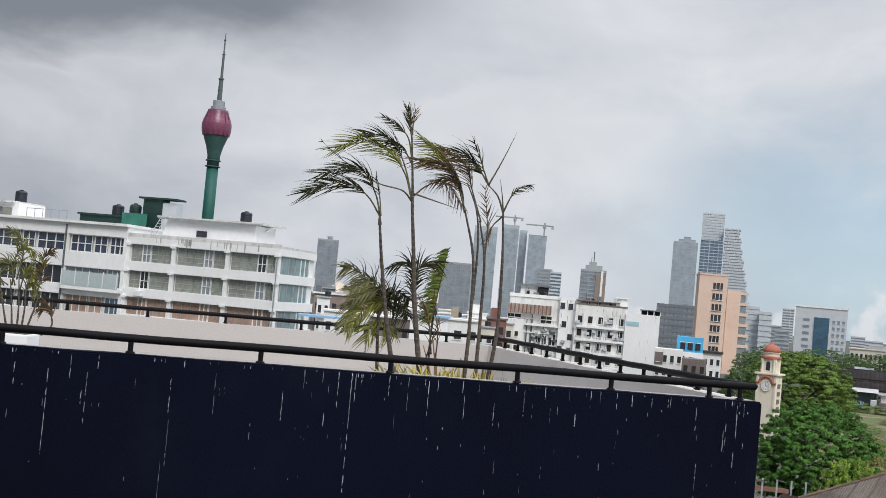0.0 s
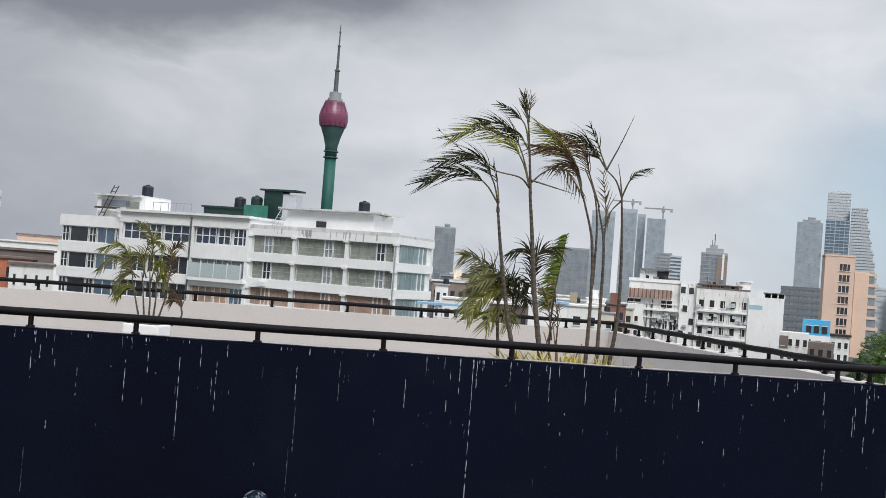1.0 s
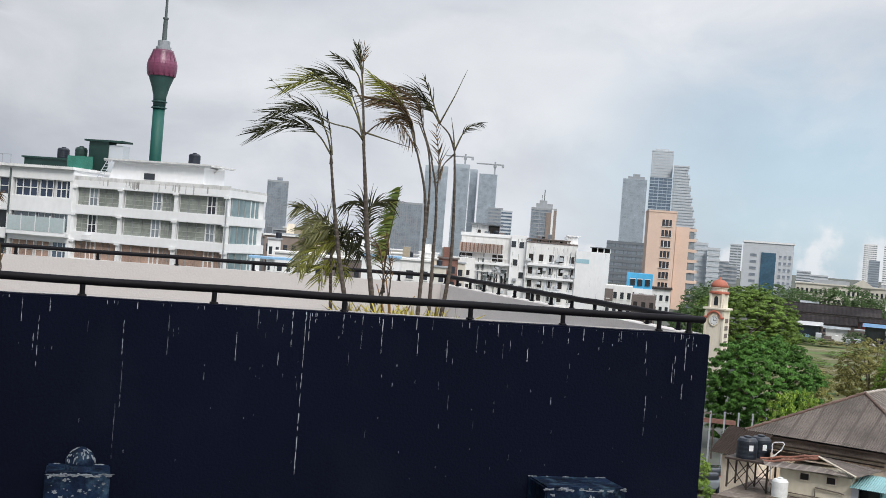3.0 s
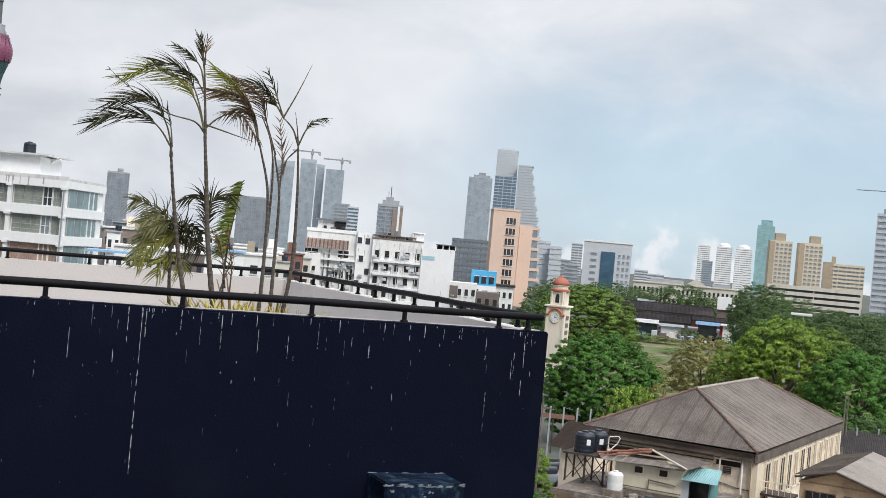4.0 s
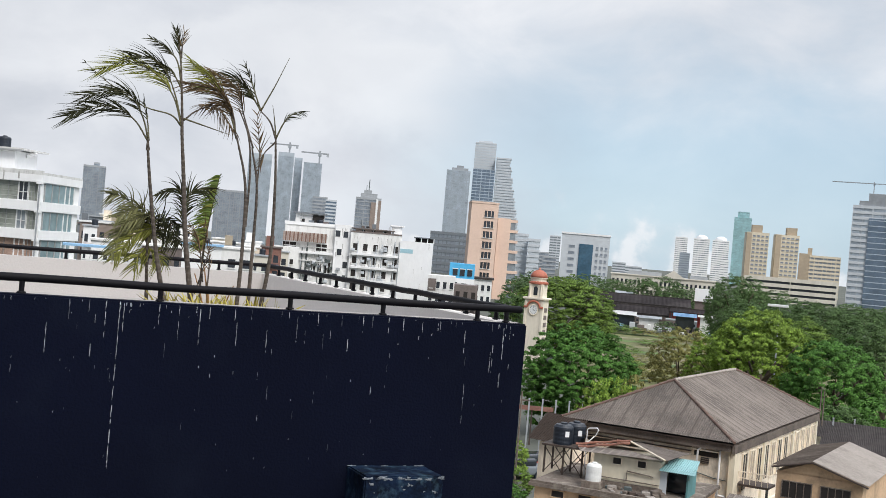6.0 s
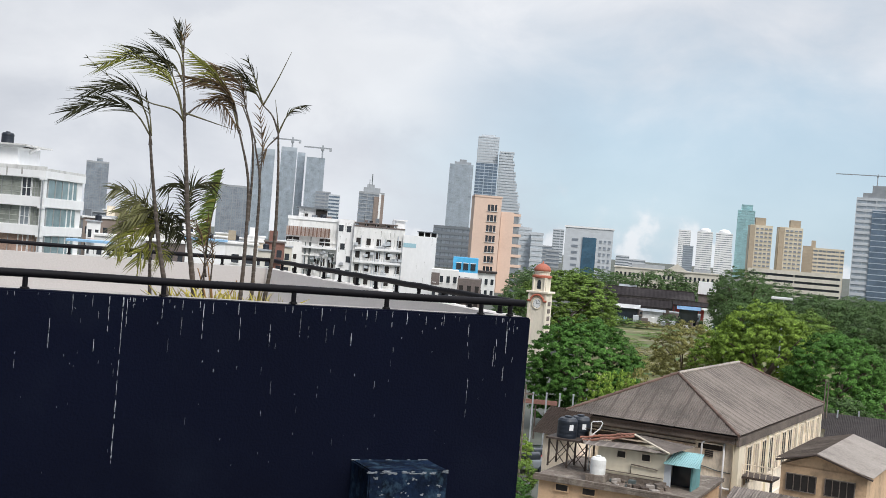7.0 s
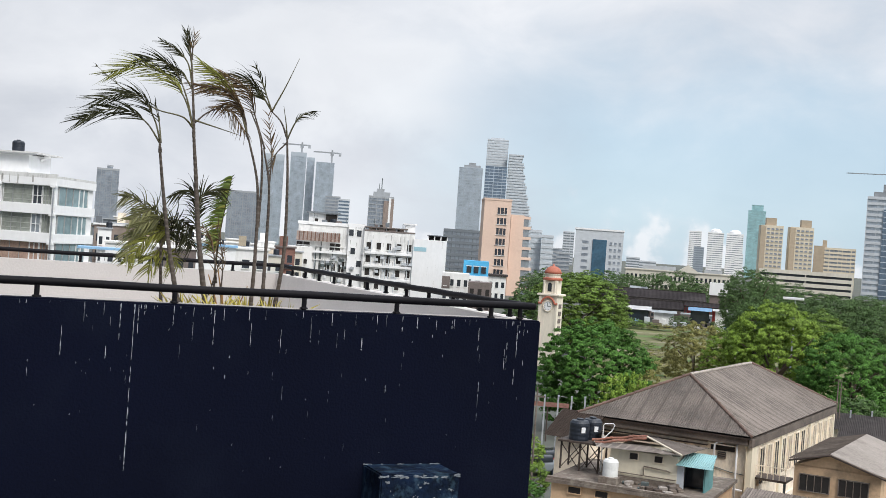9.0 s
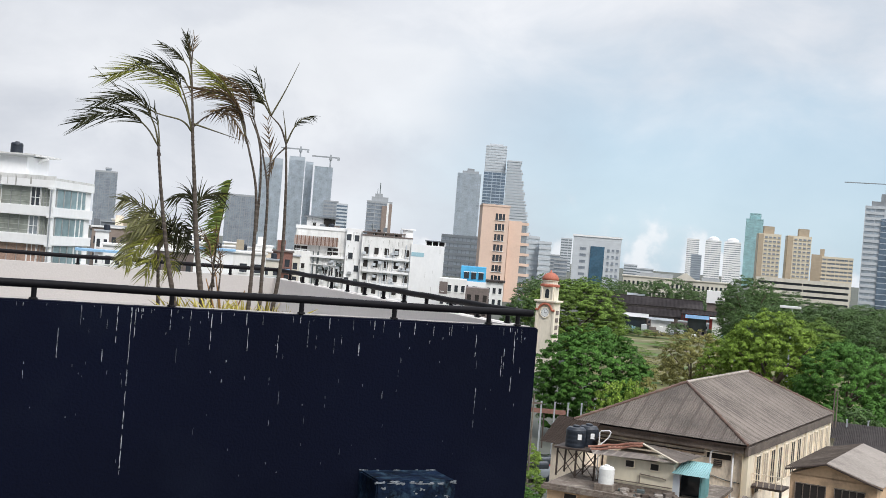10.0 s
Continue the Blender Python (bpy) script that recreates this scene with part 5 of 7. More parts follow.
for x, z in ((.3, h - 1.6), (.42, h - 1.7), (.34, h - 6), (.44, h - 9), (.3, h - 12)):
    p = part("window", boxes((w * x - .55, w * x + .55, -1.26, -1.15, z - .75, z + .75)), M_GLASS, e)
    part("window_frame", ring_frame(w * x - .65, w * x + .65, -1.3, -1.2, z - .85, z + .85, .1), M_FRAME, p)
e, w, h = block("apartment_house", "white town house with a lower stained front", "building", .0440, .0660, D - 12, -.0100, 0, None, None, group="white town houses")
punched(e, w, h, 8, M_WHITE_STAINED, M_INNER, 2, 2, 3.2, .25, .35, 1.8, .08)
e, w, h = block("apartment_house", "white town house with balconies, pipes and air conditioners", "building", .1080, .1510, D - 4, .0068, 0, None, None, group="white town houses")
punched(e, w, h, 14, M_WHITE_STAINED, M_INNER, 5, 4, 3.15, .42, .52, 1.9, .08)
for r in range(4):
    part("balcony_ledge", boxes((-w * .46, w * .46, -.9, 0, h - 5.4 - 3.15 * r, h - 4.9 - 3.15 * r)), M_WHITE, e)
part("roof_canopy", boxes((-w * .5, w * .35, 0, 10, h + .9, h + 1.12)), M_BROWN, e)
for i in range(5):
    part("canopy_post", boxes((-w * .48 + i * w * .2, -w * .46 + i * w * .2, .3, .6, h, h + .9)), M_CONCRETE, e)
part("roof_rail", boxes((-w * .5, w * .5, -.1, .1, h, h + .35)), M_BROWN, e)
part("roof_room", boxes((-w * .42, w * .28, 1.0, 8, h, h + .9)), M_AWNING_PALE, e, "dull brown roof storey")
for x in (-.3, -.1, .12):
    part("dark_window", boxes((w * x, w * (x + .07), .95, 1.05, h + .2, h + .75)), M_INNER, e)
damp(e, -w * .48, w * .48, 0, h - .6, 46, 8)
roof_mess(e, -w * .5, w * .3, 1, h + 1.2, 6, 4)
r3 = random.Random(3)
for i in range(16):
    x, z = r3.uniform(-w * .45, w * .45), r3.uniform(5, h - 3)
    part("air_conditioner", soft_box(x - .45, x + .45, -.75, -.1, z, z + .65, .04, 1), M_PALEGREY, e)
for i in range(7):
    x = r3.uniform(-w * .48, w * .5)
    bm = bmesh.new()
    tube(bm, [(x, -.25, 2), (x, -.25, h - r3.uniform(1, 6))], .11, 6)
    part("waste_pipe", bm, M_PALEGREY, e)
part("roof_stair", boxes((w * .3, w * .5, 4, 10, h, h + 2.2), (w * .26, w * .54, 3.5, 10.5, h + 2.2, h + 2.5)), M_WHITE, e)
e, w, h = block("apartment_house", "tall plain white gable wall of a town house", "building", .1500, .1785, D - 6, .0030, 0, None, None, group="white town houses")
part("body", boxes((-w / 2, w / 2, 0, 14, 0, h)), M_WHITE, e)
part("roof_canopy", boxes((-w * .1, w * .52, 0, 10, h + 1.0, h + 1.2)), M_DARKBLOCK, e)
part("roof_back", boxes((-w * .05, w * .5, 6, 6.3, h, h + 1)), M_INNER, e)
damp(e, -w * .48, w * .48, 0, h, 5, 9)
for i in range(4):
    part("canopy_post", boxes((-w * .08 + i * w * .19, -w * .05 + i * w * .19, .3, .7, h, h + 1)), M_WHITE, e)
part("faded_sign", boxes((-w * .48, -w * .1, -.05, .02, h - 2.9, h - 1.9)), material("faded_blue_sign", (.34, .53, .60), .8, .1, 1), e)
part("small_window", boxes((w * .1, w * .2, -.06, .02, 3.6, 4.4)), M_INNER, e)
part("wall_stain", boxes((-w * .5, w * .5, -.03, 0, 0, 1.6)), M_WHITE_STAINED, e)
# blue-topped house and neighbours
D = 270.0
e, w, h = block("house", "narrow house with a bright blue top storey", "house", .1935, .2165, D, -.0120, 0, None, None)
part("body", boxes((-w / 2, w / 2, 0, 9, 0, h - 3.4)), M_WHITE, e)
part("blue_storey", boxes((-w / 2 + .2, w / 2 - .1, .2, 9, h - 3.4, h)), M_BLUE, e, "bright blue storey")
for i, (x, z) in enumerate(((-.25, h - 2), (.02, h - 2), (.3, h - 2), (-.25, h - 5), (.1, h - 5.2), (.3, h - 8))):
    p = part("window", boxes((w * x - .55, w * x + .55, -.02, .3, z - .8, z + .7)), M_GLASS, e)
    part("window_frame", boxes((w * x - .7, w * x + .7, -.06, -.02, z + .7, z + .85)), M_FRAME, p)
e, w, h = block("house", "white and brown terrace houses with small dark windows", "house", .1765, .2000, D - 8, -.0235, 0, None, None, group="low houses")
punched(e, w, h, 8, M_WHITE_STAINED, M_GLASS, 4, 3, 2.9, .5, .5, .7, .06)
part("red_panel", boxes((-w * .5, -w * .2, -.1, .05, h - 3.5, h - .8)), M_BROWN, e)
e, w, h = block("house", "dark unfinished house with brown sheets", "house", .1995, .2200, D - 20, -.0300, 0, None, None, group="low houses")
punched(e, w, h, 8, M_BROWN, M_INNER, 3, 2, 2.9, .5, .5, .7, .06)
e, w, h = block("house", "low grey-roofed house beside the peach office", "house", .2165, .2320, 300, -.0240, 0, None, None, group="low houses")
punched(e, w, h, 8, M_WHITE_STAINED, M_GLASS, 3, 2, 2.9, .5, .5, .7, .06)
part("roof", boxes((-w / 2 - .4, w / 2 + .4, -.5, 9, h, h + .5)), M_DARKROOF, e)

# ---- clock tower ----
D = 150.0
e = thing("clock_tower", spot(.2706, D, 0, -33) @ Matrix.Diagonal((.86, .86, 1, 1)), "cream clock tower with a terracotta dome and arched belfry", "clock tower")
Z = 8.05
part("shaft", soft_box(-1.42, 1.42, 0, 2.84, 0, Z + 1.55, .05), M_CLOCK, e)
for s in (-1, 1):
    part("corner_pilaster", soft_box(s * 1.3 - .16, s * 1.3 + .16, -.12, .2, 0, Z + 1.2, .03), M_CLOCK, e)
part("cornice", soft_box(-1.75, 1.75, -.33, 3.17, Z + 1.35, Z + 1.6, .06), M_CLOCK, e)
bm = bmesh.new()
tube(bm, [(-1.5, -.2, Z + .35)] + [(1.05 * math.cos(a), -.2, Z + .15 + 1.0 * math.sin(a)) for a in np.linspace(math.pi * .94, math.pi * .06, 13)] + [(1.5, -.2, Z + .35)], .15, 8)
part("arch_moulding", bm, M_DOME, e, "arched terracotta hood over the clock")
bm = bmesh.new()
bmesh.ops.create_cone(bm, cap_ends=True, segments=32, radius1=.62, radius2=.62, depth=.16, matrix=Matrix.Translation((0, -.08, Z)) @ Matrix.Rotation(radians(90), 4, "X"))
clockface = part("clock_face", bm, M_FRAME, e, "round white clock face")
bm = bmesh.new()
tube(bm, [(.67 * math.cos(a), -.14, Z + .67 * math.sin(a)) for a in np.linspace(0, math.tau, 33)], .07, 6)
part("rim", bm, M_CREAM_OLD, clockface)
part("clock_pointer", boxes((-.03, .03, -.2, -.17, Z - .05, Z + .42), (-.05, .36, -.2, -.17, Z - .05, Z + .01)), M_MAST, clockface)
part("numeral_bar", boxes(*[(.50 * math.cos(a) - .035, .50 * math.cos(a) + .035, -.19, -.16, Z + .50 * math.sin(a) - .05, Z + .50 * math.sin(a) + .05) for a in np.linspace(0, math.tau, 13)[:12]]), M_MAST, clockface)
part("belfry", soft_box(-1.12, 1.12, .3, 2.54, Z + 1.6, Z + 3.35, .05), M_CLOCK, e)
part("belfry_opening", boxes((-.3, .3, .24, .6, Z + 1.9, Z + 2.75)), M_GLASS, e, "dark arched opening")
bm = bmesh.new()
bmesh.ops.create_cone(bm, cap_ends=True, segments=20, radius1=.3, radius2=.3, depth=.3, matrix=Matrix.Translation((0, .4, Z + 2.75)) @ Matrix.Rotation(radians(90), 4, "X"))
part("opening_arch", bm, M_GLASS, e)
for s in (-1, 1):
    part("belfry_column", lathe(bmesh.new(), [(.16, Z + 1.6), (.13, Z + 1.75), (.12, Z + 3.1), (.17, Z + 3.25)], 12, s * .85, .22), M_CLOCK, e)
part("dome_cornice", lathe(bmesh.new(), [(1.25, Z + 3.3), (1.5, Z + 3.4), (1.5, Z + 3.6), (1.2, Z + 3.7)], 20, 0, 1.42), M_DOME, e)
part("drum", lathe(bmesh.new(), [(1.15, Z + 3.6), (1.15, Z + 4.05), (1.3, Z + 4.1), (1.3, Z + 4.25)], 20, 0, 1.42), M_CLOCK, e)
part("dome", lathe(bmesh.new(), [(1.32, Z + 4.2), (1.25, Z + 4.5), (1.0, Z + 4.85), (.6, Z + 5.1), (.16, Z + 5.22), (.1, Z + 5.5)], 24, 0, 1.42), M_DOME, e, smooth=True)
for i in range(7):
    part("flank_opening", boxes((1.38, 1.5, .8, 2.0, Z - .25 - .95 * i, Z + .3 - .95 * i)), M_BROWN, e)

def sheet(bm, quad, pitch=.11, amp=.02, rows=3):
    """Corrugated sheeting over a slope: eave start, eave end, top end, top start; the waves run straight up and the hips clip them."""
    a, b, c, d = [Vector(p) for p in quad]
    e0 = (b - a).normalized()
    width = (b - a).length
    xd, xc = (d - a).dot(e0), (c - a).dot(e0)
    rise = d - a - e0 * xd
    nrm = e0.cross(rise).normalized()
    lo, hi = min(0.0, xd), max(width, xc)
    n = max(8, int((hi - lo) / pitch * 4))
    xs = [lo + (hi - lo) * i / n for i in range(n + 1)]
    cols = []
    for x in xs:
        s0, s1 = 0.0, 1.0
        if xd > 1e-6 and x < xd:
            s1 = min(s1, x / xd)
        if xd < -1e-6 and x < 0:
            s0 = max(s0, x / xd)
        if xc < width - 1e-6 and x > xc:
            s1 = min(s1, (width - x) / (width - xc))
        if xc > width + 1e-6 and x > width:
            s0 = max(s0, (x - width) / (xc - width))
        col = []
        for j in range(rows + 1):
            s = s0 + (s1 - s0) * j / rows
            col.append(bm.verts.new(a + e0 * x + rise * s + nrm * (amp * math.sin(x / pitch * math.tau) + .03 * (1 - s * rows + int(s * rows - 1e-6)))))
        cols.append(col)
    for p, q in zip(cols, cols[1:]):
        for j in range(rows):
            bm.faces.new((p[j], q[j], q[j + 1], p[j + 1]))


# ---- railway sheds, white hut, far field edge ----
def shed(u0, u1, d, v, depth, wallmat, roofmat, label, eave=1.6, slope=1.4):
    e, w, h = block("railway_shed", label, "shed", u0, u1, d, v, 0, None, None, group="railway sheds")
    part("wall", boxes((-w / 2 + .6, w / 2 - .6, .8, depth, 0, h - slope)), wallmat, e)
    bm = bmesh.new()
    vs = [bm.verts.new(p) for p in ((-w / 2, 0, h - slope), (w / 2, 0, h - slope), (w / 2, depth / 2, h), (-w / 2, depth / 2, h), (-w / 2, depth, h - slope), (w / 2, depth, h - slope))]
    bm.faces.new((vs[0], vs[1], vs[2], vs[3]))
    bm.faces.new((vs[3], vs[2], vs[5], vs[4]))
    bmesh.ops.solidify(bm, geom=bm.faces[:], thickness=.12)
    part("roof", bm, roofmat, e)
    return e, w, h


def hall(u0, u1, d, v, depth, label, rise, bays, wallmat=None):
    """A long station hall: ribbed sheet roof on posts over a shadowed platform."""
    e, w, h = block("railway_shed", label, "shed", u0, u1, d, v, 0, None, None, group="railway sheds")
    bm = bmesh.new()
    sheet(bm, ((-w / 2, 0, h - rise), (w / 2, 0, h - rise), (w / 2, depth / 2, h), (-w / 2, depth / 2, h)), 1.1, .06, 4)
    part("roof_slope", bm, M_HALLROOF, e)
    bm = bmesh.new()
    sheet(bm, ((w / 2, depth, h - rise), (-w / 2, depth, h - rise), (-w / 2, depth / 2, h), (w / 2, depth / 2, h)), 1.1, .06, 4)
    part("roof_slope", bm, M_HALLROOF, e)
    part("ridge_cap", boxes((-w / 2, w / 2, depth / 2 - .4, depth / 2 + .4, h - .05, h + .12)), M_DARKROOF, e)
    part("fascia", boxes((-w / 2, w / 2, -.05, .05, h - rise - .35, h - rise)), M_INNER, e, "dark eave board")
    part("back_wall", boxes((-w / 2, w / 2, depth - .4, depth, 0, h - rise)), wallmat or M_BROWN, e)
    for i in range(bays + 1):
        x = -w / 2 + .5 + (w - 1) * i / bays
        part("post", boxes((x - .12, x + .12, .3, .54, 0, h - rise)), M_MAST, e)
    return e


hall(.296, .4130, 309, -.0268, 18, "long dark ribbed railway hall roof", 2.0, 14)
hall(.320, .3930, 284, -.0357, 12, "long dark-roofed railway platform hall", 1.7, 10)
hall(.3935, .4330, 272, -.0355, 8, "dark platform shed with red timber sides", .8, 6, M_RED)
shed(.3385, .3640, 268, -.0414, 5, M_GLASS, M_WHITE, "low white-roofed platform canopy", slope=.8)
shed(.3640, .3875, 266, -.0440, 4, M_WHITE_STAINED, M_PALEGREY, "low grey-roofed platform hut", slope=.5)
shed(.3975, .4200, 258, -.0395, 5, M_GLASS, M_BLUE_SHEET, "platform canopy with a blue sheet roof", slope=.7)
shed(.4205, .4350, 252, -.0400, 4, M_WHITE, M_WHITE_STAINED, "small white lime-washed yard store", slope=.4)
r6 = random.Random(14)
for i in range(26):
    u = .3395 + .0036 * i + r6.uniform(-.001, .001)
    e = thing("railway_wagon", spot(u, 257 + r6.uniform(-7, 5)), "small parked handcart or wagon beside the platform", "wagon", "parked wagons")
    c = r6.choice((M_WHITE_STAINED, M_BROWN, M_BROWN, M_PALEGREY, M_INNER, M_DARKBLOCK, M_BLUE_SHEET))
    wd_ = r6.uniform(.25, .9)
    part("body", soft_box(-wd_, wd_, 0, 1.4, .3, r6.uniform(.6, 1.9), .1), c, e)
    part("underframe", boxes((-wd_ + .1, wd_ - .1, .1, 1.3, .06, .45)), M_MAST, e)
for i, (u, d, c) in enumerate(((.350, 276, M_WHITE_STAINED), (.372, 275, M_BROWN), (.4005, 269, M_BROWN), (.4105, 268, M_DARKBLOCK))):
    e = thing("railway_carriage", spot(u, d), "dull weathered railway carriage with small windows", "carriage", "railway carriages")
    part("body", soft_box(-2.4, 2.4, 0, 2.6, .9, 2.6, .15), c, e)
    part("roof", soft_box(-2.45, 2.45, -.05, 2.65, 2.55, 2.9, .15), M_CONCRETE, e)
    for k in range(5):
        part("window", boxes((-2.1 + k * .9, -1.6 + k * .9, -.04, .05, 1.5, 2.1)), M_GLASS, e)
    part("underframe", boxes((-2.2, 2.2, .3, 2.3, 0, .9)), M_MAST, e)
e, w, h = block("white_hut", "plain white signal hut with small windows", "hut", .4159, .4330, 282, -.0165, 0, None, None)
part("body", boxes((-w / 2, w / 2, 0, 4, h - 3.1, h)), M_WHITE, e)
part("base", boxes((-w / 2 + .2, w / 2 - .2, .5, 3.5, 0, h - 3.1)), M_BROWN, e)
for x in (.15, .28):
    part("window", boxes((w * x - .2, w * x + .2, -.05, .03, h - 2.1, h - 1.5)), M_GLASS, e)
shed(.3425, .3590, 326, -.0240, 6, M_BROWN, M_PALEGREY, "small pale-roofed shed among trees", slope=.6)
e = thing("street_lamp", spot(.4975, 130), "slim street lamp with a flat white head", "street lamp")
bm = bmesh.new()
tube(bm, [(0, 0, 0), (0, 0, up(-.0265, 130))], [.12, .06], 8)
part("pole", bm, M_STEEL_GREY, e)
part("lamp_head", soft_box(-1.4, 1.0, -.2, .2, up(-.0268, 130), up(-.0245, 130), .08), M_FRAME, e)

# ---- trees ----
def crown_mesh(seed, n_clumps, leaves, leaf):
    """A unit crown: leaf blades gathered in clumps over a lumpy dome."""
    r = np.random.default_rng(seed)
    az = r.uniform(0, math.tau, n_clumps)
    ez = np.arcsin(r.uniform(-.8, 1, n_clumps))
    rad = np.where(r.random(n_clumps) < .3, r.uniform(.5, .85, n_clumps), r.uniform(.86, 1.0, n_clumps)) * (1 + .07 * np.sin(az * 3 + seed) + .05 * np.sin(az * 5 + 2 * seed))
    cen = np.stack([np.cos(az) * np.cos(ez), np.sin(az) * np.cos(ez), np.sin(ez)], -1) * rad[:, None]
    size = r.uniform(.10, .21, n_clumps) * (110 / n_clumps) ** .34
    off = r.normal(size=(n_clumps, leaves, 3))
    off /= np.linalg.norm(off, axis=-1, keepdims=True) + 1e-9
    off *= r.uniform(.35, 1, (n_clumps, leaves, 1)) ** .5
    off[..., 2] = np.where(off[..., 2] < -.25, -off[..., 2] * .8, off[..., 2]) * .75
    pos = (cen[:, None] + off * size[:, None, None]).reshape(-1, 3)
    out = off.reshape(-1, 3) + .5 * pos + r.normal(size=pos.shape) * .28
    out[:, 2] += .30
    out /= np.linalg.norm(out, axis=-1, keepdims=True)
    t = np.cross(out, r.normal(size=pos.shape))
    t /= np.linalg.norm(t, axis=-1, keepdims=True)
    b = np.cross(out, t)
    s = leaf * r.uniform(.6, 1.3, (len(pos), 1))
    quad = np.stack([pos - t * s, pos - b * s * .5 + out * s * .1, pos + t * s, pos + b * s * .5 + out * s * .1], 1).reshape(-1, 3)
    return quad


def tree(u, d, top, width, mat_, label, seed, clumps=110, leaves=70, leaf=.045, low=.22, squash=1.0):
    """A tree: flared trunk, limbs, crown of leaf clumps."""
    e = thing("tree", spot(u, d, 0, rz=seed * 47), label, "tree", "trees")
    r = random.Random(seed)
    zc = top * (low + 1) / 2
    rh = top * (1 - low) / 2 * 1.12
    bm = bmesh.new()
    tr = .035 * top
    tube(bm, [(0, 0, -.1), (.05, 0, .4), (.1, .05, top * .2), (0, .1, top * .45)], [tr * 1.7, tr * 1.1, tr * .9, tr * .7], 12)
    part("trunk", bm, M_BARK, e, smooth=True)
    for i in range(7):
        a = i * math.tau / 7 + r.uniform(-.3, .3)
        p = spline([(0, .05, top * r.uniform(.2, .4)), (math.cos(a) * width * .14, math.sin(a) * width * .14, top * .5), (math.cos(a) * width * .36, math.sin(a) * width * .36, top * r.uniform(.55, .8))], 7)
        bm = bmesh.new()
        tube(bm, p, [tr * .5 * (1 - j / 8) for j in range(7)], 6)
        part("limb", bm, M_BARK, e, smooth=True)
    q = crown_mesh(seed, int(clumps * 5.0), int(leaves * .95), leaf * .46)
    q = q * np.array([width / 2 * .92, width / 2 * .92, rh * squash * .90]) + np.array([0, 0, zc])
    q[:, 2] = np.maximum(q[:, 2], .4)
    me = bpy.data.meshes.new("crown")
    me.from_pydata(q.tolist(), [], [(4 * i, 4 * i + 1, 4 * i + 2, 4 * i + 3) for i in range(len(q) // 4)])
    me.materials.append(mat_)
    c = new("crown", me)
    c.parent = e
    return e


tree(.3180, 97, 9.35, 10.6, M_CROWN, "broad dense deep-green rain tree by the street", 1, 260, 90, .045, .0, 1.0)
tree(.2950, 165, 12.4, 16.5, M_CROWN_MID, "wide mid-green tree behind the clock tower", 2, 280, 80, .04, .1)
tree(.2500, 158, 10.0, 7.0, M_CROWN_FAR, "dark green tree beside the clock tower", 3, 80, 70, .06, .1)
tree(.4830, 112, 11.5, 11.0, M_CROWN_LIGHT, "bright yellow-green tree behind the old house", 4, 170, 85, .05, .1)
tree(.4450, 116, 8.8, 7.5, M_CROWN_LIGHT, "smaller yellow-green tree beside a larger one", 5, 110, 70, .055, .1)
tree(.4080, 124, 8.5, 7.8, M_CROWN_DRY, "olive-brown thin tree at the edge of the field", 6, 90, 60, .055, .1)
tree(.4560, 225, 14.4, 15, M_CROWN_FAR, "tall dark green tree near the tan towers", 7, 130, 70, .04, .05)
tree(.4880, 235, 12.4, 15, M_CROWN_FAR, "dark green tree in a belt of trees", 8, 110, 70, .04, .05)
tree(.4680, 250, 12.0, 13, M_CROWN_FAR, "dark green tree in a belt of trees", 9, 110, 70, .045, .05)
tree(.5330, 190, 10.9, 15, M_CROWN_FAR, "dark green tree in a belt of trees", 10, 120, 70, .042, .05)
tree(.5700, 200, 10.9, 17, M_CROWN_FAR, "dark green tree in a belt of trees", 11, 120, 70, .04, .05)
tree(.5560, 102, 9.8, 10.0, M_CROWN, "deep-green leafy tree behind the railway yard", 12, 150, 80, .05, .05)
tree(.5200, 150, 9.6, 11, M_CROWN_MID, "mid-green tree behind the yard", 13, 120, 70, .045, .05)
tree(.6050, 120, 11.0, 13, M_CROWN_FAR, "dark green tree at the edge of the yard", 14, 130, 70, .045, .05)
tree(.5890, 150, 11.6, 12, M_CROWN_FAR, "dark green tree in a belt of trees", 15, 110, 70, .045, .05)
tree(.4780, 165, 11.0, 13, M_CROWN_FAR, "dark green tree in a belt of trees", 16, 110, 70, .045, .05)
tree(.4640, 190, 10.3, 11, M_CROWN_FAR, "dark green tree in a belt of trees", 17, 100, 70, .045, .05)
for i, (u, d, top, wd) in enumerate(((.366, 330, 11.2, 15), (.386, 335, 12.0, 17), (.403, 330, 9.8, 14), (.345, 345, 9.4, 14), (.318, 380, 10.5, 18), (.300, 360, 9.0, 16), (.335, 400, 9.5, 16),
                                     (.425, 345, 9.5, 15), (.445, 340, 10.5, 16), (.54, 300, 8.6, 18), (.575, 310, 9.0, 18), (.61, 300, 9.4, 18), (.268, 330, 10.5, 14), (.256, 320, 9.0, 10), (.505, 310, 8.8, 18))):
    tree(u, d, top, wd, M_CROWN_FAR, "distant dark green tree in a belt of trees", 30 + i, 60, 45, .06, .02)
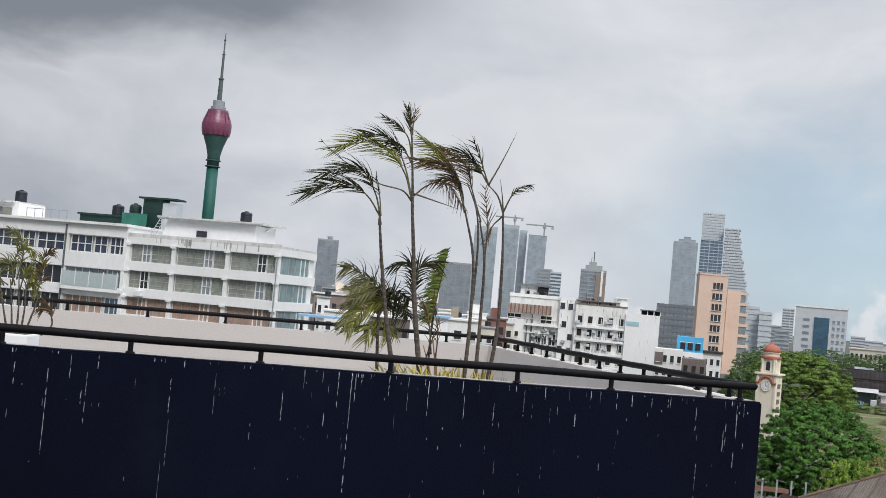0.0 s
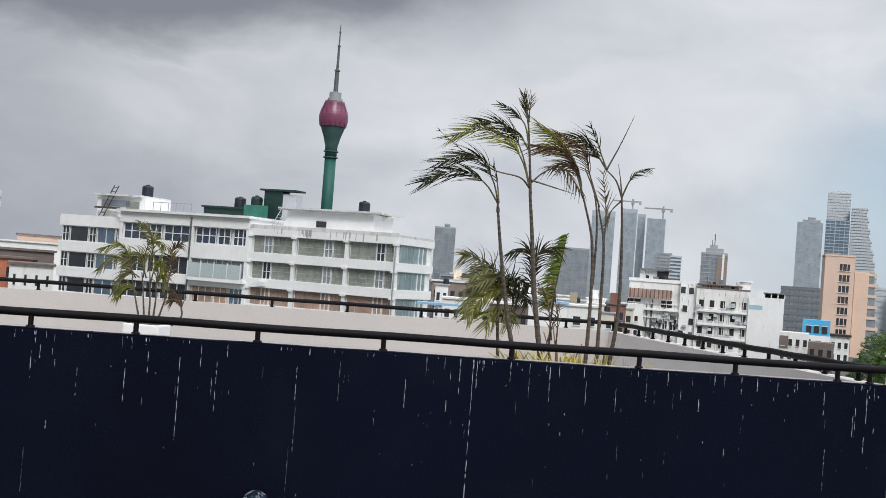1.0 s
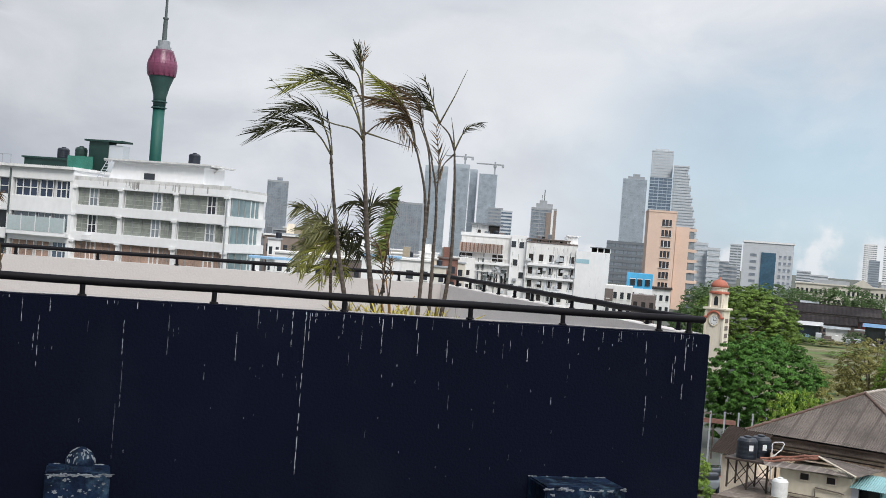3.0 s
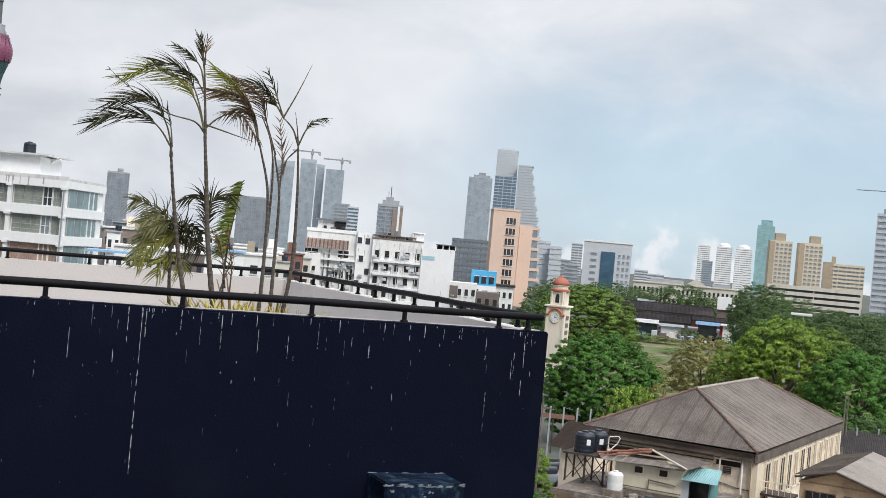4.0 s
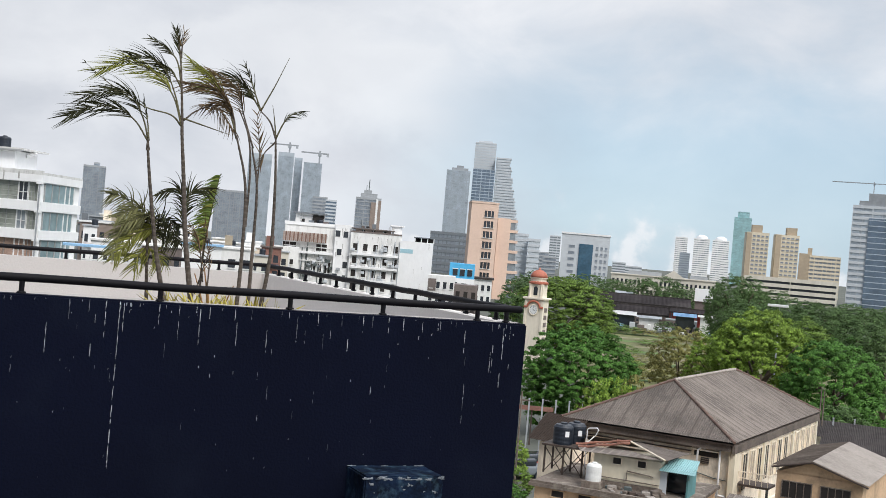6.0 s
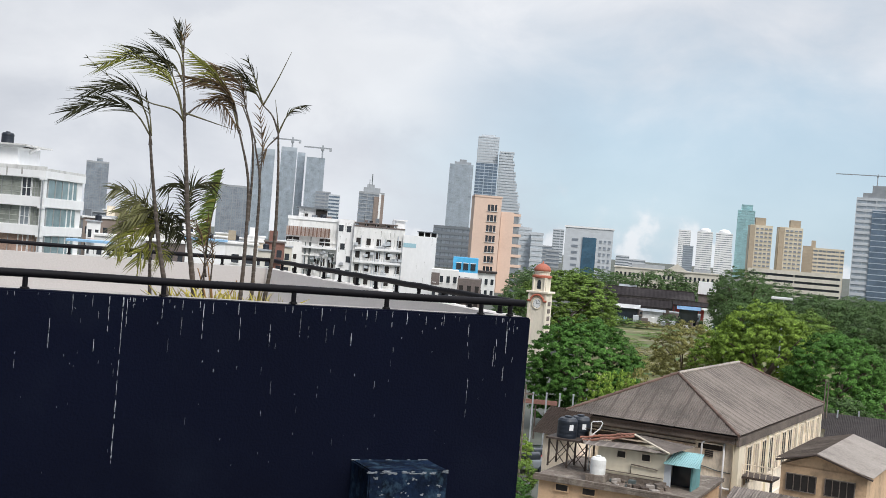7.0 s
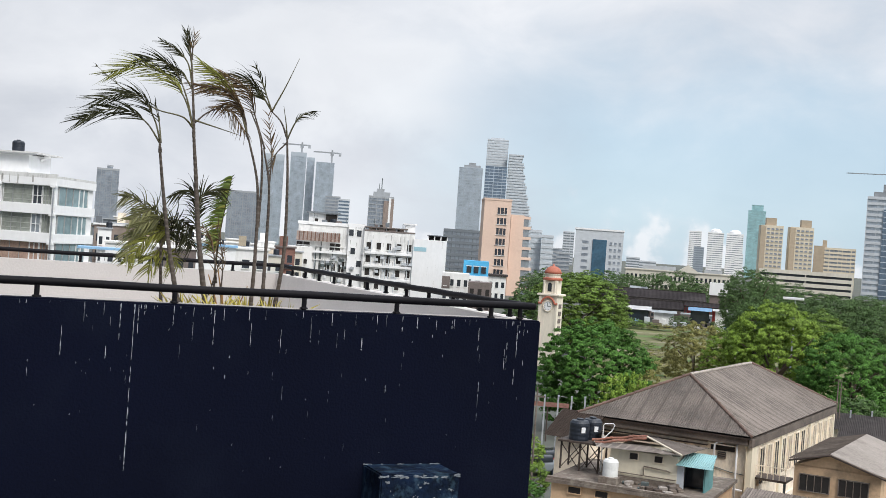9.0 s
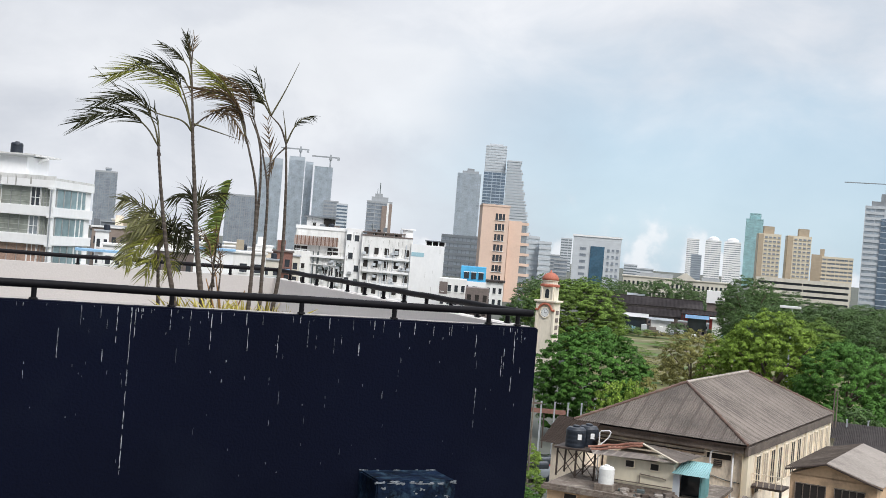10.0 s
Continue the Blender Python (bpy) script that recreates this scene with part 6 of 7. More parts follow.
for i, (u, d, top, wd, m_) in enumerate(((.334, 80, 6.6, 3.0, M_CROWN_LIGHT), (.352, 82, 6.9, 3.0, M_CROWN_LIGHT), (.366, 84, 6.8, 2.6, M_CROWN_DRY), (.272, 62, 1.8, 2.4, M_CROWN), (.262, 66, 2.0, 2.4, M_CROWN), (.267, 70, 2.2, 2.6, M_CROWN_MID), (.263, 76, 2.9, 2.6, M_CROWN_LIGHT), (.278, 56, 1.6, 2.2, M_CROWN_DRY),
                                         (.535, 92, 5.0, 5.0, M_CROWN), (.565, 90, 5.0, 5.5, M_CROWN_FAR), (.600, 92, 5.5, 6, M_CROWN))):
    tree(u, d, top, wd, m_, "leafy shrub behind the old house" if d > 70 else "weedy shrub beside the wall", 60 + i, 40, 40, .1, .1)

for i, (u, d, top, wd, m_) in enumerate(((.330, 246, 3.4, 9, M_CROWN_MID), (.345, 250, 2.2, 7, M_CROWN_FAR), (.356, 244, 1.8, 8, M_CROWN_MID), (.372, 242, 1.6, 7, M_CROWN_DRY), (.392, 250, 3.2, 6, M_CROWN_FAR),
                                         (.386, 214, 1.4, 9, M_CROWN_MID), (.352, 190, 1.6, 8, M_CROWN_MID), (.374, 172, 1.5, 7, M_CROWN_DRY), (.362, 158, 1.8, 6, M_CROWN_MID), (.381, 146, 2.2, 5, M_CROWN_DRY), (.428, 246, 3.0, 5, M_CROWN_FAR))):
    tree(u, d, top, wd, m_, "low scrubby bush at the edge of the field", 90 + i, 26, 40, .09, .0)

# ---- old house with a hipped corrugated roof ----
M_SOFFIT = material("weathered_eave_shade_board", (0.15, 0.12, 0.10), 0.9, 0.35, 3.0, stain=(0.05, 0.04, 0.035), stain_amount=0.8)
M_TEAL_PALE = material("pale_turquoise_roof_sheet", (0.20, 0.37, 0.38), 0.55, 0.15, 3, stain=(0.10, 0.2, 0.2), stain_amount=0.5)
M_SHUTTER_PALE = material("faded_cream_shutter", (0.42, 0.36, 0.28), 0.85, 0.25, 4.0, stain=(0.14, 0.11, 0.09), stain_amount=0.6)
HR = pose(23.32, 50.05, 0, 0, 0, 50.5)     # local x along the long side, local y along the short side
EAVE, RISE, LONG, SHORT = 7.42, 2.10, 18.5, 8.4
house = thing("old_house", HR, "old two-storey cream house with a hipped corrugated roof", "house")
part("wall", boxes((.55, LONG - .55, .15, SHORT - .55, 0, EAVE - .1)), M_CREAM_OLD, house)
# dark boards that stand in for the deep shade below the eaves
part("eave_board", boxes((.2, LONG - .2, .012, .146, EAVE - .50, EAVE - .12), (.18, .26, .2, SHORT - .2, EAVE - .42, EAVE - .12)), M_SOFFIT, house)


def hip_roof(parent, long_, short_, z, rise, mat_, mat_end):
    c = [(0, 0, z), (long_, 0, z), (long_, short_, z), (0, short_, z)]
    r0, r1 = (short_ * .45, short_ / 2, z + rise), (long_ - short_ * .43, short_ / 2, z + rise)
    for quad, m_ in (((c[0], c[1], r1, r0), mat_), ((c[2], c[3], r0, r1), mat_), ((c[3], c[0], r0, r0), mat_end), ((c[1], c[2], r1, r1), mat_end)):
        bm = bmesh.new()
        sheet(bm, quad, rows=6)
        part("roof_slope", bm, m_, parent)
    part("roof_underside", boxes((.05, long_ - .05, .05, short_ - .05, z - .12, z - .06)), M_RUST, parent)
    r = random.Random(4)
    for a, b, m_ in ((c[0], r0, M_RIDGE), (c[3], r0, M_RIDGE), (c[1], r1, M_RIDGE), (c[2], r1, M_RIDGE), (r0, r1, M_RIDGE_PALE)):
        a, b = Vector(a), Vector(b)
        n = int((b - a).length / .42)
        for i in range(n):
            bm = bmesh.new()
            p, q = a.lerp(b, i / n), a.lerp(b, (i + 1.12) / n)
            tube(bm, [p + Vector((0, 0, .04 + r.uniform(0, .02))), q + Vector((0, 0, .025))], [.075, .066], 8)
            part("ridge_tile", bm, m_, parent)


# darker ends and paler long slopes put the side light into the colour
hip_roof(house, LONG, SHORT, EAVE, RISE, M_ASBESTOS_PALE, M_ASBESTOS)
# windows and doors of the long side, facing the yard
for i in range(12):
    x = 2.1 + i * 1.36
    p = part("window", boxes((x, x + .74, .10, .16, EAVE - 2.4, EAVE - .75)), M_SHUTTER_PALE if i % 3 == 1 or i > 7 else M_INNER, house, "tall shuttered window")
    part("window_frame", ring_frame(x - .05, x + .79, .07, .16, EAVE - 2.46, EAVE - .69, .05), M_CREAM_OLD, p)
    part("mullion", boxes((x + .35, x + .39, .07, .12, EAVE - 2.4, EAVE - .75)), M_CREAM_OLD, p)
    p = part("window", boxes((x, x + .52, .10, .16, 1.3, 2.9)), M_GLASS, house)
    part("window_frame", boxes((x - .08, x + .60, .06, .16, 1.18, 1.28)), M_CREAM, p)
part("storey_band", boxes((.45, LONG - .5, .05, .16, 3.6, 3.85)), M_CREAM_OLD, house)
for x in (6.0, 12.2, 18.1):
    part("pilaster", boxes((x - .14, x + .14, .04, .16, 0, EAVE - .2)), M_CREAM, house)
part("corner_pilaster", boxes((.44, 1.3, .04, .34, 0, EAVE - .2)), M_CREAM, house, "cream corner pier")
# pipes, slot window and shutters of the short side
for name_, pts, r_ in (("down_pipe", [(.4, .72, 4.2), (.4, .72, EAVE - .35)], .045), ("down_pipe", [(.38, .30, 3.5), (.38, .30, EAVE - .45), (.2, .30, EAVE - .3)], .04),
                       ("waste_pipe", [(.42, 4.0, 5.22), (.42, .70, 5.30)], .045), ("waste_pipe", [(.42, 1.8, 4.98), (.42, .30, 4.92)], .045),
                       ("vent_pipe", [(.3, 1.9, 3.6), (.3, 1.75, 5.9), (.3, 1.72, 6.85), (.25, 1.55, 7.02), (.25, 1.35, 7.0)], .05), ("cable", [(.5, 2.6, 5.85), (.5, 1.6, 5.78), (.5, 1.0, 5.66), (.5, .3, 5.62)], .02)):
    bm = bmesh.new()
    tube(bm, pts, r_, 8)
    part(name_, bm, M_MAST if name_ == "cable" else M_CREAM if r_ < .045 else M_FRAME, house, smooth=True)
p = part("slot_window", boxes((.49, .56, .85, 1.95, 6.58, 6.82)), M_INNER, house, "dark slot window under the eave")
part("hood", boxes((.30, .56, .78, 2.02, 6.84, 6.90)), M_CREAM_OLD, p)
p = part("window", boxes((.49, .56, 1.25, 1.62, 6.24, 6.52)), M_INNER, house, "dark louvred window")
for i in range(3):
    part("louvre", boxes((.45, .5, 1.25, 1.62, 6.27 + .09 * i, 6.30 + .09 * i)), M_MOULD, p)
part("beam", boxes((.40, .56, .35, SHORT - .6, 7.02, 7.14)), M_ASBESTOS, house, "weathered timber wall plate")
for k, (z0, z1, mt) in enumerate(((6.90, 6.97, M_SOFFIT), (6.72, 6.76, M_RUST))):
    part("wall_batten", boxes((.36 + .04 * k, .56, 2.1, SHORT - .7, z0, z1)), mt, house, "weathered timber batten")
# little side balcony by the corner
part("balcony_slab", boxes((1.2, 2.6, -1.35, .12, 5.40, 5.50)), M_RUST, house, "dark rusty balcony slab")
for i in range(6):
    part("baluster", boxes((1.22, 1.25, -1.33 + i * .27, -1.30 + i * .27, 5.5, 6.05)), M_CREAM_OLD, house)
part("balcony_rail", boxes((1.20, 1.25, -1.36, .1, 6.03, 6.07)), M_CREAM_OLD, house)
part("balcony_rail", boxes((1.20, 1.25, -1.36, .1, 5.76, 5.79)), M_CREAM_OLD, house)
part("balcony_post", boxes((1.2, 1.3, -1.35, -1.25, 0, 5.4)), M_MAST, house)

# ---- annex in front of the old house ----
# local x runs towards the house's near corner, local y away from the eye
AX = pose(13.75, 48.0, 0, 0, 0, -35)
AT = 5.55
annex = thing("annex", AX, "faded peach annex with a stained flat roof and low parapet", "building")
part("body", boxes((-.05, 6.2, .0, 6.0, 0, AT)), M_PEACH_OLD, annex)
part("roof_slab", boxes((-.25, 6.4, -.25, 6.0, AT, AT + .14)), M_MOULD, annex, "mouldy roof slab")
part("parapet", boxes((-.2, 6.3, -.2, -.04, AT + .14, AT + .24)), M_MOULD, annex, "mouldy parapet kerb")
for x in (.72, 1.88):
    p = part("window", boxes((x, x + .52, -.06, .02, AT - .34, AT - .09)), M_INNER, annex)
    part("window_frame", ring_frame(x - .04, x + .56, -.09, .01, AT - .38, AT - .05, .04), M_PEACH_OLD, p)
part("gutter_stain", boxes((2.9, 6.3, -.215, -.2, AT + .16, AT + .24)), M_MOULD, annex, "mouldy band along the parapet")
hut = thing("rooftop_hut", AX, "whitewashed rooftop hut with a patched corrugated roof", "hut")
part("wall", boxes((1.9, 4.76, 1.6, 4.2, AT + .14, AT + 1.45)), M_CREAM, hut)
APEX = Vector((3.06, 2.9, AT + 1.94))
bm = bmesh.new()
sheet(bm, ((1.40, 1.2, AT + 1.46), (5.05, 1.2, AT + 1.58), APEX + Vector((.02, 0, 0)), (.85, 2.5, AT + 1.52)), .10, .016, 5)
part("roof_slope", bm, M_ASBESTOS_PALE, hut)
bm = bmesh.new()
sheet(bm, ((5.05, 1.2, AT + 1.58), (5.50, 3.6, AT + 1.66), APEX + Vector((.02, .02, 0)), APEX), .10, .016, 5)
part("roof_slope", bm, M_ASBESTOS, hut)
bm = bmesh.new()
sheet(bm, ((5.5, 4.6, AT + 1.5), (.9, 4.6, AT + 1.4), (.85, 2.5, AT + 1.52), APEX), .10, .016, 5)
part("roof_slope", bm, M_ASBESTOS, hut)
for k in range(2):
    for i in range(12):
        lo_, hi_ = Vector((.80 + .25 * k, 2.45 - .42 * k, AT + 1.55 - .05 * k)), APEX + Vector((.05 * k, -.30 * k, .03 - .07 * k))
        bm = bmesh.new()
        tube(bm, [lo_.lerp(hi_, i / 12) + Vector((0, 0, .03 * math.sin(i * 5 + k))), lo_.lerp(hi_, (i + 1.15) / 12)], [.062, .042], 8)
        part("ridge_tile", bm, M_TILE, hut)
bm = bmesh.new()
tube(bm, [APEX, (4.2, 1.85, AT + 1.76), (5.0, 1.2, AT + 1.62)], .042, 8)
part("white_flashing", bm, M_CREAM, hut, "white mortar flashing")
for x in (2.75, 3.80):
    p = part("window", boxes((x, x + .34, 1.56, 1.62, AT + 1.12, AT + 1.38)), M_INNER, hut, "small dark window")
    part("window_frame", ring_frame(x - .03, x + .37, 1.54, 1.6, AT + 1.09, AT + 1.41, .03), M_CREAM_OLD, p)
bm = bmesh.new()
tube(bm, [(3.38, 1.52, AT + .5), (3.38, 1.52, AT + .90), (4.35, 1.52, AT + .84), (4.5, 1.52, AT + .80)], .03, 6)
part("pipe", bm, M_MOULD, hut)
bm = bmesh.new()
tube(bm, [(2.0, 1.52, AT + .52), (4.75, 1.52, AT + .50)], .025, 6)
part("pipe", bm, M_MOULD, hut)
part("stain_plinth", boxes((1.88, 4.76, 1.56, 1.6, AT + .14, AT + .38)), M_MOULD, hut, "mouldy wall foot")
stall = thing("rooftop_cabin", AX @ pose(.30, 1.25, 0), "turquoise sheet-metal cabin with an open dark doorway", "cabin")
part("side_panel", boxes((5.55, 5.62, .4, 1.9, AT + .14, AT + 1.16)), M_TEAL_SHEET, stall)
part("back_panel", boxes((4.5, 5.6, 1.9, 1.96, AT + .14, AT + 1.3)), M_TEAL_SHEET, stall)
# dark block that stands in for the shaded inside of the cabin
part("inner_shade_block", boxes((4.6, 5.5, 1.2, 1.88, AT + .14, AT + 1.12)), M_GLASS, stall)
part("left_panel", boxes((4.3, 4.36, .4, 1.9, AT + .14, AT + 1.18)), M_PALEGREY, stall)
part("door", boxes((4.38, 4.75, .36, .4, AT + .16, AT + 1.10)), M_PALEGREY, stall, "pale grey open door leaf")
bm = bmesh.new()
sheet(bm, ((4.45, .05, AT + 1.14), (5.95, .05, AT + 1.14), (5.75, 1.75, AT + 1.52), (4.6, 1.75, AT + 1.52)), .09, .012, 3)
part("roof", bm, M_TEAL_PALE, stall, "turquoise corrugated roof sheet")
# tanks
stand = thing("tank_stand", AX @ pose(-.55, 2.4, AT + .14), "rusty steel frame carrying black water tanks", "tank stand")
SH = 1.2
for x in (0, .85, 1.7):
    for y in (0, 1.1):
        part("leg", boxes((x - .035, x + .035, y - .035, y + .035, 0, SH)), M_RUST, stand)
for x in (0, .85):
    for y in (0, 1.1):
        for a, b in (((x, y, .05), (x + .85, y, SH - .1)), ((x + .85, y, .05), (x, y, SH - .1))):
            bm = bmesh.new()
            tube(bm, [a, b], .022, 6)
            part("brace", bm, M_RUST, stand)
part("platform", boxes((-.1, 1.8, -.2, 1.75, SH, SH + .08)), M_RUST, stand)
tank(.10, 2.75, AT + .14 + SH + .08, .43, .92, M_TANK, AX)
tank(.42, 3.55, AT + .14 + SH + .08, .43, .94, M_TANK, AX)
for x, y in ((.10, 2.75), (.42, 3.55)):
    lb = link("tank_sticker", boxes((-.09, .09, -.012, 0, -.12, .12)), M_FRAME)
    lb.matrix_world = AX @ pose(x, y, AT + 1.9, 0, 0, 40) @ pose(0, -.452, 0)
    tagged(lb, "plain white sticker on a black water tank", "sticker", "tank stickers")
tank(2.2, .75, AT + .44, .32, .74, M_TANK_WHITE, AX, "white plastic water tank on a small plinth")
pl = link("tank_plinth", soft_box(-.40, .40, -.40, .40, 0, .30, .03), M_MOULD)
pl.matrix_world = AX @ pose(2.2, .75, AT + .14)
tagged(pl, "stained masonry plinth under a white tank", "plinth")
bm = bmesh.new()
tube(bm, [(1.13, 2.9, AT + .14), (1.12, 2.9, AT + 2.16), (1.18, 2.9, AT + 2.23), (1.55, 2.9, AT + 2.29), (1.62, 2.9, AT + 2.22), (1.52, 2.9, AT + 1.98), (1.2, 2.7, AT + 1.62)], .024, 8)
pp = link("tank_pipe", bm, M_FRAME)
pp.matrix_world = AX
tagged(pp, "bent white plastic pipe above the tanks", "pipe")
r5 = random.Random(8)
for i in range(34):
    x, y = r5.uniform(2.7, 5.1), r5.uniform(.1, 1.4)
    s = r5.uniform(.06, .18)
    o = link(r5.choice(("bucket", "crate")), soft_box(-s, s, -s * .7, s * .7, 0, s * r5.uniform(.6, 1.6), .02, 1), r5.choice((M_RUST, M_MAST, M_MOULD, M_ASBESTOS_LIGHT, M_ASBESTOS, M_MOULD)))
    o.matrix_world = AX @ pose(x, y, AT + .14, 0, 0, r5.uniform(0, 90))
    tagged(o, "weathered oddment standing on the flat roof", "clutter", "roof clutter")
# low building to the left of the house, with a dark roof
e = thing("lean_to", pose(14.7, 54.0, 0, 0, 0, -38), "low white outbuilding with a dark sagging roof", "shed")
part("wall", boxes((.75, 2.3, .1, 2.4, 0, 6.5)), M_CREAM_OLD, e)
bm = bmesh.new()
sheet(bm, ((.3, -.3, 6.58), (2.4, -.3, 6.55), (2.2, 2.6, 7.52), (.0, 2.6, 7.52)), .12, .02, 5)
part("roof_slope", bm, M_LEANROOF, e)
# gabled shed
gs = thing("gabled_shed", pose(23.5, 43.3, 0, 0, 0, -39.5), "tan workshop with a shallow corrugated gable roof and wide windows", "shed")
part("wall", boxes((-1.4, 1.9, .25, 7.4, 0, 7.35)), M_PEACH_OLD, gs)
bm = bmesh.new()
vs = [bm.verts.new(p) for p in ((-1.4, .25, 7.3), (1.9, .25, 7.3), (0, .25, 7.86), (-1.4, .4, 7.3), (1.9, .4, 7.3), (0, .4, 7.86))]
bm.faces.new(vs[:3]); bm.faces.new(vs[3:][::-1])
for i in range(3):
    bm.faces.new((vs[i], vs[3 + i], vs[3 + (i + 1) % 3], vs[(i + 1) % 3]))
part("gable", bm, M_PEACH_OLD, gs)
# left slope takes the darker sheet, right slope the lighter one
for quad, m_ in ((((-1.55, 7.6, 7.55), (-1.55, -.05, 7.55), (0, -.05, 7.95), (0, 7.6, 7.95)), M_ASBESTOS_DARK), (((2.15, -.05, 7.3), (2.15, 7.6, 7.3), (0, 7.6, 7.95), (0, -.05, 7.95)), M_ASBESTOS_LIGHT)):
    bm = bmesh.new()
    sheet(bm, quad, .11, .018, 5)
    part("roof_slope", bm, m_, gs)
for a, b in (((-1.55, -.08, 7.50), (0, -.08, 7.90)), ((0, -.08, 7.90), (2.15, -.08, 7.25))):
    bm = bmesh.new()
    tube(bm, [a, b], .045, 6)
    part("barge_board", bm, M_RUST, gs)
for x0, x1 in ((-1.15, -.02), (.35, 1.45)):
    p = part("window", boxes((x0, x1, .2, .27, 6.35, 6.98)), M_INNER, gs, "wide barred window")
    part("window_frame", ring_frame(x0 - .03, x1 + .03, .17, .26, 6.32, 7.01, .035), M_MOULD, p)
    for i in range(1, 4):
        x = x0 + (x1 - x0) * i / 4
        part("mullion", boxes((x - .015, x + .015, .17, .23, 6.35, 6.98)), M_MOULD, p)
lean = thing("lean_to", pose(23.5, 43.3, 0, 0, 0, -39.5), "low corrugated lean-to roof before the workshop", "shed")
bm = bmesh.new()
sheet(bm, ((-3.2, -2.6, 5.3), (2.6, -2.6, 5.3), (2.6, .2, 6.1), (-3.2, .2, 6.1)), .11, .018, 5)
part("roof_slope", bm, M_ASBESTOS_PALE, lean)
part("wall", boxes((-3.0, 2.4, -2.3, .1, 0, 5.3)), M_PEACH_OLD, lean)
# roofs and wall behind, along the railway
for u0, u1, d, v, lab in ((.535, .66, 80, -.1335, "long low grey-roofed railway store"), (.545, .66, 70, -.1465, "low grey-roofed store behind the workshop")):
    e, w, h = block("railway_store", lab, "shed", u0, u1, d, v, 0, None, None)
    part("wall", boxes((-w / 2, w / 2, .3, 5, 0, h - .8)), M_CREAM_OLD, e)
    bm = bmesh.new()
    sheet(bm, ((-w / 2, -.2, h - .8), (w / 2, -.2, h - .8), (w / 2, 4, h), (-w / 2, 4, h)), .12, .02, 4)
    part("roof_slope", bm, M_DARKROOF, e)
# street fence, parked car and red hoarding by the street
for i, fu in enumerate([.262 + .012 * i for i in range(9)] + [.559, .580]):
    e = thing("fence_post", spot(fu, 84), "slim weathered concrete fence post", "fence post", "fence posts")
    part("shaft", boxes((-.06, .06, -.05, .05, 0, 4.6)), M_CONCRETE, e)
    part("cap", boxes((-.07, .07, -.07, .07, 4.6, 4.7)), M_CONCRETE, e)
for i, (u, d, hh) in enumerate(((.545, 84, 6.9), (.548, 84, 6.7), (.267, 72, 6.6))):
    e = thing("utility_pole", spot(u, d), "grey concrete utility pole", "pole", "utility poles")
    bm = bmesh.new()
    tube(bm, [(0, 0, 0), (0, 0, hh)], [.07, .045], 10)
    part("shaft", bm, M_MOULD, e)
    if i == 2:
        part("crossarm", boxes((-.5, .5, -.05, .05, hh - .6, hh - .5)), M_MOULD, e)
e, w, h = block("hoarding", "low brick-red street hoarding on posts", "hoarding", .258, .296, 92, -.1290, 0, None, None)
part("panel", boxes((-w / 2, w / 2, 0, .1, h - .35, h)), M_BRICK_DULL, e)
for x in (-w / 2 + .2, 0, w / 2 - .2):
    part("post", boxes((x - .06, x + .06, .1, .22, 0, h)), M_RUST, e)


def car(m, paint, label):
    e = thing("car", m, label, "car", "parked cars")
    bm = soft_box(-2.0, 2.0, -.8, .8, .35, .95, .14, 3)
    part("body", bm, paint, e, smooth=True)
    part("cabin", soft_box(-1.1, 1.2, -.7, .7, .9, 1.45, .2, 3), M_GLASS, e, smooth=True)
    for x in (-1.25, 1.25):
        for y in (-.78, .78):
            bm = bmesh.new()
            bmesh.ops.create_cone(bm, cap_ends=True, segments=18, radius1=.32, radius2=.32, depth=.2, matrix=Matrix.Translation((x, y, .32)) @ Matrix.Rotation(radians(90), 4, "X"))
            part("wheel", bm, M_TANK, e)


car(spot(.268, 78, .0, 20), M_DARKBLOCK, "dark grey car parked by the street fence")
car(spot(.279, 80, .0, 20), M_RED, "red car parked by the street fence")
car(spot(.5760, 141, 0.0, 20), M_WHITE, "white car parked under the trees")
yd = link("yard", boxes((0, 40, 36, 64, -.1, .05)), M_YARD)
tagged(yd, "dirty concrete yard round the old house", "yard", kind="structure")

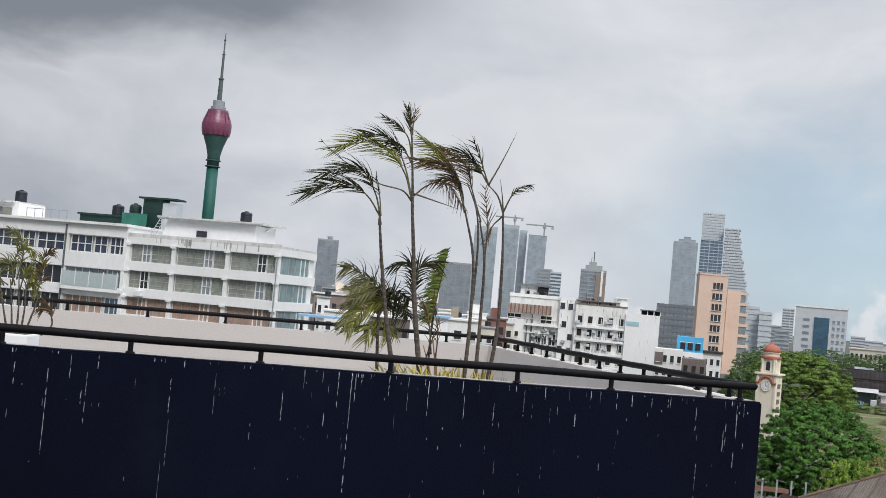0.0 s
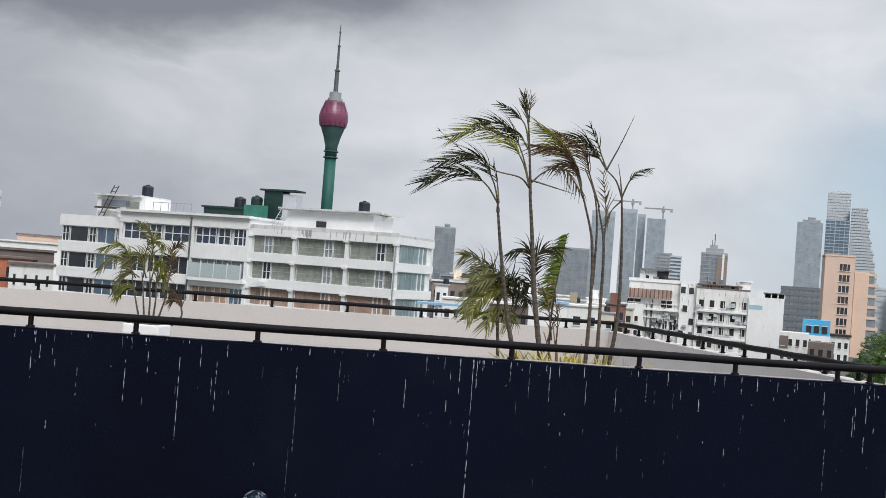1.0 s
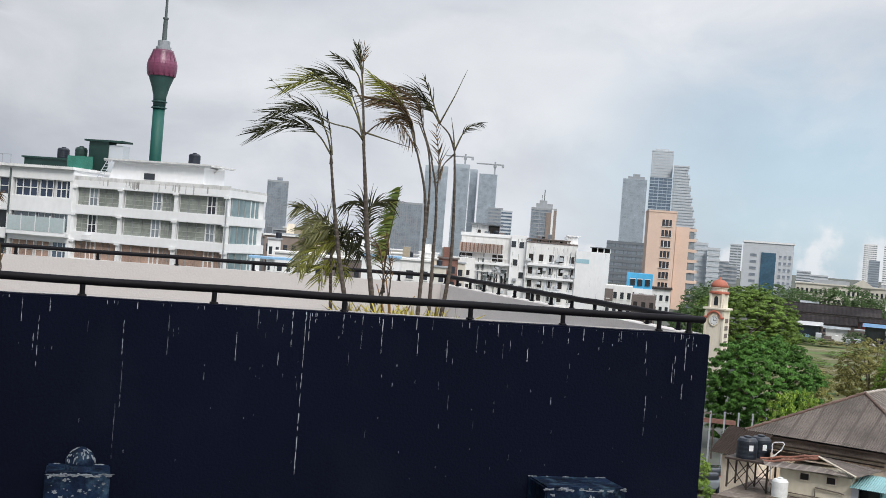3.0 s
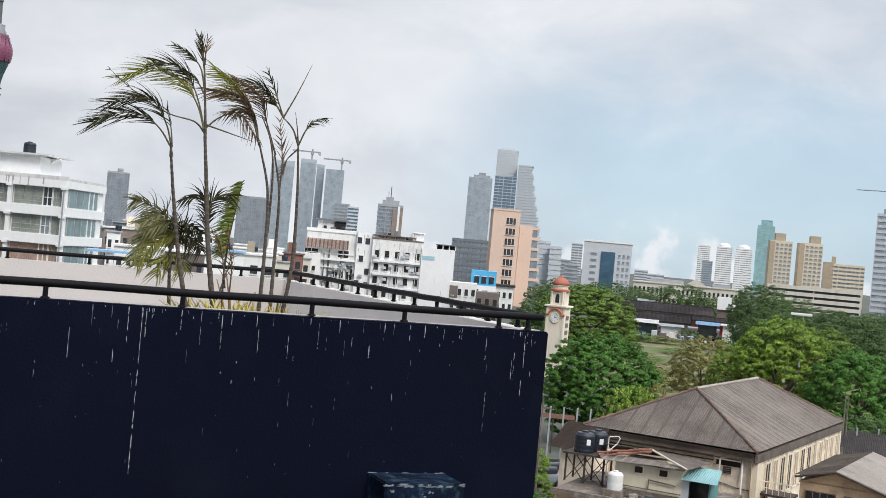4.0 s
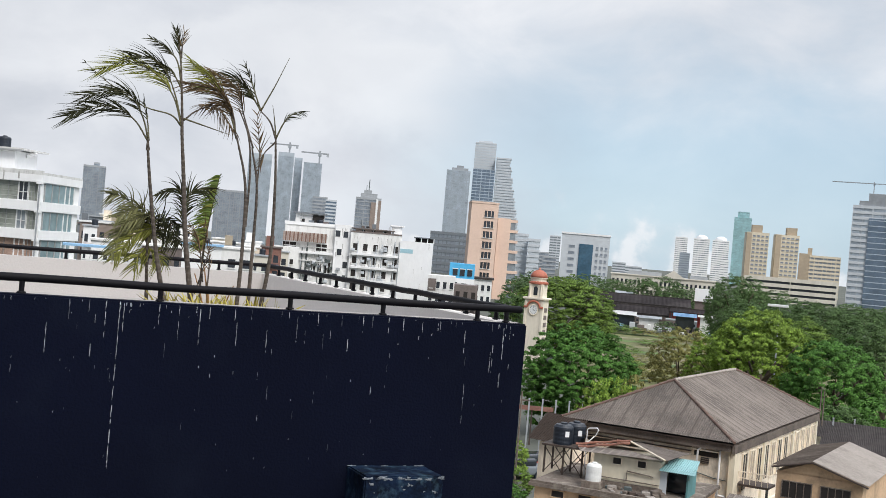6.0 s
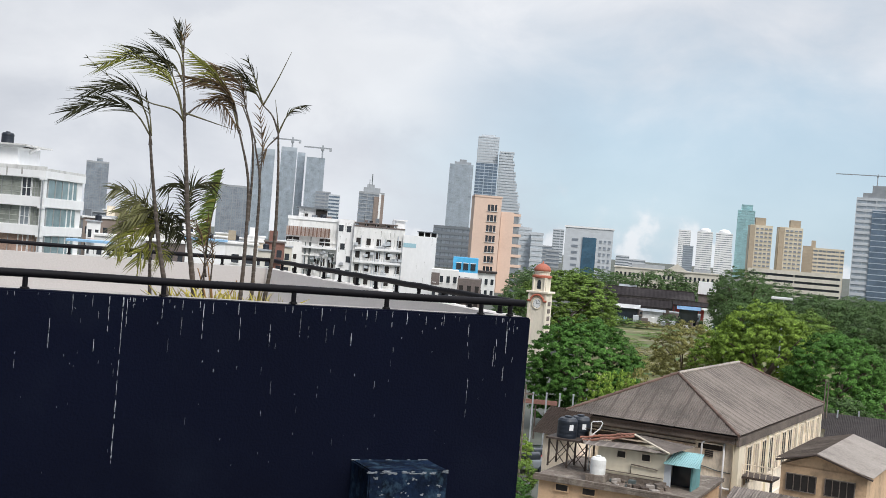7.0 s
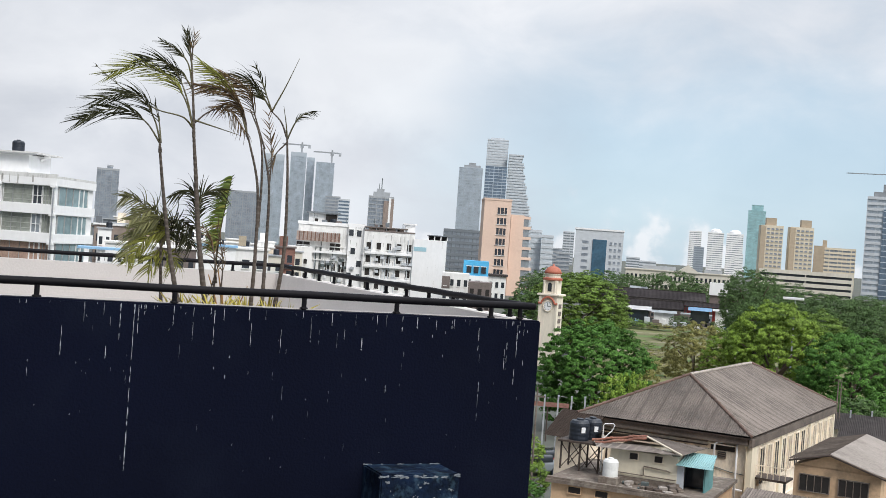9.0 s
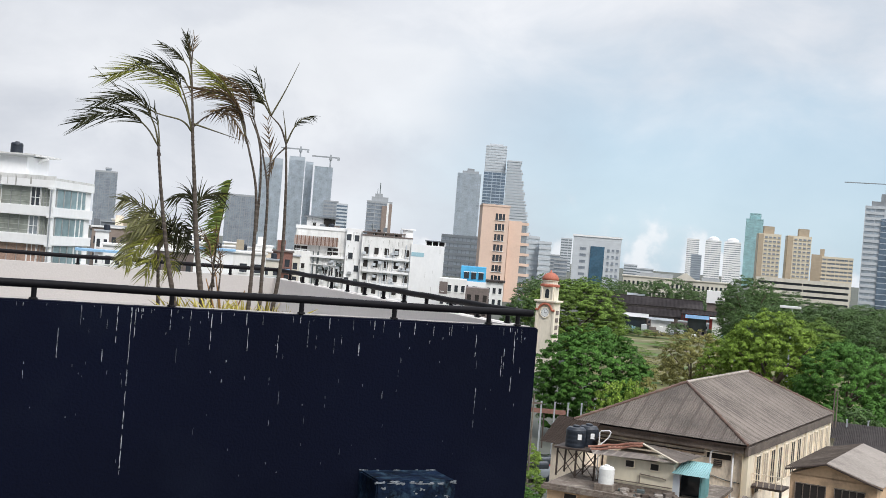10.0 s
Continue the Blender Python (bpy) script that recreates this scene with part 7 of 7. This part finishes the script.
# ---- palms on the terrace ----
def frond(parent, points, count, length, mat_, droop=.5, wind=.45, start=.25, wid=.0058, seed=0, thick=.0085, both=True, sides=(-1, 1), fwd=.9, reach=1.0):
    """A feather frond: an arching midrib with narrow leaflets that hang and stream with the wind."""
    r = random.Random(seed)
    pts, count = spline(points, 24), int(count * .82)
    bm = bmesh.new()
    tube(bm, pts, [thick * (1 - .8 * i / 23) for i in range(24)], 6)
    rib = part("frond", bm, M_STEM_GREEN if mat_ != M_LEAF_DRY else M_STEM, parent, smooth=True)
    if count < 4:
        return rib
    bm = bmesh.new()
    for i in range(count):
        t = start + (1 - start) * (i + r.random()) / count
        k = min(int(t * 23), 22)
        p = pts[k].lerp(pts[k + 1], t * 23 - k)
        tan = (pts[k + 1] - pts[k]).normalized()
        for s in (sides if both else (r.choice((-1, 1)),)):
            if r.random() < .12:
                continue
            side_ = tan.cross(Vector((0, -1, 0))).normalized() * s
            d = (tan * fwd + side_ * r.uniform(.25, .6) * reach + Vector((0, r.uniform(-.6, .6), 0))).normalized()
            ln = length * r.uniform(.7, 1.15) * (1 - .45 * abs(t - .45) / .55)
            q, w0 = p.copy(), wid * r.uniform(.7, 1.2)
            prev = None
            nrm = d.cross(Vector((r.uniform(-.4, .4), -1, r.uniform(-.4, .4)))).normalized()
            steps = 5
            for j in range(steps + 1):
                f = j / steps
                w = w0 * (.35 + .65 * math.sin(math.pi * min(1, f * .75 + .2))) * (1 - f * .75)
                cur = (bm.verts.new(q - nrm * w), bm.verts.new(q + nrm * w))
                if prev:
                    bm.faces.new((prev[0], prev[1], cur[1], cur[0]))
                prev = cur
                d = (d + Vector((-wind * .26, 0, -droop * .30))).normalized()
                q = q + d * ln / steps
    part("foliage", bm, mat_, rib)["kind"] = "stuff"
    return rib


def stem(parent, points, r0, r1):
    pts = spline(points, 60)
    bm = bmesh.new()
    tube(bm, pts, [.70 * (r0 + (r1 * .68 - r0) * i / 59) * (1.1 if i % 3 == 0 else 1.0) for i in range(60)], 10)
    return part("stem", bm, M_STEM, parent, "ringed grey-brown cane")


M_LEAF_OLIVE = material("olive_palm_leaf", (0.135, 0.135, 0.05), 0.75, 0.3, 4, island=0.45)
M_PALM_FRESH = material("fresh_palm_leaf", (0.115, 0.165, 0.030), 0.7, 0.3, 4, island=0.4)
M_SHEATH = material("dry_orange_leaf_sheath", (0.30, 0.165, 0.06), 0.8, 0.3, 8)
PB = "slender areca palm with wind-blown feather fronds"
p1 = thing("palm", Matrix(), PB, "palm", "terrace palms")
stem(p1, ((-0.37, 10.2, 14.24), (-0.49, 10.2, 14.75), (-0.58, 10.2, 15.26), (-0.63, 10.2, 15.60)), .030, .022)
stem(p1, ((-0.63, 10.2, 15.60), (-0.64, 10.2, 15.70)), .024, .012)
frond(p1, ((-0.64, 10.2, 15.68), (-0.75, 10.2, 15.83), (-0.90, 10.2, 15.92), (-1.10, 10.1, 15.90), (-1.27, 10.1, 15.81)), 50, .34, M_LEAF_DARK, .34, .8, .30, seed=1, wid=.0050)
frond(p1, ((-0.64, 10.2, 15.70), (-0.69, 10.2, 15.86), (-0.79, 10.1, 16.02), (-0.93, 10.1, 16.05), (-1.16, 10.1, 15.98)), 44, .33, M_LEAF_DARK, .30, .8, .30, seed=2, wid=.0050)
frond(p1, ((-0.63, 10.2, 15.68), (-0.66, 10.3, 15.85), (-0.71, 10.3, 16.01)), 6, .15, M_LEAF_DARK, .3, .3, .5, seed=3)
p2 = thing("palm", Matrix(), PB, "palm", "terrace palms")
stem(p2, ((-0.16, 10.3, 14.25), (-0.27, 10.3, 14.91), (-0.33, 10.3, 15.43), (-0.37, 10.3, 15.76)), .034, .026)
stem(p2, ((-0.37, 10.3, 15.76), (-0.39, 10.3, 16.00), (-0.43, 10.3, 16.37), (-0.46, 10.3, 16.54)), .020, .007)
frond(p2, ((-0.38, 10.3, 15.83), (-0.46, 10.3, 16.06), (-0.60, 10.3, 16.23), (-0.84, 10.2, 16.31), (-1.07, 10.2, 16.22)), 54, .33, M_LEAF, .26, .7, .3, seed=4, wid=.0052)
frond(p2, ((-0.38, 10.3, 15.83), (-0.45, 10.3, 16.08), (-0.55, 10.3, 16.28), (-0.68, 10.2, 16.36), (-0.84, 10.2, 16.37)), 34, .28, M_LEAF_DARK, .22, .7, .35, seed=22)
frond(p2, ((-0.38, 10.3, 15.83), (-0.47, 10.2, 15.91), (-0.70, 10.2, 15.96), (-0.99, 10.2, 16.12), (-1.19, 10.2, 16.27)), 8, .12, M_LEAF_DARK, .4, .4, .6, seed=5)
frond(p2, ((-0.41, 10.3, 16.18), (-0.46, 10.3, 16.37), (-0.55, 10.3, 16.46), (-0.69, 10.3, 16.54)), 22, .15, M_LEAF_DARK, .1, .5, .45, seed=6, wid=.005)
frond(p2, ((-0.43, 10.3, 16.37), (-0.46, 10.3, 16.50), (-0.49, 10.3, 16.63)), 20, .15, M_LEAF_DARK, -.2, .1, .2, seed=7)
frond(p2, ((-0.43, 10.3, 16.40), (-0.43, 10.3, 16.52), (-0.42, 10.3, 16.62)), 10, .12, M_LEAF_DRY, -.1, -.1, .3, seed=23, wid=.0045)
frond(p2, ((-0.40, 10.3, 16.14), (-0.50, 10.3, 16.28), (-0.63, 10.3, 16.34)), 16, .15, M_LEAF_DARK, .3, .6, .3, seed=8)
frond(p2, ((-0.37, 10.3, 15.88), (-0.26, 10.3, 15.98), (-0.11, 10.2, 16.01), (0.05, 10.2, 15.83)), 26, .24, M_LEAF_DRY, .6, .3, .45, seed=9)
frond(p2, ((-0.37, 10.3, 15.90), (-0.17, 10.3, 15.85), (0.03, 10.3, 15.80)), 3, .06, M_LEAF_DARK, .3, .2, .5, seed=10)
p3 = thing("palm", Matrix(), PB, "palm", "terrace palms")
stem(p3, ((0.20, 10.4, 14.24), (0.21, 10.4, 14.80), (0.19, 10.4, 15.38), (0.08, 10.4, 15.81)), .027, .016)
frond(p3, ((0.08, 10.4, 15.78), (0.02, 10.4, 15.99), (-0.12, 10.3, 16.16), (-0.37, 10.3, 16.19)), 46, .30, M_LEAF_DRY, .35, .6, .3, seed=11)
frond(p3, ((0.07, 10.4, 15.83), (-0.02, 10.4, 16.06), (-0.17, 10.3, 16.25), (-0.34, 10.3, 16.37)), 40, .28, M_LEAF, .35, .5, .35, seed=12)
frond(p3, ((0.07, 10.4, 15.81), (0.04, 10.4, 15.97), (-0.05, 10.3, 16.06), (-0.23, 10.3, 16.02)), 30, .22, M_LEAF_DRY, .7, .3, .3, seed=13)
p4 = thing("palm", Matrix(), PB, "palm", "terrace palms")
stem(p4, ((0.30, 10.5, 14.24), (0.30, 10.5, 14.85), (0.29, 10.5, 15.39), (0.22, 10.5, 15.73)), .026, .014)
frond(p4, ((0.23, 10.5, 15.72), (0.13, 10.5, 15.99), (0.05, 10.4, 16.19), (-0.16, 10.4, 16.32)), 40, .30, M_LEAF_DRY, .4, .6, .35, seed=14)
frond(p4, ((0.29, 10.5, 15.39), (0.29, 10.5, 15.68), (0.24, 10.5, 16.02)), 14, .18, M_LEAF_DRY, .2, .1, .4, seed=15)
stem(p4, ((0.22, 10.45, 15.04), (0.22, 10.45, 15.53), (0.18, 10.45, 15.82), (0.08, 10.45, 16.05)), .016, .010)
p5 = thing("palm", Matrix(), PB, "palm", "terrace palms")
stem(p5, ((0.40, 10.6, 14.24), (0.46, 10.6, 14.81), (0.45, 10.6, 15.41), (0.42, 10.6, 15.83)), .028, .017)
stem(p5, ((0.42, 10.6, 15.83), (0.36, 10.6, 15.97), (0.27, 10.6, 16.06)), .013, .010)
frond(p5, ((0.27, 10.6, 16.06), (0.17, 10.6, 16.20), (0.04, 10.5, 16.30), (-0.18, 10.5, 16.33)), 44, .28, M_LEAF_DARK, .45, .6, .2, seed=16)
frond(p5, ((0.27, 10.6, 16.06), (0.20, 10.6, 16.23), (0.10, 10.6, 16.45)), 12, .16, M_LEAF_DARK, .3, .3, .3, seed=17)
frond(p5, ((0.27, 10.6, 16.06), (0.38, 10.6, 16.30), (0.48, 10.6, 16.55)), 3, .05, M_LEAF_DARK, 0, 0, .6, seed=18)
frond(p5, ((0.42, 10.6, 15.83), (0.48, 10.6, 15.98), (0.55, 10.6, 16.06), (0.64, 10.6, 16.09)), 16, .12, M_LEAF_DARK, .5, -.2, .3, seed=19, wid=.005)
frond(p5, ((0.42, 10.6, 15.83), (0.40, 10.6, 15.97), (0.37, 10.6, 16.12)), 4, .08, M_LEAF_DARK, 0, 0, .5, seed=20)
frond(p5, ((0.42, 10.6, 15.80), (0.33, 10.6, 15.69), (0.29, 10.6, 15.54)), 8, .14, M_LEAF_DRY, .2, .2, .5, seed=21)
# young palms low in the planter
p6 = thing("palm", Matrix(), "young bushy areca palm with arching olive fronds", "palm", "terrace palms")
stem(p6, ((-0.55, 10.8, 14.04), (-0.59, 10.8, 14.58), (-0.61, 10.8, 14.88)), .026, .02)
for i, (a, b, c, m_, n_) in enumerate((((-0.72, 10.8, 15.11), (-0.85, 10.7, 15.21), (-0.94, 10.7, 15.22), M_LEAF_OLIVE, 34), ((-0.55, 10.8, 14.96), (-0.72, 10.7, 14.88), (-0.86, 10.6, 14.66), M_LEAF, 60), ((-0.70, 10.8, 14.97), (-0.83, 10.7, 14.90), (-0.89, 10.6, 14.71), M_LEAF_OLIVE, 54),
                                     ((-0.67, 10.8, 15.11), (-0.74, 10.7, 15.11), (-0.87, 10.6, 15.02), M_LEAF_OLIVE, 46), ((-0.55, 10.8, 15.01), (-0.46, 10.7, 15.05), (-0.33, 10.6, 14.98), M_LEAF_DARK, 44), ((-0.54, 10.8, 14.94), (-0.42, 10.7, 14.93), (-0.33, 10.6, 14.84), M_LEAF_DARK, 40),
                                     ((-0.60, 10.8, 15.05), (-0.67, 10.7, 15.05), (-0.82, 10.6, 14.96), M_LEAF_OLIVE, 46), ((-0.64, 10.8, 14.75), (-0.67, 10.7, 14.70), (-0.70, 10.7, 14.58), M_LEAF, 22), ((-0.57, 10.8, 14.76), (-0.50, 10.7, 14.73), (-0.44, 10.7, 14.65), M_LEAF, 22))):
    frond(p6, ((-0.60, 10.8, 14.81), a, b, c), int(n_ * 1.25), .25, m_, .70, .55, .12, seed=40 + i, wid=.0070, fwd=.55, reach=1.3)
p7 = thing("palm", Matrix(), "young palm with one broad upright green frond", "palm", "terrace palms")
stem(p7, ((-0.10, 10.7, 14.08), (-0.12, 10.7, 14.53), (-0.12, 10.7, 14.83)), .018, .012)
BROAD = ((-0.12, 10.7, 14.70), (-0.10, 10.7, 14.98), (-0.065, 10.7, 15.24), (-0.03, 10.7, 15.47))
frond(p7, BROAD, 150, .21, M_PALM_FRESH, .75, .25, .12, seed=60, wid=.0100, sides=(-1,), fwd=.15, reach=1.6)
frond(p7, BROAD, 80, .17, M_LEAF, .80, .25, .15, seed=67, wid=.0090, sides=(-1,), fwd=.0, reach=1.4)
frond(p7, BROAD, 16, .07, M_PALM_FRESH, .3, -.1, .5, seed=66, wid=.0060, sides=(1,))
for i, (dx, hz_) in enumerate(((0, .42), (.05, .36), (-.06, .48), (.09, .30), (-.02, .55), (.12, .40))):
    bm = bmesh.new()
    tube(bm, spline(((-.02 + dx * .5, 10.62, 14.06), (-.03 + dx, 10.62, 14.06 + hz_ * .6), (-.06 + dx * 1.9, 10.62, 14.12 + hz_)), 8), [.012 * (1 - .09 * k) for k in range(8)], 6)
    part("leaf_sheath", bm, M_SHEATH, p7, "dry orange-brown leaf sheath", True)
frond(p7, ((-0.28, 10.5, 14.86), (-0.31, 10.5, 15.10), (-0.25, 10.5, 15.30), (-0.09, 10.5, 15.33)), 34, .26, M_LEAF_DARK, .6, -.1, .2, seed=61, wid=.0075)
frond(p7, ((-0.28, 10.5, 14.86), (-0.31, 10.5, 15.15), (-0.37, 10.5, 15.31), (-0.53, 10.5, 15.25)), 34, .22, M_LEAF_DARK, .7, .3, .2, seed=62, wid=.007)
frond(p7, ((-0.10, 10.6, 14.53), (-0.15, 10.6, 14.82), (-0.25, 10.6, 15.01)), 12, .2, M_LEAF_DRY, .4, .4, .3, seed=63)
frond(p7, ((-0.06, 10.6, 14.43), (-0.06, 10.6, 14.73), (-0.13, 10.6, 15.02)), 10, .2, M_LEAF_DRY, .4, .4, .3, seed=64)
frond(p7, ((-0.16, 10.6, 14.42), (-0.10, 10.6, 14.67), (-0.05, 10.6, 14.87)), 6, .15, M_LEAF_DRY, .4, .2, .3, seed=65)
# planter and low yellow-green bushes
pt = thing("planter", T @ pose(-3.9, .75, FLOOR), "long white terrace planter filled with soil", "planter")
part("box", soft_box(0, 2.9, 0, 1.4, 0, .62, .02), M_RENDER, pt)
part("soil", boxes((.08, 2.82, .08, 1.32, .60, .63)), M_BARK, pt)
r6 = random.Random(21)
for i in range(13):
    px_ = -2.85 + .85 * i / 12 + r6.uniform(-.05, .05)
    e = thing("bush", T @ pose(px_, 1.0 + r6.uniform(-.25, .25), FLOOR + .62), "low yellow-green leafy bush in the planter", "bush", "planter bushes")
    bm = bmesh.new()
    tube(bm, [(0, 0, -.02), (0, .01, .3)], [.02, .01], 6)
    part("stalk", bm, M_STEM, e)
    bm = bmesh.new()
    for k in range(80):
        a, el = r6.uniform(0, math.tau), r6.uniform(.4, 1.45)
        d = Vector((math.cos(a) * math.cos(el), math.sin(a) * math.cos(el), math.sin(el)))
        s = d.cross(Vector((r6.uniform(-1, 1), r6.uniform(-1, 1), .3))).normalized()
        ln, q, prev = r6.uniform(.22, .40), Vector((0, 0, r6.uniform(.0, .18))), None
        for j in range(5):
            w = .0115 * math.sin(math.pi * (.12 + .84 * j / 4))
            cur = (bm.verts.new(q - s * w), bm.verts.new(q + s * w))
            if prev:
                bm.faces.new((prev[0], prev[1], cur[1], cur[0]))
            prev, q = cur, q + d * ln / 4
            d = (d + Vector((-.05, 0, -.24))).normalized()
    part("foliage", bm, M_BUSH, e)["kind"] = "stuff"
# potted palm by the far parapet
pot = thing("plant_pot", pose(-4.26, 12.0, FLOOR), "square white plant pot with a palm", "pot")
part("shell", soft_box(-.19, .19, -.19, .19, 0, EYE - .70 - FLOOR, .02), M_WHITE, pot)
part("soil", boxes((-.16, .16, -.16, .16, EYE - .72 - FLOOR, EYE - .69 - FLOOR)), M_BARK, pot)
p8 = thing("palm", Matrix(), "potted areca palm clump with yellowing canes", "palm", "terrace palms")
for i, (b, m_, tp) in enumerate((((-4.33, 12, 14.27), (-4.40, 12, 14.53), (-4.46, 12, 14.76)), ((-4.29, 12, 14.28), (-4.32, 12, 14.54), (-4.36, 12, 14.83)), ((-4.25, 12, 14.28), (-4.25, 12, 14.54), (-4.28, 12, 14.89)),
                                ((-4.21, 12, 14.28), (-4.19, 12, 14.55), (-4.20, 12, 14.78)), ((-4.17, 12, 14.29), (-4.10, 12, 14.53), (-4.05, 12, 14.73)), ((-4.00, 12, 14.30), (-3.90, 12, 14.42), (-3.95, 12, 14.57)))):
    stem(p8, (b, m_, tp), .017, .010)
for i, (a, b, c, d_, m_) in enumerate((((-4.45, 12, 14.76), (-4.51, 12, 14.99), (-4.64, 12, 15.09), (-4.82, 12, 15.03), M_LEAF), ((-4.42, 12, 14.76), (-4.53, 12, 14.92), (-4.69, 12, 14.95), (-4.82, 12, 14.82), M_LEAF_DARK),
                                     ((-4.34, 12, 14.77), (-4.33, 12, 15.06), (-4.24, 12, 15.16), (-4.06, 12, 15.05), M_LEAF), ((-4.30, 12, 14.83), (-4.26, 12, 15.10), (-4.31, 12, 15.24), (-4.41, 12, 15.32), M_LEAF),
                                     ((-4.09, 12, 14.67), (-4.05, 12, 14.91), (-4.05, 12, 15.08), (-3.96, 12, 15.15), M_LEAF_DRY), ((-4.38, 12, 14.77), (-4.49, 12, 14.82), (-4.58, 12, 14.75), (-4.64, 12, 14.60), M_LEAF),
                                     ((-4.26, 12, 14.72), (-4.22, 12, 14.90), (-4.17, 12, 14.93), (-4.10, 12, 14.82), M_LEAF), ((-4.31, 12, 14.77), (-4.37, 12, 14.94), (-4.43, 12, 15.01), (-4.56, 12, 14.87), M_LEAF_DARK),
                                     ((-4.39, 12, 14.59), (-4.46, 12, 14.67), (-4.54, 12, 14.65), (-4.61, 12, 14.54), M_LEAF), ((-4.21, 12, 14.66), (-4.18, 12, 14.78), (-4.14, 12, 14.80), (-4.08, 12, 14.70), M_LEAF_DARK),
                                     ((-3.90, 12, 14.42), (-3.93, 12, 14.54), (-3.98, 12, 14.59), (-4.02, 12, 14.56), M_LEAF_DRY))):
    frond(p8, (a, b, c, d_), 34, .20, M_LEAF_OLIVE if i % 2 else m_, .75, .3, .15, seed=80 + i, wid=.0075)
